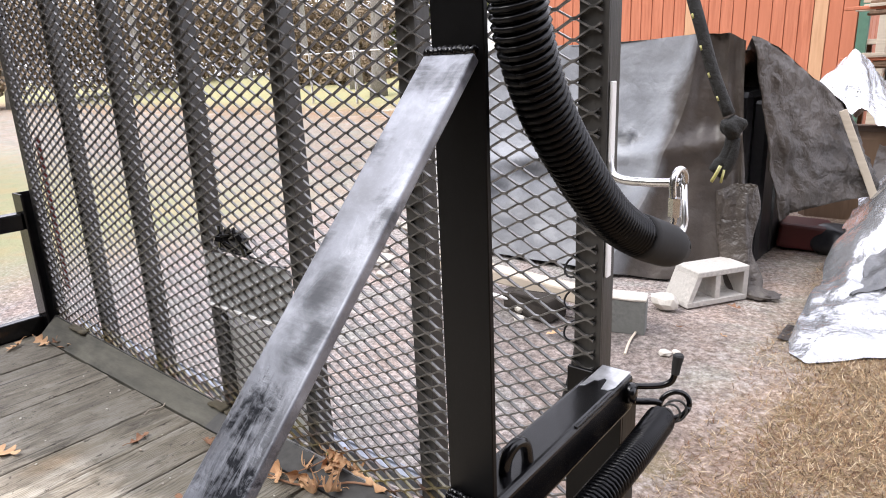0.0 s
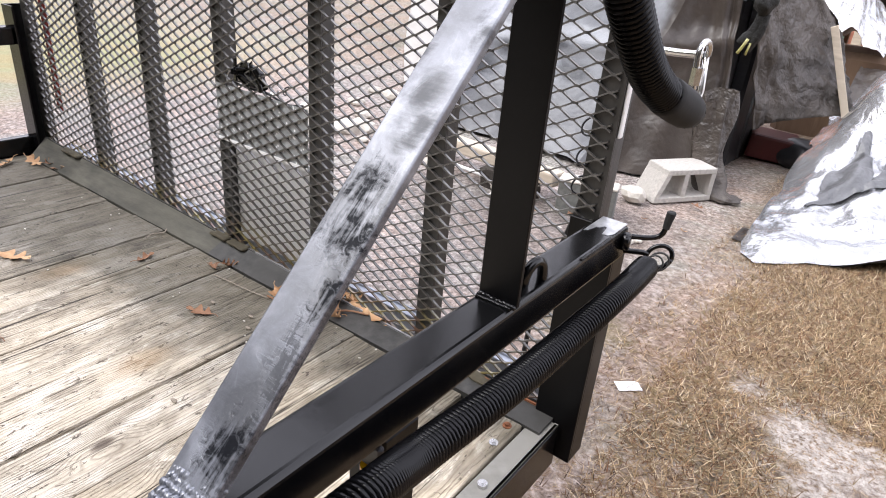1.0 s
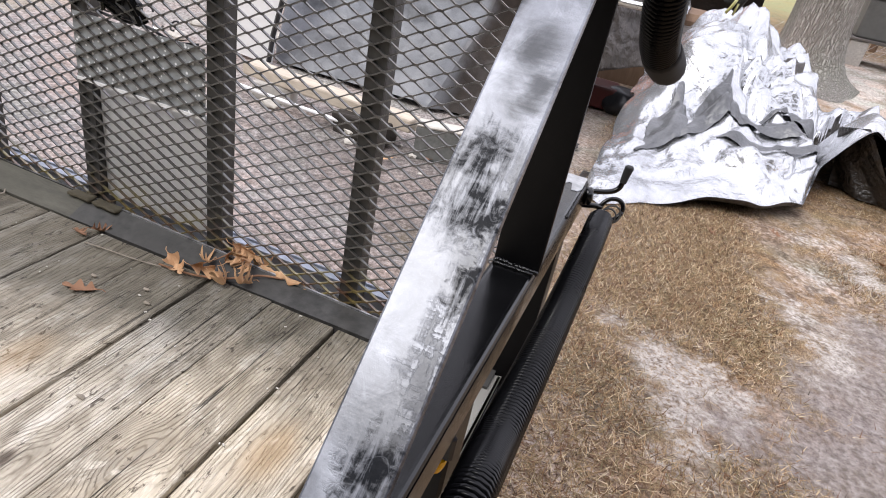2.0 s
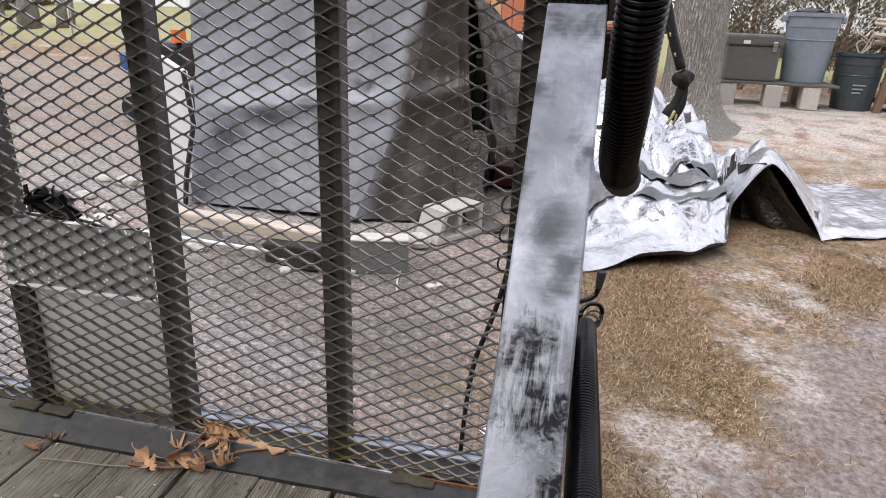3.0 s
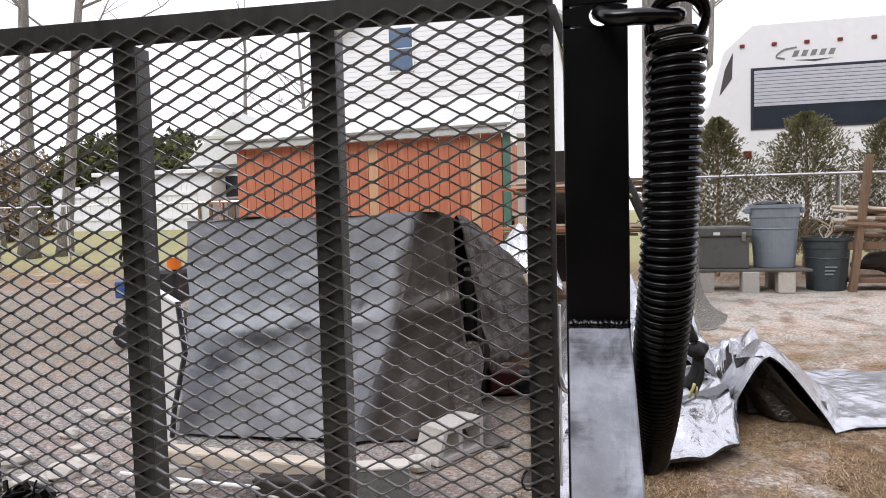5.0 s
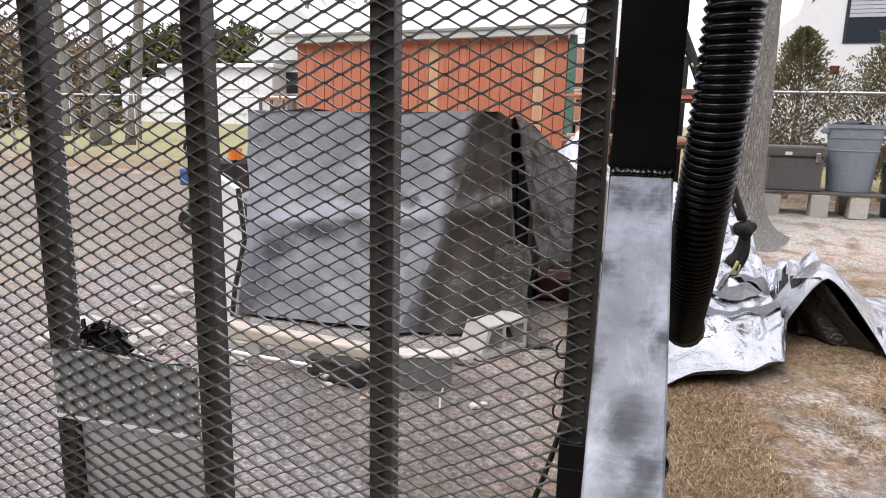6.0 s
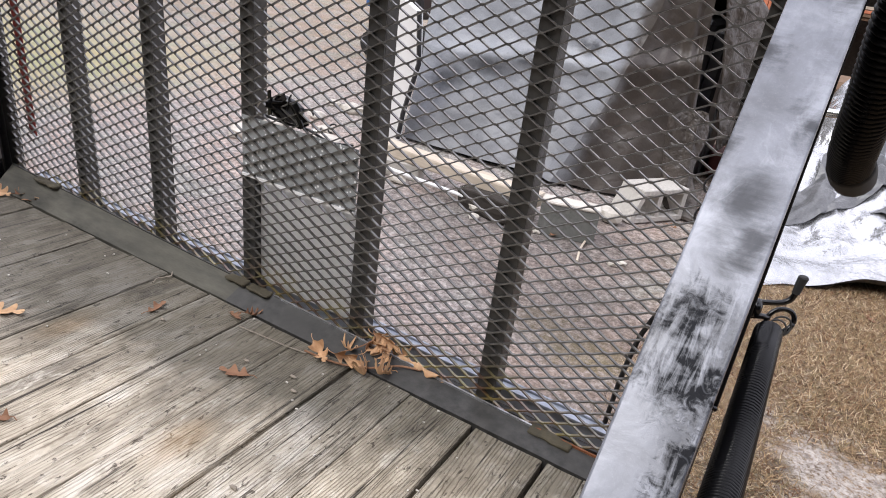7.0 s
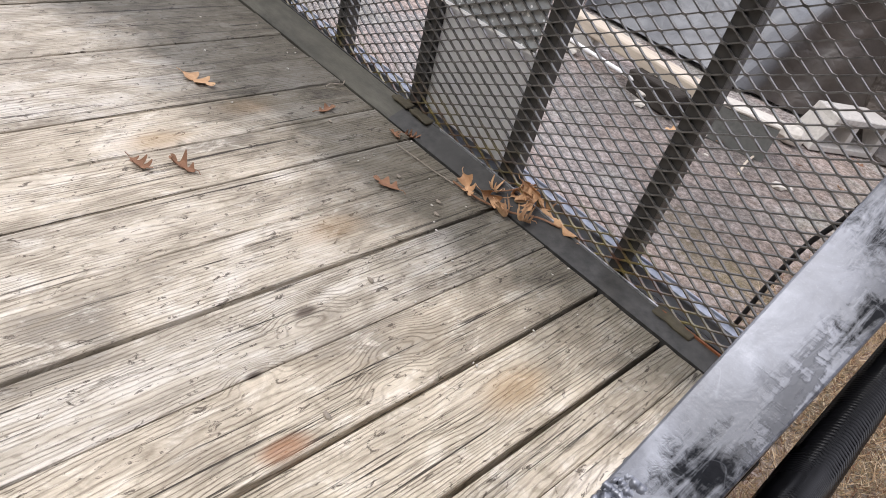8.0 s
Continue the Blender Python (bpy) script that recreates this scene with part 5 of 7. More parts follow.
bm = box((-0.145, -0.05, 0.0), (0.145, 0.05, 0.172), 0.006, None, 2)
part("body", bm, BLOCK_GREY, slab)
bm = box((-0.147, -0.053, 0.170), (0.147, 0.052, 0.187), 0.006)
bmesh.ops.subdivide_edges(bm, edges=bm.edges[:], cuts=3, use_grid_fill=True)
for w in bm.verts:
    w.co += 0.004 * noise.noise_vector(w.co * 35)
part("cap", bm, STONE, slab, "uneven white top edge")
solo("concrete_slab", box((-0.12, -0.05, 0.0), (0.12, 0.05, 0.10), 0.006, pose(-1.95, 2.15, -0.503, 0, 0, 10)), CONCRETE, "grey concrete block under the timber", "concrete block")
solo("timber_beam", box((-0.57, -0.055, 0.0), (0.57, 0.055, 0.075), 0.012, pose(-1.60, 2.13, -0.402, 0, -0.3, -7), 2), TIMBER, "sun-bleached timber beam resting on blocks", "timber")
bm = box((-0.17, -0.07, -0.06), (0.17, 0.07, 0.06), 0.012, None, 2)
bmesh.ops.subdivide_edges(bm, edges=bm.edges[:], cuts=2, use_grid_fill=True)
for v in bm.verts:
    v.co += 0.016 * noise.noise_vector(v.co * 14)
bmesh.ops.transform(bm, matrix=pose(-1.30, 2.02, -0.44, 3, -4, -14), verts=bm.verts[:])
solo("timber_prop", bm, DARK_WOOD, "black damp squared log offcut before the beam", "timber")
solo("white_pole", tube([(-2.25, 2.05, -0.43), (-1.75, 2.02, -0.44), (-1.22, 1.98, -0.44)], 0.011, 8), WHITE_PLASTIC, "thin white pole lying before the timber", "pole")
solo("pole_rest", rough_stone((-1.9, 2.03, -0.475), (0.06, 0.04, 0.026), 12), STONE, "flat pale stone under the white pole", "rubble", "rubble")
solo("pole_rest", rough_stone((-1.35, 1.99, -0.475), (0.05, 0.04, 0.024), 13), STONE, "flat pale stone under the white pole", "rubble", "rubble")
rnd = random.Random(3)
for k in range(26):
    x, y = rnd.uniform(-3.4, -2.3), rnd.uniform(1.9, 3.4)
    if x > -2.75 and y > 2.6:
        continue
    s = rnd.uniform(0.04, 0.12)
    solo("stone", rough_stone((x, y, ground_z(x, y) + s * 0.25), (s, s * rnd.uniform(0.6, 1), s * 0.45), k), STONE, "pale broken stone in the rubble", "stone", "rubble")
for k in range(9):
    x, y = rnd.uniform(-1.6, -0.4), rnd.uniform(1.7, 2.35)
    s = rnd.uniform(0.012, 0.035)
    solo("pebble", rough_stone((x, y, -0.5 + s * 0.3), (s, s * 0.8, s * 0.5), 60 + k, 1), STONE, "small pale pebble on bare soil", "stone", "pebbles")
# pale root-like cord by the cinder block
solo("pale_cord", tube(spline([(-0.80, 2.25, -0.36), (-0.79, 2.20, -0.42), (-0.76, 2.1, -0.48), (-0.74, 1.95, -0.492), (-0.70, 1.8, -0.494)], 20), 0.006, 6), TIMBER, "pale knotted cord hanging to the ground", "cord")

# white appliance panel and its dark straps, left of the covered stack
panel = thing("white_fender", "tall white plastic fender leaning beside the covered stack", "fender", (-2.49, 2.75, -0.5))
bm = bmesh.new()
put_prism(bm, [(-0.17, 0.02), (0.08, 0.0), (0.10, 0.2), (0.19, 0.55), (0.16, 0.86), (0.0, 0.95), (-0.14, 0.9), (-0.20, 0.5)], -0.03, 0.03)
ob = part("shell", bm, WHITE_PLASTIC, panel)
ob.matrix_parent_inverse = Matrix()
part("edge_trim", tube([(0.09, -0.03, 0.02), (0.115, -0.03, 0.2), (0.205, -0.03, 0.55), (0.17, -0.03, 0.87)], 0.016, 6), BLACK_PLASTIC, panel, "black edge trim")

# ---- the covered stack ----
stack = thing("covered_stack", "tall stack under a brown tarpaulin with grey sky sheen, open at one end", "covered stack", (-1.6, 3.4, -0.5))


def cpart(name, bm, material, label="", smooth=True):
    ob = part(name, bm, material, stack, label, smooth)
    ob.matrix_parent_inverse = stack.matrix_world.inverted()
    return ob


def tri(t):
    return abs((t % 1.0) * 2 - 1)


def lerp_path(pts, u):
    k = u * (len(pts) - 1)
    i = min(int(k), len(pts) - 2)
    return Vector(pts[i]).lerp(Vector(pts[i + 1]), k - i)


FRONT_TOP = [(-2.62, 4.3, 0.82), (-2.55, 3.2, 0.865), (-2.0, 3.22, 0.872), (-1.35, 3.22, 0.868), (-0.93, 3.21, 0.888), (-0.76, 3.18, 0.885), (-0.67, 3.22, 0.84)]
FRONT_LOW = [(-2.64, 4.3, -0.47), (-2.42, 2.82, -0.49), (-1.85, 2.80, -0.48), (-1.35, 2.80, -0.47), (-0.98, 2.76, -0.49), (-0.54, 2.90, -0.49), (-0.50, 3.12, -0.47)]


def front_sheet(u, v):
    a, b = lerp_path(FRONT_TOP, u), lerp_path(FRONT_LOW, u)
    p = a.lerp(b, v)
    # the cloth hangs upright first and flares towards the ground
    flare = v ** 1.8 - v
    p += Vector((b.x - a.x, b.y - a.y, 0)) * flare
    w = noise.noise(Vector((u * 5, v * 1.6, 1))) * 0.05 + 0.018 * (tri(u * 8.3 + 0.5 * noise.noise(Vector((u * 6, v * 2, 8)))) - 0.5) * (0.3 + v) + noise.noise(Vector((u * 12 + v * 2, v * 6 - u, 4))) * 0.018 + noise.noise(Vector((u * 34, v * 14, 4))) * 0.006
    # slack belly that sags in one deep diagonal fold above the ground
    w += 0.05 * math.exp(-((v - 0.62 + 0.22 * u) / 0.05) ** 2) * smoothstep(0.12, 0.3, u)
    fold = 0.05 * math.exp(-((u - crease_u(v)) / 0.03) ** 2)
    p += Vector((0.1 * w, -w - fold, 0.25 * w))
    return p


CREASE = 0.685


def crease_u(v):
    return CREASE - 0.14 * v ** 1.5


cpart("front_sheet", sheet(84, 44, lambda u, v: front_sheet(u * crease_u(v), v)), COVER, "front sheet coloured grey for its sky sheen")
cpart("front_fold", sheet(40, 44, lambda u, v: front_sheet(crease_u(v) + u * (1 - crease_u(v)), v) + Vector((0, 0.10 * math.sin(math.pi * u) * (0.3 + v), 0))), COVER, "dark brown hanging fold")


def top_sheet(u, v):
    p = lerp_path(FRONT_TOP[1:6], u)
    q = Vector((p.x - 0.05, 4.5, p.z - 0.10))
    p = p.lerp(q, v)
    p.z += 0.02 * noise.noise(Vector((u * 7, v * 5, 9))) - 0.06 * math.sin(math.pi * v)
    return p


cpart("top_sheet", sheet(40, 14, top_sheet), COVER)
SIDE_TOP = [(-0.655, 3.28, 0.865), (-0.555, 3.45, 0.80), (-0.42, 3.75, 0.62), (-0.27, 4.0, 0.45), (-0.20, 4.12, 0.27)]
SIDE_LOW = [(-0.45, 3.42, -0.20), (-0.41, 3.50, -0.16), (-0.30, 3.6, -0.13), (-0.14, 3.80, -0.10), (0.00, 3.99, -0.10)]


def side_sheet(u, v):
    p = lerp_path(SIDE_TOP, u).lerp(lerp_path(SIDE_LOW, u), v)
    w = 0.03 * noise.noise(Vector((u * 6, v * 5, 3))) + 0.013 * noise.noise(Vector((u * 17, v * 15, 8)))
    return p + Vector((w, -w, 0.3 * w))


bm = sheet(40, 40, side_sheet)
geo = bmesh.ops.extrude_face_region(bm, geom=bm.faces[:])
bmesh.ops.translate(bm, verts=[g for g in geo["geom"] if isinstance(g, bmesh.types.BMVert)], vec=(-0.006, 0.006, -0.003))
cpart("side_sheet", bm, BROWN_TARP, "brown crumpled side flap")
cpart("side_top", sheet(20, 8, lambda u, v: lerp_path(SIDE_TOP, u).lerp(Vector((-1.0 - 0.2 * u, 4.4, 0.72 - 0.3 * u)), v)), BROWN_TARP)
tail_line = spline([(-0.60, 3.0, 0.05), (-0.56, 2.94, -0.25), (-0.50, 2.88, -0.42), (-0.42, 2.84, -0.470), (-0.34, 2.86, -0.478)], 40)


def tail_sheet(u, v):
    """A narrow gathered strip of cloth that trails to the ground."""
    i = min(int(u * 39), 38)
    p = tail_line[i].lerp(tail_line[i + 1], u * 39 - i)
    a = 2 * math.pi * v
    r = (0.085 - 0.045 * u) * (1 + 0.45 * noise.noise(Vector((math.cos(a) * 2.2, math.sin(a) * 2.2, u * 5))) + 0.25 * abs(math.sin(a * 2.5 + u * 3)))
    return p + Vector((r * math.cos(a), 0.6 * r * math.sin(a), 0.35 * r * math.sin(a + 0.6)))


cpart("tail", sheet(60, 40, tail_sheet), BROWN_TARP, "gathered tarpaulin tail on the ground")
core = bmesh.new()
put_box(core, (-2.4, 3.45, -0.5), (-0.95, 4.3, 0.68), 0.03)
put_box(core, (-0.95, 3.42, -0.5), (-0.66, 4.2, 0.55), 0.03)
put_box(core, (-0.67, 3.47, -0.5), (-0.57, 3.75, 0.50), 0.02)
put_box(core, (-0.66, 3.74, -0.5), (-0.56, 4.1, 0.18), 0.02)
cpart("carton", core, BLACK_PLASTIC, "dark boxed goods under the cover", False)
solo("red_bin", box((-0.16, -0.14, 0), (0.16, 0.14, 0.165), 0.02, pose(-0.42, 4.0, -0.48, 0, 4, 14), 2), SHADED_RED, "red plastic bin under the tarpaulin flap, coloured dark for its shade", "bin")
solo("black_sack", rough_stone((-0.22, 3.95, -0.41), (0.15, 0.12, 0.10), 33, 3), BLACK_PLASTIC, "black plastic sack under the tarpaulin flap", "sack", smooth=True)
solo("wooden_stick", box((-0.022, -0.012, 0), (0.022, 0.012, 0.98), 0.003, pose(0.12, 3.93, -0.485, 0, -23, 8)), TIMBER, "pale wooden stake leaning on the cover", "stake")

# ---- silver tarpaulin heap ----
EDGE = [(-0.15, 2.34), (-0.12, 2.20), (-0.04, 2.10), (0.15, 2.30), (0.36, 2.44), (0.70, 2.58), (0.95, 2.80), (1.04, 3.30), (1.55, 3.27), (1.8, 3.36), (2.06, 3.48), (3.3, 3.75)]


def edge_y(x):
    for (xa, ya), (xb, yb) in zip(EDGE, EDGE[1:]):
        if x <= xb:
            return ya + (yb - ya) * min(max((x - xa) / (xb - xa), 0), 1)
    return EDGE[-1][1]


def crumple(x, y):
    """Creased cloth: flat facets between sharp folds that run several ways, 0 to 1."""
    wx = x + 0.22 * noise.noise(Vector((x * 1.4, y * 1.4, 21))) + 0.05 * noise.noise(Vector((x * 5, y * 5, 3)))
    wy = y + 0.22 * noise.noise(Vector((x * 1.4, y * 1.4, 27))) + 0.05 * noise.noise(Vector((x * 5, y * 5, 9)))
    a, b = tri(wx * 1.9 + wy * 0.7), tri(wx * 0.9 - wy * 1.5 + 0.3)
    c, d = tri(wx * 3.6 + wy * 2.1), tri(wx * 4.8 - wy * 3.9)
    k = 0.6 + 0.8 * noise.noise(Vector((x * 2.2, y * 2.2, 40)))
    return 0.42 * a + 0.30 * b + (0.26 * c + 0.17 * d + 0.08 * tri(wx * 8.1 + wy * 6.3)) * max(k + 0.15, 0.15)


def lip(x):
    """How far the front edge stands off the ground."""
    return (0.075 + 0.05 * noise.noise(Vector((x * 4.2, 3, 1)))) * smoothstep(0.15, 0.5, x) * (1 - smoothstep(0.99, 1.04, x))


def tarp_point(u, v):
    x = -0.15 + 3.45 * u
    y0 = edge_y(x)
    y1 = 4.75 - 0.25 * u + 0.15 * noise.noise(Vector((x * 1.5, 0, 3)))
    y = y0 + (y1 - y0) * v
    base = ground_z(x, y) + 0.012
    heap = 0.52 * math.exp(-((x - 0.20) / 0.33) ** 2) * smoothstep(0.22, 0.62, v)
    heap += 0.30 * smoothstep(0.35, 1.0, v) * (1 - smoothstep(0.8, 1.2, x)) * smoothstep(0.2, 0.6, x)
    ridge_x = 1.23 + 0.10 * v
    tent = 0.45 * max(0.0, 1 - (abs(x - ridge_x) / (0.27 if x < ridge_x else 0.36 + 0.5 * v)) ** 1.35) * (1 - smoothstep(0.25, 0.75, v))
    low = lip(x) * (1 - 0.5 * smoothstep(0.0, 0.2, v)) + 0.05 * smoothstep(0.0, 0.07, v) * (1 - smoothstep(0.95, 1.1, x))
    flat = smoothstep(1.5, 1.75, x)
    # a stiff fold stands up behind the lip
    fold_v = 0.10 + 0.05 * noise.noise(Vector((x * 2.6, 1, 50)))
    low += 0.07 * (1 + 0.8 * noise.noise(Vector((x * 3.3, 7, 2)))) * smoothstep(fold_v, fold_v + 0.035, v) * (1 - smoothstep(fold_v + 0.10, fold_v + 0.30, v) * 0.6) * smoothstep(0.0, 0.4, x) * (1 - smoothstep(0.93, 1.02, x))
    near = smoothstep(0.35, 0.75, x)
    loose = smoothstep(0.10 - 0.08 * near, 0.24 - 0.14 * near, v)
    cr = crumple(x, y) * loose
    tall = (0.19 + 0.15 * smoothstep(0.2, 0.65, v)) * (1 - flat) + 0.035 * flat
    tall *= 0.4 + 0.6 * smoothstep(-0.1, 0.5, x)
    if tent > 0.08 and heap < 0.1:
        tall *= 0.22
    z = base + max(heap + low, tent) + cr * tall - 0.05 * loose * (1 - flat) * smoothstep(0.05, 0.3, heap)
    z += 0.012 * noise.noise(Vector((x * 6, y * 6, 17))) * (1 - flat) + 0.02 * tri(x * 2.1 + y * 0.7) * flat * smoothstep(0.3, 0.0, v)
    z = max(z, base)
    sx = 0.07 * noise.noise(Vector((x * 4, y * 4, 11))) * (1 - flat) * loose
    return Vector((x + sx, y + 0.05 * noise.noise(Vector((x * 5, y * 2, 13))) * (1 - flat), z))


def build_silver():
    tarp = thing("silver_tarpaulin", "crumpled silver tarpaulin heaped on dry grass, dark underside", "tarpaulin", (0.9, 3.4, -0.5))
    bm = sheet(230, 110, tarp_point)
    ob = part("top_face", bm, SILVER, tarp, "shiny silver face", True)
    ob.matrix_parent_inverse = tarp.matrix_world.inverted()
    bm = sheet(115, 55, lambda u, v: tarp_point(u, v) - Vector((0, -0.004, 0.012)))
    ob = part("underside", bm, TARP_BACK, tarp, "dark brown underside")
    ob.matrix_parent_inverse = tarp.matrix_world.inverted()
    # dark inner cloth hanging in folds in the tent's mouth
    bm = sheet(40, 24, lambda u, v: (Vector((1.20, 3.33, -0.04)).lerp(Vector((1.55, 3.37, -0.485)), v)).lerp(Vector((1.10, 3.60, -0.12)).lerp(Vector((1.18, 3.58, -0.475)), v), u) + Vector((0.03 * tri(u * 2.4 + v) * v, 0.07 * (tri(u * 1.6 + 0.6 * v) - 0.5) * (0.1 + v), 0)))
    ob = part("turned_flap", bm, TARP_BACK, tarp, "dark underside hanging open", True)
    ob.matrix_parent_inverse = tarp.matrix_world.inverted()
    # strips laid on the creases: dark underside and fold shade in one grey

    def on_tarp(x, y):
        y0 = edge_y(x)
        u = (x + 0.15) / 3.45
        return tarp_point(u, min(max((y - y0) / (4.75 - 0.25 * u - y0), 0.0), 1.0))

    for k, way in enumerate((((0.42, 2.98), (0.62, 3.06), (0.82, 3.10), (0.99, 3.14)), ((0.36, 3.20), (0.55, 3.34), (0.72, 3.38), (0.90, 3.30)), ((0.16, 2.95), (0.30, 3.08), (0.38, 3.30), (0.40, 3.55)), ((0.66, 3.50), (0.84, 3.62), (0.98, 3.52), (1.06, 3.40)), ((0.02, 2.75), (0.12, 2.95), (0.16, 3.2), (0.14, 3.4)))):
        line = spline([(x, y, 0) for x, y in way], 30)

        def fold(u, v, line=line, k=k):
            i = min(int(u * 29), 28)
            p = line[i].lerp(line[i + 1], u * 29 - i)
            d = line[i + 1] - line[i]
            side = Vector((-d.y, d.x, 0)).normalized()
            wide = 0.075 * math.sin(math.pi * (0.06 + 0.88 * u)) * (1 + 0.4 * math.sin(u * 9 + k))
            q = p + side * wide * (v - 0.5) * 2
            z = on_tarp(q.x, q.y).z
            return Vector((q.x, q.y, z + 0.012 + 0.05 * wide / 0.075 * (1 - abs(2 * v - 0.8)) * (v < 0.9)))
        ob = part("dark_fold", sheet(40, 8, fold), TARP_GREY, tarp, "grey strip for fold shade and the dark underside", True)
        ob.matrix_parent_inverse = tarp.matrix_world.inverted()
    # rolled-under front edge
    def under(u, v):
        x = -0.2 + 1.20 * u
        top = tarp_point((x + 0.15) / 3.45, 0.0)
        return top + Vector((0, 0.22 * v ** 1.5 - 0.02 * math.sin(math.pi * v), (-0.495 - top.z) * v))
    ob = part("rolled_edge", sheet(100, 6, under), TARP_BACK, tarp, "dark underside rolled under", True)
    ob.matrix_parent_inverse = tarp.matrix_world.inverted()


build_silver()
# white and silver sheets piled behind, by the stack
bm = sheet(40, 24, lambda u, v: Vector((-0.62 + 0.62 * u, 4.6 + 0.7 * v, 0.05 + 0.58 * math.sin(math.pi * min(u * 0.75 + 0.2, 1)) * math.sin(math.pi * (0.12 + 0.8 * v)) + 0.16 * crumple(u * 1.1, v * 1.1 + 4))))
solo("white_sheeting", bm, SILVER, "white and silver plastic sheeting bunched behind the stack", "sheeting")
bm = sheet(50, 30, lambda u, v: Vector((-0.12 + 1.02 * u, 4.25 + 0.9 * v, -0.49 + 0.55 * math.sin(math.pi * min(0.15 + v * 0.7, 1)) + 0.10 * crumple(u * 1.6 + 3, v * 1.4))))
solo("grey_sheeting", bm, COVER, "dull grey plastic sheeting under the silver heap", "sheeting")
solo("sheeting_base", box((-0.6, 4.75, -0.5), (0.2, 5.4, 0.2), 0.05), OLD_WOOD, "brown lumber pile under plastic sheeting", "lumber")

# lumber on a rough rack behind the sheeting
lumber = thing("lumber_rack", "rough rack of brown weathered boards beside the shed", "lumber rack", (0.3, 6.9, ground_z(0.3, 6.9)))
for x in (-0.55, 0.05):
    part("post", box((x, 0.0, -0.02), (x + 0.09, 0.09, 1.95), 0.005), OLD_WOOD, lumber)
    part("bearer", box((x - 0.02, -0.35, 0.78), (x + 0.10, 0.5, 0.87), 0.005), OLD_WOOD, lumber)
    part("bearer", box((x - 0.02, -0.35, 1.28), (x + 0.10, 0.5, 1.36), 0.005), OLD_WOOD, lumber)
rnd = random.Random(77)
for k in range(22):
    z = (0.875 if k % 2 else 1.365) + 0.032 * (k // 6)
    m = pose(-0.15 + rnd.uniform(-0.15, 0.15), -0.25 + 0.11 * (k % 6) + rnd.uniform(-0.02, 0.02), z, 0, rnd.uniform(-1.5, 1.5), rnd.uniform(-6, 6))
    part("board", box((-0.75, -0.05, 0.0), (0.75, 0.05, 0.028), 0.003, m), (OLD_WOOD, OLD_WOOD, CEDAR, TIMBER)[rnd.randrange(4)], lumber)
part("dark_sheet", box((-0.7, 0.45, 0.0), (0.35, 0.47, 1.9), 0.003), DARK_WOOD, lumber, "dark rotten board at the back")

# dry fallen leaves on the yard
rnd = random.Random(8)
for k, (x, y) in enumerate(((1.75, 2.75), (1.42, 2.9), (-0.46, 2.62), (-0.40, 2.2), (-0.60, 2.2), (1.30, 2.45), (1.9, 2.95), (-0.9, 2.0), (0.8, 2.4), (-1.05, 1.8), (2.2, 3.0), (0.5, 2.2))):
    add_leaf(x, y, ground_z(x, y) + 0.012, rnd.uniform(0.05, 0.08), rnd.uniform(0, 360), 70 + k, LEAF if k % 3 == 0 else LEAF_DULL, (rnd.uniform(-25, 25), rnd.uniform(-25, 25)), 0.4, "dry oak leaf lying in the yard", "leaves in the yard")

# blades of dry grass near the trailer
def build_grass():
    rnd = random.Random(21)
    verts, faces = [], []
    for k in range(230000):
        x, y = (rnd.uniform(-0.25, 3.6), rnd.uniform(-0.4, 4.6)) if k % 2 else (rnd.uniform(-0.05, 1.9), rnd.uniform(0.1, 2.9))
        if noise.noise(Vector((x * 1.6, y * 1.6, 5))) < -0.12 + rnd.uniform(-0.25, 0.25):
            continue
        if any((x - p) ** 2 + (y - q) ** 2 < (r * rnd.uniform(0.45, 1.0)) ** 2 for p, q, r in SAND) or any((x - p) ** 2 + (y - q) ** 2 < (r * rnd.uniform(0.3, 1.0)) ** 2 for p, q, r in GREY_SOIL):
            continue
        z = ground_z(x, y) + 0.018 * noise.noise(Vector((x * 1.7, y * 1.7, 0)))
        a, ln, up = rnd.uniform(0, 6.283), rnd.uniform(0.012, 0.05), rnd.uniform(0.003, 0.022)
        dx, dy = math.cos(a), math.sin(a)
        w = rnd.uniform(0.0009, 0.0019)
        i = len(verts)
        verts += [(x - dy * w, y + dx * w, z), (x + dy * w, y - dx * w, z), (x + dx * ln, y + dy * ln, z + up)]
        faces.append((i, i + 1, i + 2))
    me = bpy.data.meshes.new("dry_grass")
    me.from_pydata(verts, [], faces)
    me.materials.append(STRAW)
    tagged(new("dry_grass", me), "short dry straw-coloured grass on sandy soil", "grass", kind="stuff")


build_grass()

NEAR_YARD = set(scene.objects) - ON_TRAILER

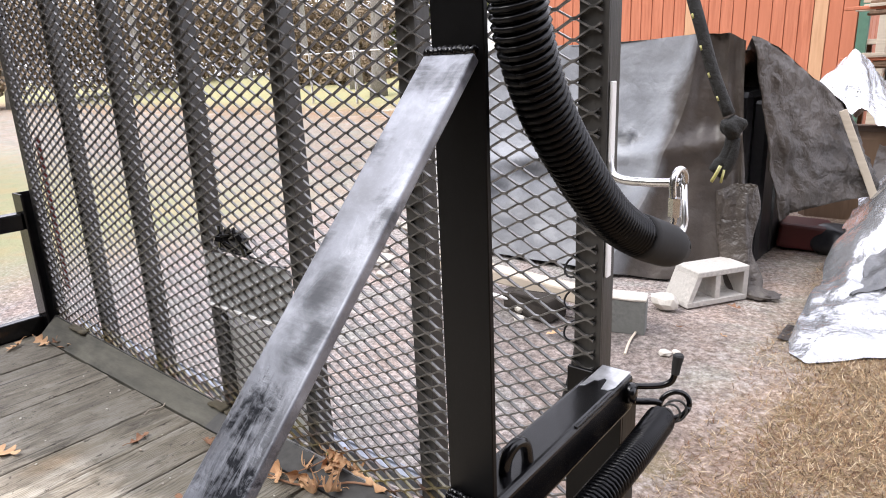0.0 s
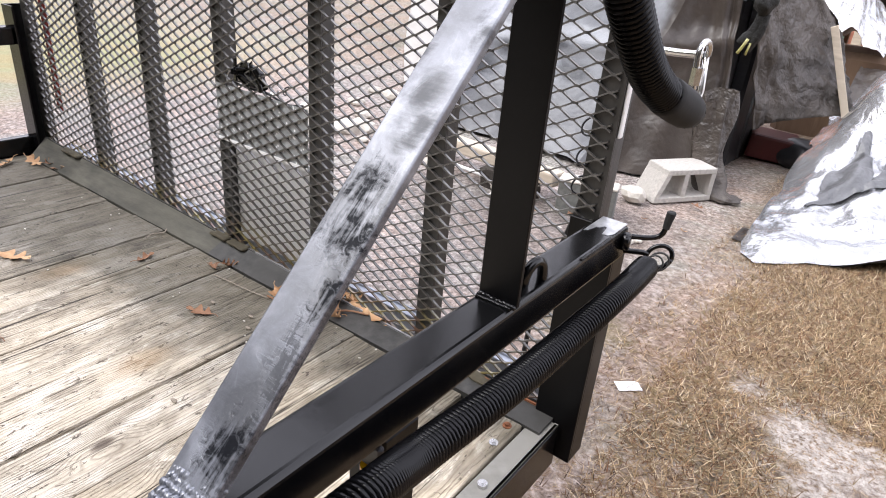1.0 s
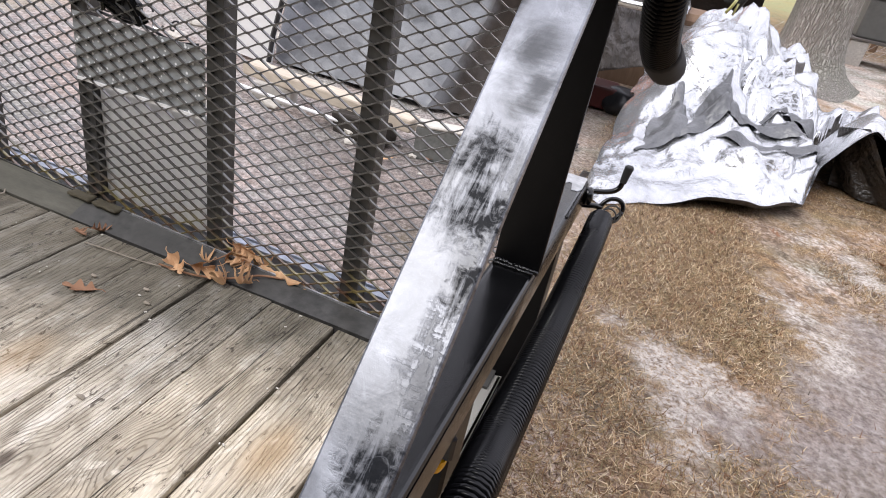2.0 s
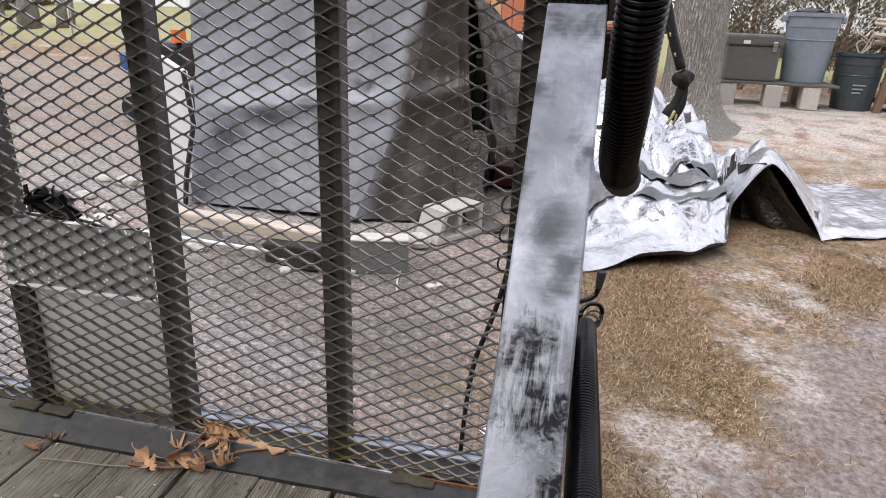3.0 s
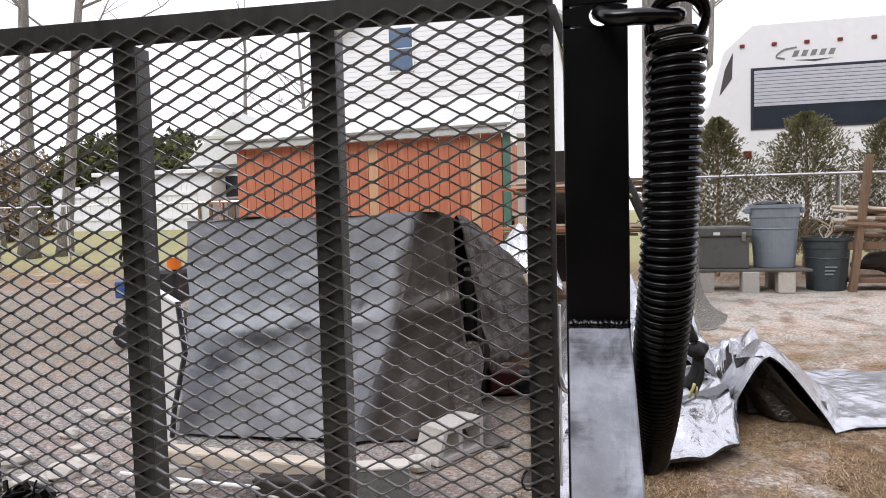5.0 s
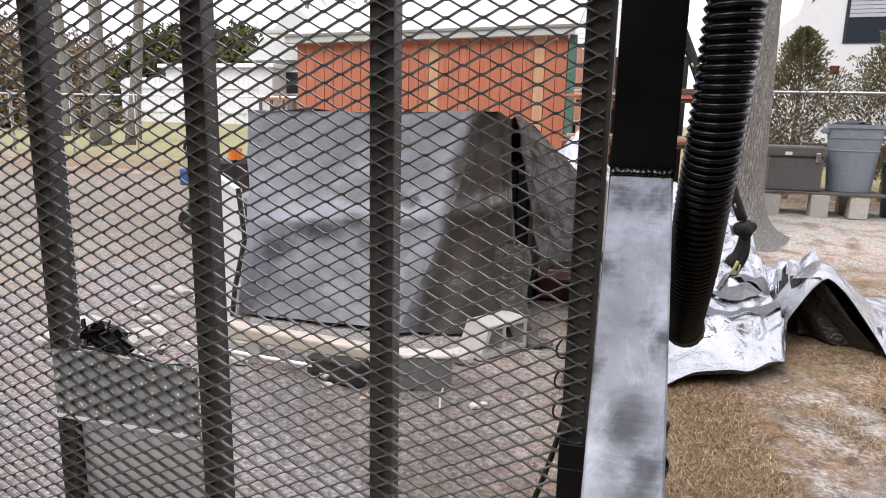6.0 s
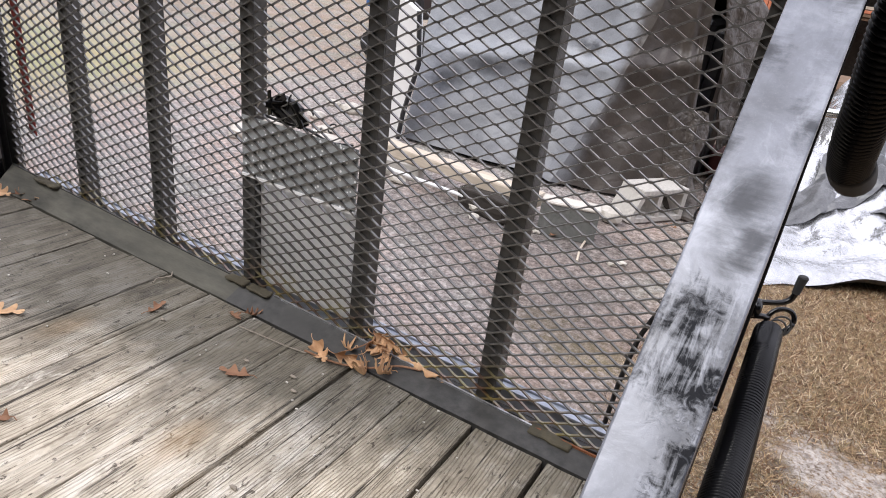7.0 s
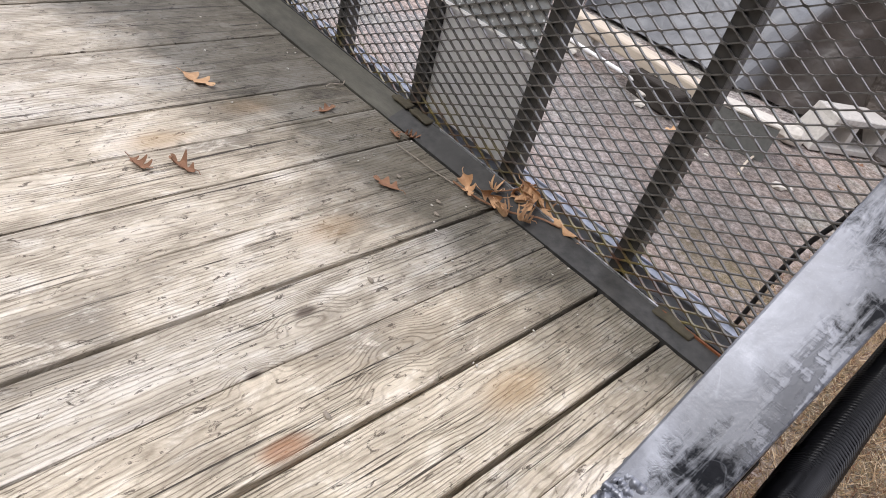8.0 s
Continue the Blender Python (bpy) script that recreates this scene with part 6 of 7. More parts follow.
# ---- yard: far ----
def limb_tree(base, height, r0, lean, seed, material, label, branches=7, name="tree", twigs=3, start=0.45):
    """A bare tree: tapered, slightly crooked trunk with limbs that fork into twigs."""
    rnd = random.Random(seed)
    t = thing(name, label, "tree", base)
    pts = []
    for k in range(14):
        u = k / 13
        pts.append(Vector((lean[0] * u + 0.08 * noise.noise(Vector((u * 3, seed, 0))), lean[1] * u, height * u)))
    rad = [r0 * (1.0 + 0.7 * max(0, 1 - k / 1.2) * 0.6) * (1 - 0.75 * k / 13) for k in range(14)]
    bm = bmesh.new()
    put_tube(bm, pts, rad, 14)
    part("trunk", bm, material, t, "", True)
    for b in range(branches):
        bm = bmesh.new()
        u = rnd.uniform(start, 0.98)
        p = lerp_path(pts, u)
        a, ln = rnd.uniform(0, 6.283), height * rnd.uniform(0.18, 0.36)
        d = Vector((math.cos(a), math.sin(a), rnd.uniform(0.4, 1.1))).normalized()
        limb = [p + d * ln * s + Vector((0, 0, 0.12 * ln * s * s)) + Vector((noise.noise(Vector((s * 3, b, seed))), noise.noise(Vector((s * 3, b, seed + 5))), 0)) * 0.1 * ln * s for s in (0, 0.25, 0.5, 0.75, 1)]
        rr = r0 * 0.35 * (1.1 - u * 0.7)
        put_tube(bm, limb, [rr * (1 - 0.8 * s) for s in (0, 0.25, 0.5, 0.75, 1)], 6)
        for _ in range(twigs):
            s = rnd.uniform(0.3, 0.95)
            q = lerp_path(limb, s)
            e = (d + Vector((rnd.uniform(-1, 1), rnd.uniform(-1, 1), rnd.uniform(-0.2, 0.8)))).normalized()
            put_tube(bm, [q, q + e * ln * 0.2, q + e * ln * 0.4 + Vector((0, 0, 0.05 * ln))], [rr * 0.3, rr * 0.18, rr * 0.06], 4)
        part("limb", bm, material, t)
    return t


# the near oak beside the bins
def build_oak():
    t = thing("oak_tree", "thick grey oak trunk with flaky bark and flared foot", "tree", (0.95, 6.62, ground_z(0.9, 6.62)))
    bm = bmesh.new()
    rings = []
    for k in range(40):
        u = k / 39
        z = -0.05 + 7.0 * u ** 1.6
        r = 0.288 + 0.24 * math.exp(-z / 0.15) - 0.010 * z
        ring = []
        for s in range(40):
            a = 2 * math.pi * s / 40
            w = 1 + 0.045 * noise.noise(Vector((math.cos(a) * 4, math.sin(a) * 4, z * 1.1))) + 0.025 * noise.noise(Vector((math.cos(a) * 14, math.sin(a) * 14, z * 4)))
            w += 0.12 * math.exp(-z / 0.12) * max(0, math.sin(a * 5 + 1))
            ring.append(bm.verts.new((r * w * math.cos(a) - 0.01 * z, r * w * math.sin(a), z)))
        rings.append(ring)
    for a, b in zip(rings, rings[1:]):
        for s in range(40):
            bm.faces.new((a[s], a[(s + 1) % 40], b[(s + 1) % 40], b[s]))
    bm.faces.new(rings[-1])
    part("trunk", bm, BARK, t, "", True)
    for k, (dx, dy, dz, h) in enumerate(((1.9, -0.6, 1.2, 4.6), (-1.6, 0.9, 1.9, 5.2), (1.2, 1.4, 2.2, 5.8))):
        part("limb", tube(spline([(0, 0, h), (dx * 0.5, dy * 0.5, h + dz * 0.4), (dx, dy, h + dz), (dx * 1.5, dy * 1.6, h + dz * 1.9)], 12), [0.16 - 0.011 * i for i in range(12)], 9), BARK, t, "", True)


build_oak()
GZ = ground_z(2, 8.2)


def trash_can(x, y, z, r_top, r_low, h, material, label, handles=True):
    t = thing("trash_can", label, "trash can", (x, y, z), "bins by the fence")
    bm = bmesh.new()
    prof = [(r_low * 0.97, 0.0), (r_low, 0.015), (r_low + (r_top - r_low) * 0.75, h * 0.78), (r_top * 0.985, h * 0.80), (r_top * 0.99, h * 0.93), (r_top * 1.05, h * 0.945), (r_top * 1.05, h), (r_top * 0.97, h), (r_top * 0.93, h * 0.9), (r_low * 0.9, 0.03)]
    rings = [[bm.verts.new((r * math.cos(a), r * math.sin(a), zz)) for a in [2 * math.pi * s / 36 for s in range(36)]] for r, zz in prof]
    for a, b in zip(rings, rings[1:]):
        for s in range(36):
            bm.faces.new((a[s], a[(s + 1) % 36], b[(s + 1) % 36], b[s]))
    bm.faces.new(rings[0])
    bm.faces.new(rings[-1])
    part("body", bm, material, t, "", False)
    part("ridge", tube(ring_pts((0, 0, h * 0.62), (1, 0, 0), (0, 1, 0), r_low + (r_top - r_low) * 0.62, 36), 0.008, 6), material, t)
    if handles:
        for s in (-1, 1):
            part("handle", box((s * r_top * 1.07 - 0.035, -0.06, h * 0.86), (s * r_top * 1.07 + 0.035, 0.06, h * 0.955), 0.012), material, t)
    return t


board_z = GZ + 0.265
can = trash_can(2.45, 8.35, board_z + 0.03, 0.30, 0.245, 0.82, GREY_PLASTIC, "light grey plastic trash can standing on boards")
part("rubbish", rough_stone((-0.05, 0, 0.83), (0.2, 0.2, 0.04), 5, 2), BLACK_PLASTIC, can, "black rubbish at the brim")
green = trash_can(3.07, 8.35, GZ - 0.01, 0.275, 0.225, 0.69, DARK_PLASTIC, "dark green plastic trash can with weeds in it", False)
for k in range(3):
    part("smudge", box((-0.10, -0.262, 0.22 + 0.045 * k), (0.0 + 0.02 * k, -0.259, 0.238 + 0.045 * k), 0.0), GREY_PLASTIC, green, "pale worn print")
for k in range(6):
    rnd = random.Random(k + 90)
    part("weed", tube(spline([(rnd.uniform(-0.15, 0.1), rnd.uniform(-0.1, 0.1), 0.6), (rnd.uniform(-0.2, 0.2), 0, 0.78), (rnd.uniform(-0.25, 0.3), 0, 0.84 + rnd.uniform(0, 0.12))], 8), 0.008, 5), TIMBER, green)
chest = thing("tool_chest", "faded charcoal plastic storage chest with a latched lid", "storage box", (1.78, 8.3, board_z + 0.03))
part("body", box((-0.30, -0.26, 0), (0.30, 0.26, 0.42), 0.02, None, 2), BOX_PLASTIC, chest)
part("lid", box((-0.325, -0.285, 0.42), (0.325, 0.285, 0.55), 0.025, None, 2), BOX_PLASTIC, chest, "darker moulded lid")
part("latch", box((0.20, -0.305, 0.36), (0.25, -0.27, 0.47), 0.006), ZINC, chest, "metal latch")
part("sticker", box((-0.14, -0.2885, 0.44), (-0.06, -0.2865, 0.48)), PAPER, chest, "small white sticker")
tagged(solo("board_shelf", box((1.3, 7.98, board_z), (2.8, 8.68, board_z + 0.03), 0.004), GREY_BOARD, "grey boards laid across concrete blocks", "boards"))
for k, (x, y) in enumerate(((1.55, 8.08), (2.08, 8.05), (2.51, 8.08), (1.55, 8.55), (2.51, 8.55))):
    solo("concrete_block", box((x - 0.10, y - 0.09, GZ - 0.01), (x + 0.10, y + 0.10, board_z), 0.01), CONCRETE if k != 2 else STONE, "pale concrete block holding up the boards", "concrete block", "blocks under the boards")
rack = thing("firewood_rack", "brown wooden rack with split firewood and sticks", "firewood rack", (3.45, 8.2, GZ))
part("post", box((-0.045, -0.045, -0.02), (0.035, 0.035, 1.70), 0.006, pose(-0.16, -0.1, 0, 0, 6, 0)), OLD_WOOD, rack)
part("post", box((-0.045, -0.045, -0.02), (0.045, 0.045, 1.6), 0.006, pose(1.5, 0.1, 0, 0, -2, 0)), OLD_WOOD, rack)
part("rail", box((-0.2, -0.05, 0.52), (1.6, -0.01, 0.62), 0.005), OLD_WOOD, rack)
part("rail", box((-0.15, -0.03, 0.10), (1.6, 0.5, 0.16), 0.005), OLD_WOOD, rack)
rnd = random.Random(14)
for k in range(16):
    z = 0.66 + 0.045 * (k % 8)
    x0 = -0.25 + rnd.uniform(-0.12, 0.25)
    part("log", tube([(x0, rnd.uniform(-0.15, 0.3), z + rnd.uniform(0.0, 0.14)), (x0 + 1.2, rnd.uniform(-0.15, 0.3), z)], rnd.uniform(0.02, 0.045), 7), TIMBER if k % 2 else OLD_WOOD, rack)
part("dark_log", rough_stone((0.7, 0.25, 0.33), (0.75, 0.2, 0.17), 4, 3), DARK_WOOD, rack)

# chain-link fence with a top rail
fence = thing("chain_link_fence", "galvanised chain-link fence with a thin top rail", "fence", (2.5, 9.3, GZ))
fence_top = 1.55
part("top_rail", tube([(-1.9, 0, fence_top), (2.0, 0, fence_top - 0.02), (9.5, 0, fence_top - 0.05)], 0.021, 8), ZINC, fence)
for x in (-1.6, 1.05, 3.6, 6.2):
    part("fence_post", tube([(x, 0.03, -0.3), (x, 0.03, fence_top)], 0.03, 8), ZINC, fence)
bm = bmesh.new()
for k in range(-40, 90):
    for s in (-1, 1):
        a = Vector((k * 0.1, 0, 0.0))
        b = Vector((k * 0.1 + s * fence_top, 0, fence_top))
        if -1.9 < a.x < 9 and -1.9 < b.x < 9:
            put_tube(bm, [a, b], 0.0016, 3, False)
tagged(part("wire_mesh", bm, ZINC, fence), kind="stuff")


def evergreen(x, y, h, r, seed, label, lift=0.0):
    """A young loose evergreen: stem, fanned branches, many small sprays."""
    rnd = random.Random(seed)
    z0 = ground_z(x, y)
    t = thing("evergreen_shrub", label, "shrub", (x, y, z0), "evergreens behind the fence")
    part("trunk", tube([(0, 0, -0.03), (0.03, 0, h * 0.5), (0, 0, h * 0.97)], [0.05, 0.03, 0.006], 7), OLD_WOOD, t)
    verts, faces, vb, fb = [], [], [], []
    for k in range(int(9000 * h)):
        u = rnd.random() ** 0.9
        z = 0.10 * h + u * 0.90 * h
        prof = r * (1.15 - u) ** 0.55 * (1.0 + 0.45 * noise.noise(Vector((u * 5, seed, 0)))) * min(1.0, 0.45 + 1.6 * u) * (1 - u ** 6) + 0.05
        a = rnd.uniform(0, 6.283)
        clump = 0.62 + 1.15 * noise.noise(Vector((math.cos(a) * 2.9, math.sin(a) * 2.9, z * 3.0 + seed))) + 0.25 * noise.noise(Vector((math.cos(a) * 9, math.sin(a) * 9, z * 9)))
        if clump < 0.40:
            continue
        rr = prof * clump * rnd.uniform(0.1, 1.0) ** 0.5
        c = Vector((rr * math.cos(a), rr * math.sin(a), z + 0.35 * rr))
        d = Vector((math.cos(a), math.sin(a), rnd.uniform(0.3, 2.2))).normalized()
        s = d.cross(Vector((rnd.uniform(-1, 1), rnd.uniform(-1, 1), rnd.uniform(-1, 1)))).normalized()
        ln = rnd.uniform(0.022, 0.07)
        vs, fs = (vb, fb) if rnd.random() < 0.55 * (1 - u) + 0.06 else (verts, faces)
        i = len(vs)
        vs += [c, c + d * ln * 0.5 + s * ln * 0.2, c + d * ln, c + d * ln * 0.5 - s * ln * 0.2]
        fs.append((i, i + 1, i + 2, i + 3))
    for nm, vs, fs, m in (("crown", verts, faces, SPRAY), ("inner_crown", vb, fb, FOLIAGE_BROWN)):
        me = bpy.data.meshes.new(nm)
        me.from_pydata([tuple(v) for v in vs], [], fs)
        me.materials.append(m)
        ob = new(nm, me)
        ob.parent = t
    return t


evergreen(2.05, 10.0, 2.45, 0.80, 1, "loose green and brown evergreen by the fence")
evergreen(3.38, 10.2, 2.48, 1.0, 2, "loose green and brown evergreen by the fence")
evergreen(4.5, 10.1, 2.3, 0.8, 3, "loose green and brown evergreen by the fence")
evergreen(1.35, 10.4, 2.1, 0.5, 4, "loose green and brown evergreen by the fence")
evergreen(5.1, 10.5, 2.3, 0.6, 5, "loose green and brown evergreen by the fence")
solo("reflector", box((2.42, 9.9, 1.60), (2.54, 9.93, 1.72), 0.01), RED_PLASTIC, "small red reflector among the evergreen branches", "reflector")

# travel trailer beyond the fence
rvx, rvy = 2.6, 14.0
rz = ground_z(4, 14.0)
rw = rz - 0.17
rv = thing("travel_trailer", "large white travel trailer with a wide dark-framed window", "travel trailer", (rvx, rvy, rz))
body = bmesh.new()
put_prism(body, [(0.3, 0.5), (9.0, 0.5), (9.0, 4.6), (0.9, 4.6), (0.35, 4.1), (0.05, 3.0)], 0.0, 2.5)
part("body", body, WHITE, rv)
win = part("window", box((0.87, -0.02, 2.31 - rw), (5.5, 0.002, 3.59 - rw), 0.0), NAVY, rv, "wide window in a dark frame")
part("pane", box((0.92, -0.028, 2.35 - rw), (5.45, -0.021, 3.55 - rw)), GLASS_DARK, win)
for k in range(10):
    z = 2.79 - rw + 0.075 * k
    part("blind_slat", box((0.93, -0.036, z), (5.44, -0.0285, z + 0.066), 0.002), BLIND, win)
for k in range(5):
    part("marker_light", box((0.65 + 0.62 * k, -0.03, 4.03 - rw), (0.75 + 0.62 * k, 0.001, 4.10 - rw), 0.01), RED_PLASTIC, rv, "small red marker lamp")
sw = bmesh.new()
put_prism(sw, [(0.25, 3.05 - rw), (0.50, 3.40 - rw), (0.52, 3.95 - rw), (0.36, 3.6 - rw)], -0.006, -0.001)
part("stripe", sw, CHARCOAL, rv, "dark swoosh graphic")
# the maker's mark as plain slanted strokes under an arc
mk = bmesh.new()
put_tube(mk, spline([(1.75, -0.004, 3.97 - rw), (1.5, -0.004, 3.93 - rw), (1.36, -0.004, 3.80 - rw), (1.52, -0.004, 3.75 - rw)], 14), 0.018, 5)
part("mark_arc", mk, GREY_GRAPHIC, rv, "grey arc graphic")
for k in range(5):
    bm = bmesh.new()
    x = 1.66 + 0.17 * k
    put_prism(bm, [(x, 3.78 - rw), (x + 0.10, 3.78 - rw), (x + 0.15, 3.90 - rw), (x + 0.05, 3.90 - rw)], -0.006, -0.001)
    part("mark", bm, GREY_GRAPHIC, rv)
bm = bmesh.new()
put_prism(bm, [(1.7, 3.71 - rw), (2.1, 3.66 - rw), (2.45, 3.71 - rw), (2.1, 3.70 - rw)], -0.006, -0.001)
part("mark_line", bm, CHARCOAL, rv)
for x in (2.5, 6.5):
    part("wheel", tube([(x, 0.1, 0.34), (x, 0.35, 0.34)], 0.35, 20), RUBBER, rv)
part("skirt", box((0.6, 0.3, 0.0), (8.8, 0.5, 0.52)), CHARCOAL, rv)

# cedar shed with a pale roof
SX0, SX1, SY = -5.35, -1.13, 8.5
sz = ground_z(-3, 8.5)
shed = thing("shed", "red-stained cedar shed with a pale shingle roof", "shed", (SX0, SY, sz))
eave_l, eave_r = 1.98 - sz, 2.04 - sz
part("wall", box((0.0, 0.03, 0.0), (SX1 - SX0, 2.6, eave_l - 0.02)), CEDAR, shed)
n_board = 27
bw = (SX1 - SX0) / n_board
rnd = random.Random(4)
for k in range(n_board):
    zt = eave_l + (eave_r - eave_l) * (k + 0.5) / n_board
    part("board", box((k * bw + 0.004, 0.0 - rnd.uniform(0, 0.012), -0.02), ((k + 1) * bw - 0.004, 0.03, zt - 0.02), 0.003), CEDAR_PALE if k in (14, 24) else CEDAR, shed)
roof = bmesh.new()
m = Matrix.Rotation(-math.atan2(eave_r - eave_l, SX1 - SX0), 4, "Y")
put_box(roof, (-0.12, -0.12, eave_l - 0.03), (SX1 - SX0 + 0.12, -0.04, eave_l + 0.10), 0.006, m)
put_box(roof, (-0.15, 0.0, 0.0), (SX1 - SX0 + 0.15, 1.7, 0.04), 0.004, Matrix.Translation((0, -0.14, eave_l + 0.07)) @ m @ Matrix.Rotation(radians(24), 4, "X"))
part("roof", roof, ROOF_PALE, shed, "pale shingle roof with a light fascia")
part("corner_trim", box((SX1 - SX0 + 0.01, -0.025, 0.0), (SX1 - SX0 + 0.12, 0.06, eave_r - 0.02), 0.004), GREEN_TRIM, shed, "green painted corner board")
part("corner_post", box((SX1 - SX0 + 0.22, -0.05, 0.0), (SX1 - SX0 + 0.32, 0.05, eave_r - 0.05), 0.006), TIMBER, shed, "pale wooden corner post")
for k in range(7):
    part("side_board", box((SX1 - SX0 + 0.02, 0.1 + 0.3 * k, 0.0), (SX1 - SX0 + 0.05, 0.38 + 0.3 * k, eave_r - 0.05), 0.003), CEDAR, shed)
clut = thing("blue_tub", "blue plastic tub on shelves beside the shed", "tub", (-0.72, 8.75, sz))
part("tub", box((-0.14, -0.14, 1.10), (0.14, 0.14, 1.30), 0.03, None, 2), BLUE_PLASTIC, clut)
part("shelf", box((-0.35, -0.25, 1.04), (0.6, 0.3, 1.10), 0.004), TIMBER, clut)
part("shelf", box((-0.35, -0.25, 0.50), (0.6, 0.3, 0.56), 0.004), TIMBER, clut)
for x in (-0.33, 0.55):
    for y in (-0.22, 0.24):
        part("leg", box((x - 0.03, y - 0.03, 0.0), (x + 0.03, y + 0.03, 1.04), 0.004), OLD_WOOD, clut)
part("bundle", rough_stone((0.1, 0, 0.70), (0.3, 0.2, 0.15), 8, 2), ZINC, clut)
lum = thing("lumber_stack", "stack of brown boards and pipes near the shed", "lumber", (0.1, 6.1, ground_z(0, 6.1)))
rnd = random.Random(19)
for k in range(12):
    z = 0.04 + 0.05 * (k // 3)
    part("board", box((-0.7, -0.07, 0), (0.8, 0.07, 0.04), 0.004, pose(rnd.uniform(-0.05, 0.05), -0.2 + 0.17 * (k % 3), z, 0, 0, rnd.uniform(-4, 4))), (OLD_WOOD, TIMBER, CEDAR)[k % 3], lum)

# white house with a gable, far behind the shed
hz = ground_z(-6, 20)
house = thing("house", "white two-storey house with a blue-paned upper window", "house", (-8.0, 20.0, hz))
wall = bmesh.new()
put_prism(wall, [(0.0, 0.0), (7.2, 0.0), (7.2, 6.3), (3.6, 8.6), (0.0, 6.3)], 0.0, 8.0)
part("wall", wall, WHITE, house)
for k in range(38):
    part("clapboard", box((0.0, -0.02 - 0.001 * (k % 2), 0.1 + 0.165 * k), (7.2, -0.001, 0.255 + 0.165 * k), 0.004), WHITE, house)
for s in (-1, 1):
    r = bmesh.new()
    put_box(r, (-0.35, -0.4, 0), (4.6, 8.4, 0.12), 0.01, Matrix.Translation((3.6 + s * 3.6, 0, 6.35)) @ Matrix.Rotation(s * math.atan2(2.3, 3.6), 4, "Y") @ Matrix.Diagonal((-s, 1, 1, 1)))
    part("roof", r, ROOF_PALE, house)
wz = 6.20 - hz
wd = part("window", box((1.72, -0.06, wz - 0.62), (2.62, 0.0, wz + 0.85), 0.01), WHITE, house, "white window frame")
part("pane", box((1.78, -0.07, wz - 0.56), (2.56, -0.055, wz + 0.12)), GLASS_BLUE, wd)
part("pane", box((1.78, -0.07, wz + 0.16), (2.56, -0.055, wz + 0.79)), GLASS_BLUE, wd)
part("porch_roof", box((-4.4, -1.5, 3.0), (0.3, 0.2, 3.14), 0.02, Matrix.Translation((0, 0, 0)) @ Matrix.Rotation(radians(6), 4, "X")), ROOF_PALE, house)
house2 = thing("grey_house", "small grey house with a red wooden porch", "house", (-14.3, 21.0, ground_z(-13, 21)))
part("wall", box((0.0, 0.0, 0.0), (3.4, 3.0, 2.2)), GREY_SIDING, house2)
gb = bmesh.new()
put_prism(gb, [(-0.3, 2.2), (3.7, 2.2), (1.9, 4.1)], -0.3, 3.3)
part("roof", gb, ROOF_PALE, house2)
part("window", box((1.1, -0.04, 0.95), (2.0, 0.0, 1.85), 0.01), WHITE, house2)
part("pane", box((1.18, -0.05, 1.02), (1.92, -0.041, 1.78)), GLASS_DARK, house2)
for k in range(9):
    part("baluster", box((-0.6 + 0.45 * k, -1.05, -0.1), (-0.5 + 0.45 * k, -0.95, 0.75)), OLD_WOOD, house2)
part("porch_rail", box((-0.7, -1.06, 0.75), (3.3, -0.94, 0.85)), CEDAR, house2, "red porch rail")
part("porch_floor", box((-0.7, -1.0, -0.3), (3.3, 0.0, 0.06)), CEDAR, house2)
# white board fence and shed far to one side
wf = thing("white_fence", "white board fence along the far lawn", "fence", (-18.3, 18.5, ground_z(-16, 18.5)))
for k in range(30):
    part("board", box((0.19 * k, 0.0, 0.0), (0.19 * k + 0.18, 0.03, 1.55 + 0.02 * (k % 3)), 0.004), WHITE, wf)
part("rail", box((0.0, -0.04, 0.4), (5.7, 0.0, 0.5)), WHITE, wf)
part("rail", box((0.0, -0.04, 1.2), (5.7, 0.0, 1.3)), WHITE, wf)
ws = thing("white_shed", "low white shed beyond the lawn", "shed", (-17.6, 20.0, ground_z(-16, 20)))
part("wall", box((0, 0, 0), (4.6, 2.5, 1.9), 0.02), WHITE, ws)
part("roof", box((-0.2, -0.2, 1.9), (4.8, 2.7, 2.05), 0.02), WHITE, ws)
lf = thing("wire_fence", "grey wire fence posts at the lawn's edge", "fence", (-13.0, 11.5, ground_z(-13, 11.5)))
for k in range(7):
    part("fence_post", tube([(-4 + 1.9 * k, 0, -0.1), (-4 + 1.9 * k, 0, 1.45)], 0.035, 7), ZINC, lf)
part("top_rail", tube([(-4.2, 0, 1.42), (7.6, 0, 1.40)], 0.02, 6), ZINC, lf)


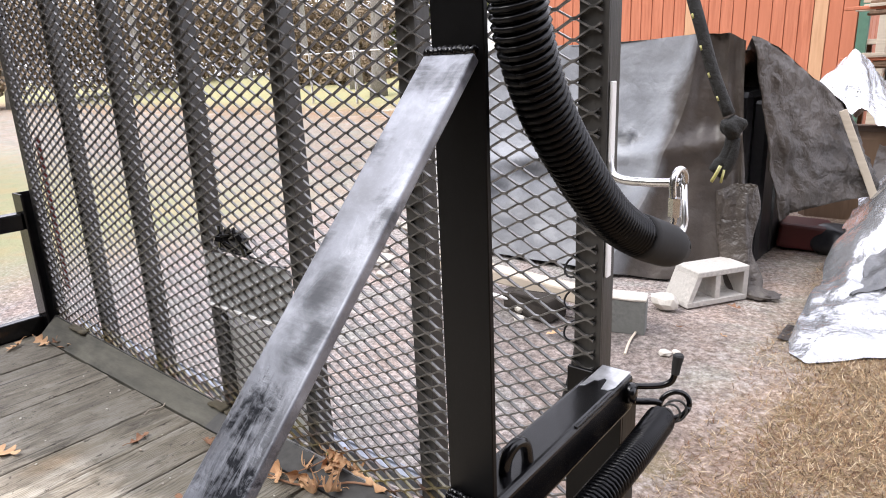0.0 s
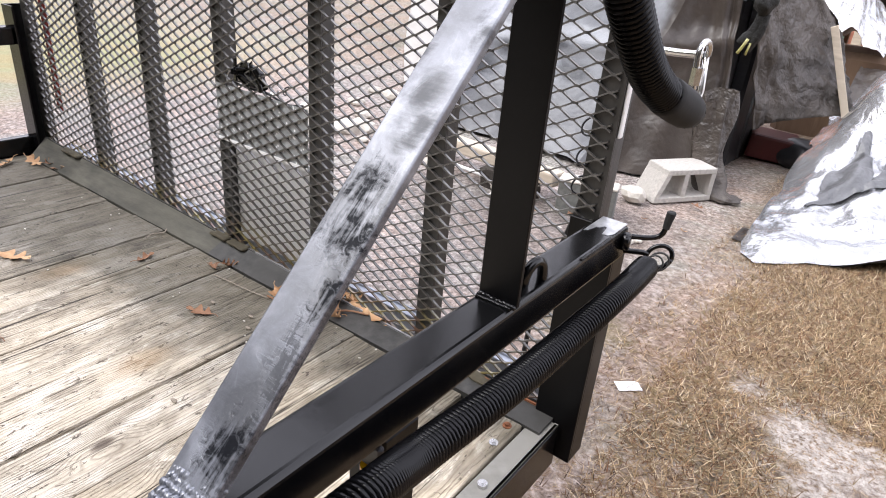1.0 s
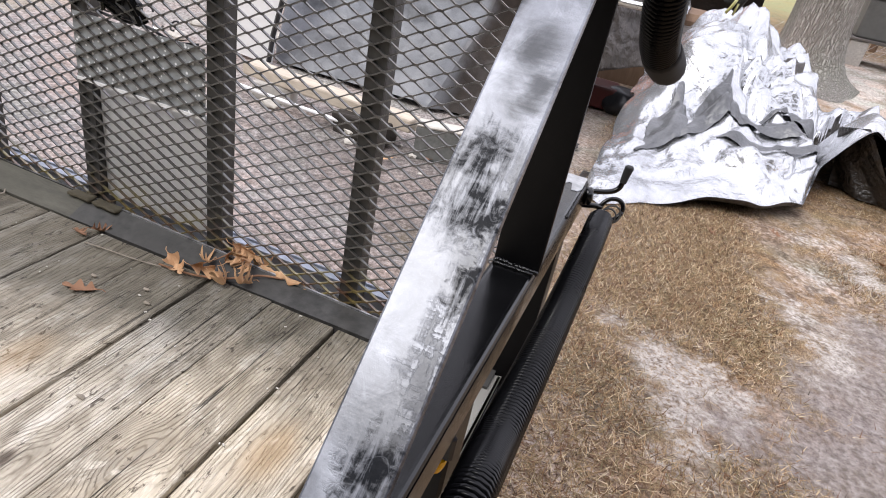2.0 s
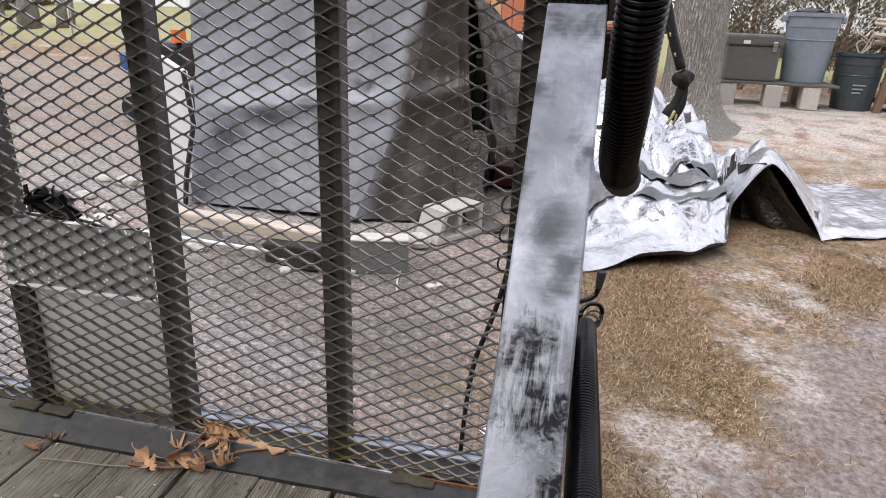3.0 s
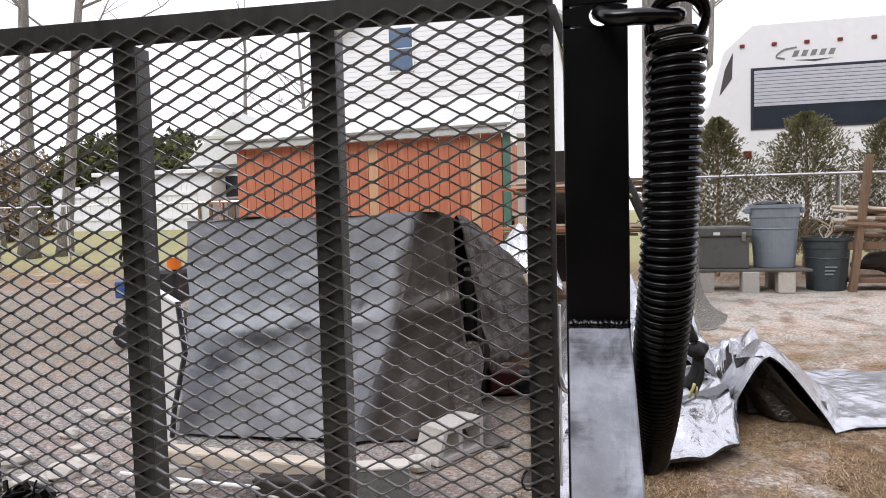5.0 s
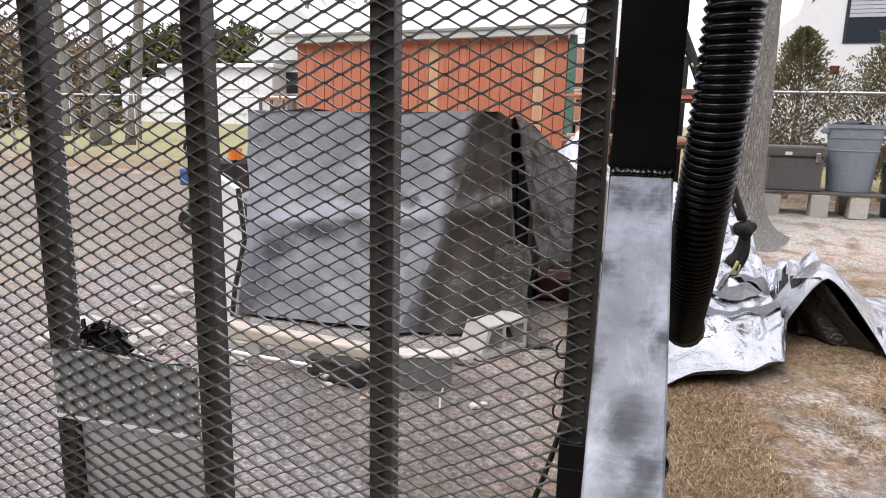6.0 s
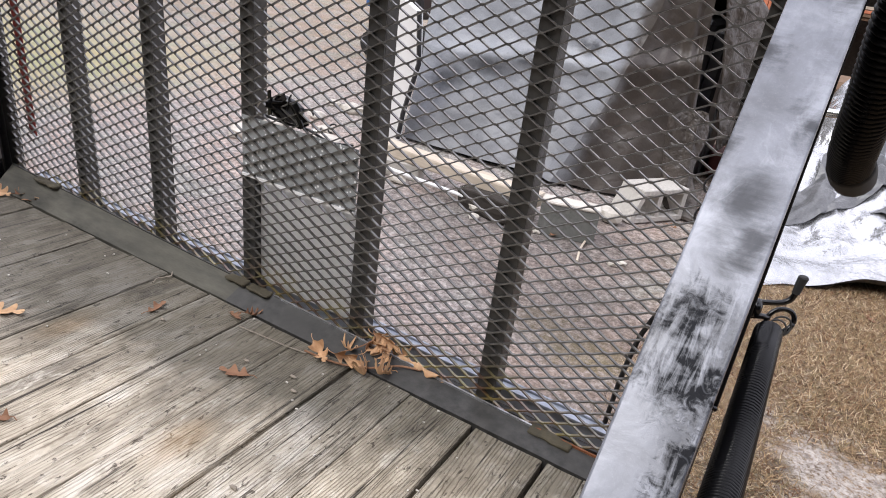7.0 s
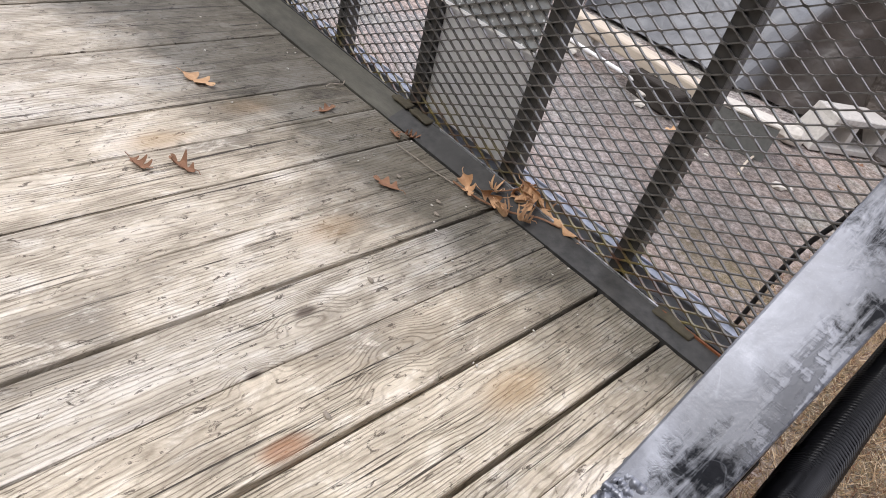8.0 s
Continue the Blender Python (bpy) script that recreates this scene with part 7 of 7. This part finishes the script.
def hedge(x, y, w, d, h, seed, label, material, count):
    rnd = random.Random(seed)
    verts, faces = [], []
    for k in range(count):
        a, b = rnd.uniform(-1, 1), rnd.uniform(-1, 1)
        top = h * (1 - 0.35 * abs(a) ** 3) * (0.8 + 0.35 * noise.noise(Vector((a * 4, b * 2, seed))))
        c = Vector((x + a * w, y + b * d, ground_z(x, y) + top * rnd.random() ** 0.6))
        for _ in range(2):
            e = Vector((rnd.uniform(-1, 1), rnd.uniform(-1, 1), rnd.uniform(-1, 1))).normalized() * 0.22
            f = Vector((rnd.uniform(-1, 1), rnd.uniform(-1, 1), rnd.uniform(-1, 1))).normalized() * 0.16
            i = len(verts)
            verts += [tuple(c - e), tuple(c + f), tuple(c + e)]
            faces.append((i, i + 1, i + 2))
    me = bpy.data.meshes.new("hedge")
    me.from_pydata(verts, [], faces)
    me.materials.append(material)
    tagged(new("hedge", me), label, "hedge", kind="stuff")


hedge(-18.6, 23.5, 4.0, 1.2, 4.3, 1, "tall dark evergreen hedge behind the white fence", FOLIAGE, 9000)
hedge(-33.0, 16.0, 2.5, 17.0, 6.0, 2, "brown winter brush along the yard's edge", FOLIAGE_BROWN, 26000)
hedge(-20.0, 16.5, 2.5, 1.2, 1.1, 3, "low brown brush by the far lawn", FOLIAGE_BROWN, 4000)
limb_tree((-13.9, 13.0, ground_z(-14, 13)), 11.0, 0.20, (0.5, 0), 3, BARK, "tall bare grey tree at the lawn's edge", 8)
limb_tree((-13.2, 13.4, ground_z(-13, 13.4)), 11.0, 0.16, (1.2, 0.3), 4, BARK, "slim leaning bare grey tree", 8)
limb_tree((-16.6, 14.6, ground_z(-16, 14.6)), 10.0, 0.18, (-0.3, 0), 5, BARK, "bare grey tree at the lawn's edge", 8)
limb_tree((-15.6, 27.0, ground_z(-15, 27)), 9.5, 0.16, (0.3, 0), 6, BARK, "thin bare tree with fine twigs far off", 14, "tree", 6, 0.25)
limb_tree((-13.2, 29.0, ground_z(-13, 29)), 10.5, 0.16, (-0.4, 0), 7, BARK, "thin bare tree with fine twigs far off", 14, "tree", 6, 0.25)
limb_tree((3.4, 19.0, ground_z(3, 19)), 8.5, 0.14, (0.3, 0), 8, BARK, "thin bare tree with fine twigs far off", 14, "tree", 6, 0.25)
for k, (x, y, h) in enumerate(((-31.0, 8.5, 11), (-30.0, 13.5, 11), (-29.0, 18.5, 12), (-30.0, 23.0, 12), (-32.0, 4.0, 11))):
    limb_tree((x, y, ground_z(x, y)), h, 0.2, (0.2, 0), 20 + k, BARK, "bare winter tree in the brush", 8)

# garden machine behind the white panel
gm = thing("garden_machine", "black garden machine with orange and blue parts, far yard", "garden machine", (-4.3, 5.1, ground_z(-4.3, 5.1)))
part("engine", box((-0.22, -0.2, 0.45), (0.30, 0.2, 0.80), 0.05, None, 2), BLACK_PLASTIC, gm)
part("deck_plate", box((-0.36, -0.22, 0.20), (0.42, 0.22, 0.36), 0.05, None, 2), BLACK_PLASTIC, gm)
part("fuel_cap", tube([(0.28, -0.2, 0.80), (0.28, -0.2, 0.92)], 0.07, 12), ORANGE_PLASTIC, gm, "orange cap")
part("jug", box((-0.42, -0.22, 0.50), (-0.30, -0.08, 0.68), 0.02, None, 2), BLUE_PLASTIC, gm, "blue jug")
part("handle_bar", tube(spline([(-0.25, 0, 0.6), (-0.5, 0, 0.85), (-0.42, 0, 1.0), (-0.2, 0, 0.98)], 14), 0.018, 7), BLACK_PLASTIC, gm, "", True)
for x in (-0.30, 0.34):
    for y in (-0.26, 0.22):
        part("wheel", tube([(x, y, 0.125), (x, y + 0.05, 0.125)], 0.13, 16), RUBBER, gm)

# unseen woods added behind and beside the trailer to darken what the paint reflects
def unseen_woods():
    rnd = random.Random(31)
    verts, faces = [], []
    for k in range(1300):
        a = rnd.uniform(math.pi * 1.06, math.pi * 1.98)
        d = rnd.uniform(13, 18)
        c = Vector((d * math.cos(a), d * math.sin(a) + 1.0, -0.5))
        h, w = rnd.uniform(6, 12), rnd.uniform(0.5, 1.3)
        t = Vector((-math.sin(a), math.cos(a), 0)) * w
        i = len(verts)
        for u in (0, 0.25, 0.5, 0.75, 1.0):
            s = 1 - 0.75 * u ** 2
            j = Vector((rnd.uniform(-0.3, 0.3), rnd.uniform(-0.3, 0.3), 0))
            verts += [tuple(c - t * s + j + Vector((0, 0, h * u))), tuple(c + t * s + j + Vector((0, 0, h * u)))]
        for q in range(4):
            faces.append((i + 2 * q, i + 2 * q + 1, i + 2 * q + 3, i + 2 * q + 2))
    me = bpy.data.meshes.new("unseen_woods")
    me.from_pydata(verts, [], faces)
    me.materials.append(WOODS)
    tagged(new("unseen_woods", me), "unseen dark winter woods, added to darken reflections", "woods", kind="stuff")


unseen_woods()

# the yard lies a little turned against the trailer
def turned(degrees):
    pivot = Matrix.Translation((0.04, -0.85, 0))
    return pivot @ Matrix.Rotation(radians(-degrees), 4, "Z") @ pivot.inverted()


for ob in set(scene.objects) - ON_TRAILER:
    if ob.parent is None and ob.type in {"MESH", "EMPTY"}:
        ob.matrix_world = turned(0.45 if ob in NEAR_YARD else 2.15) @ ob.matrix_world
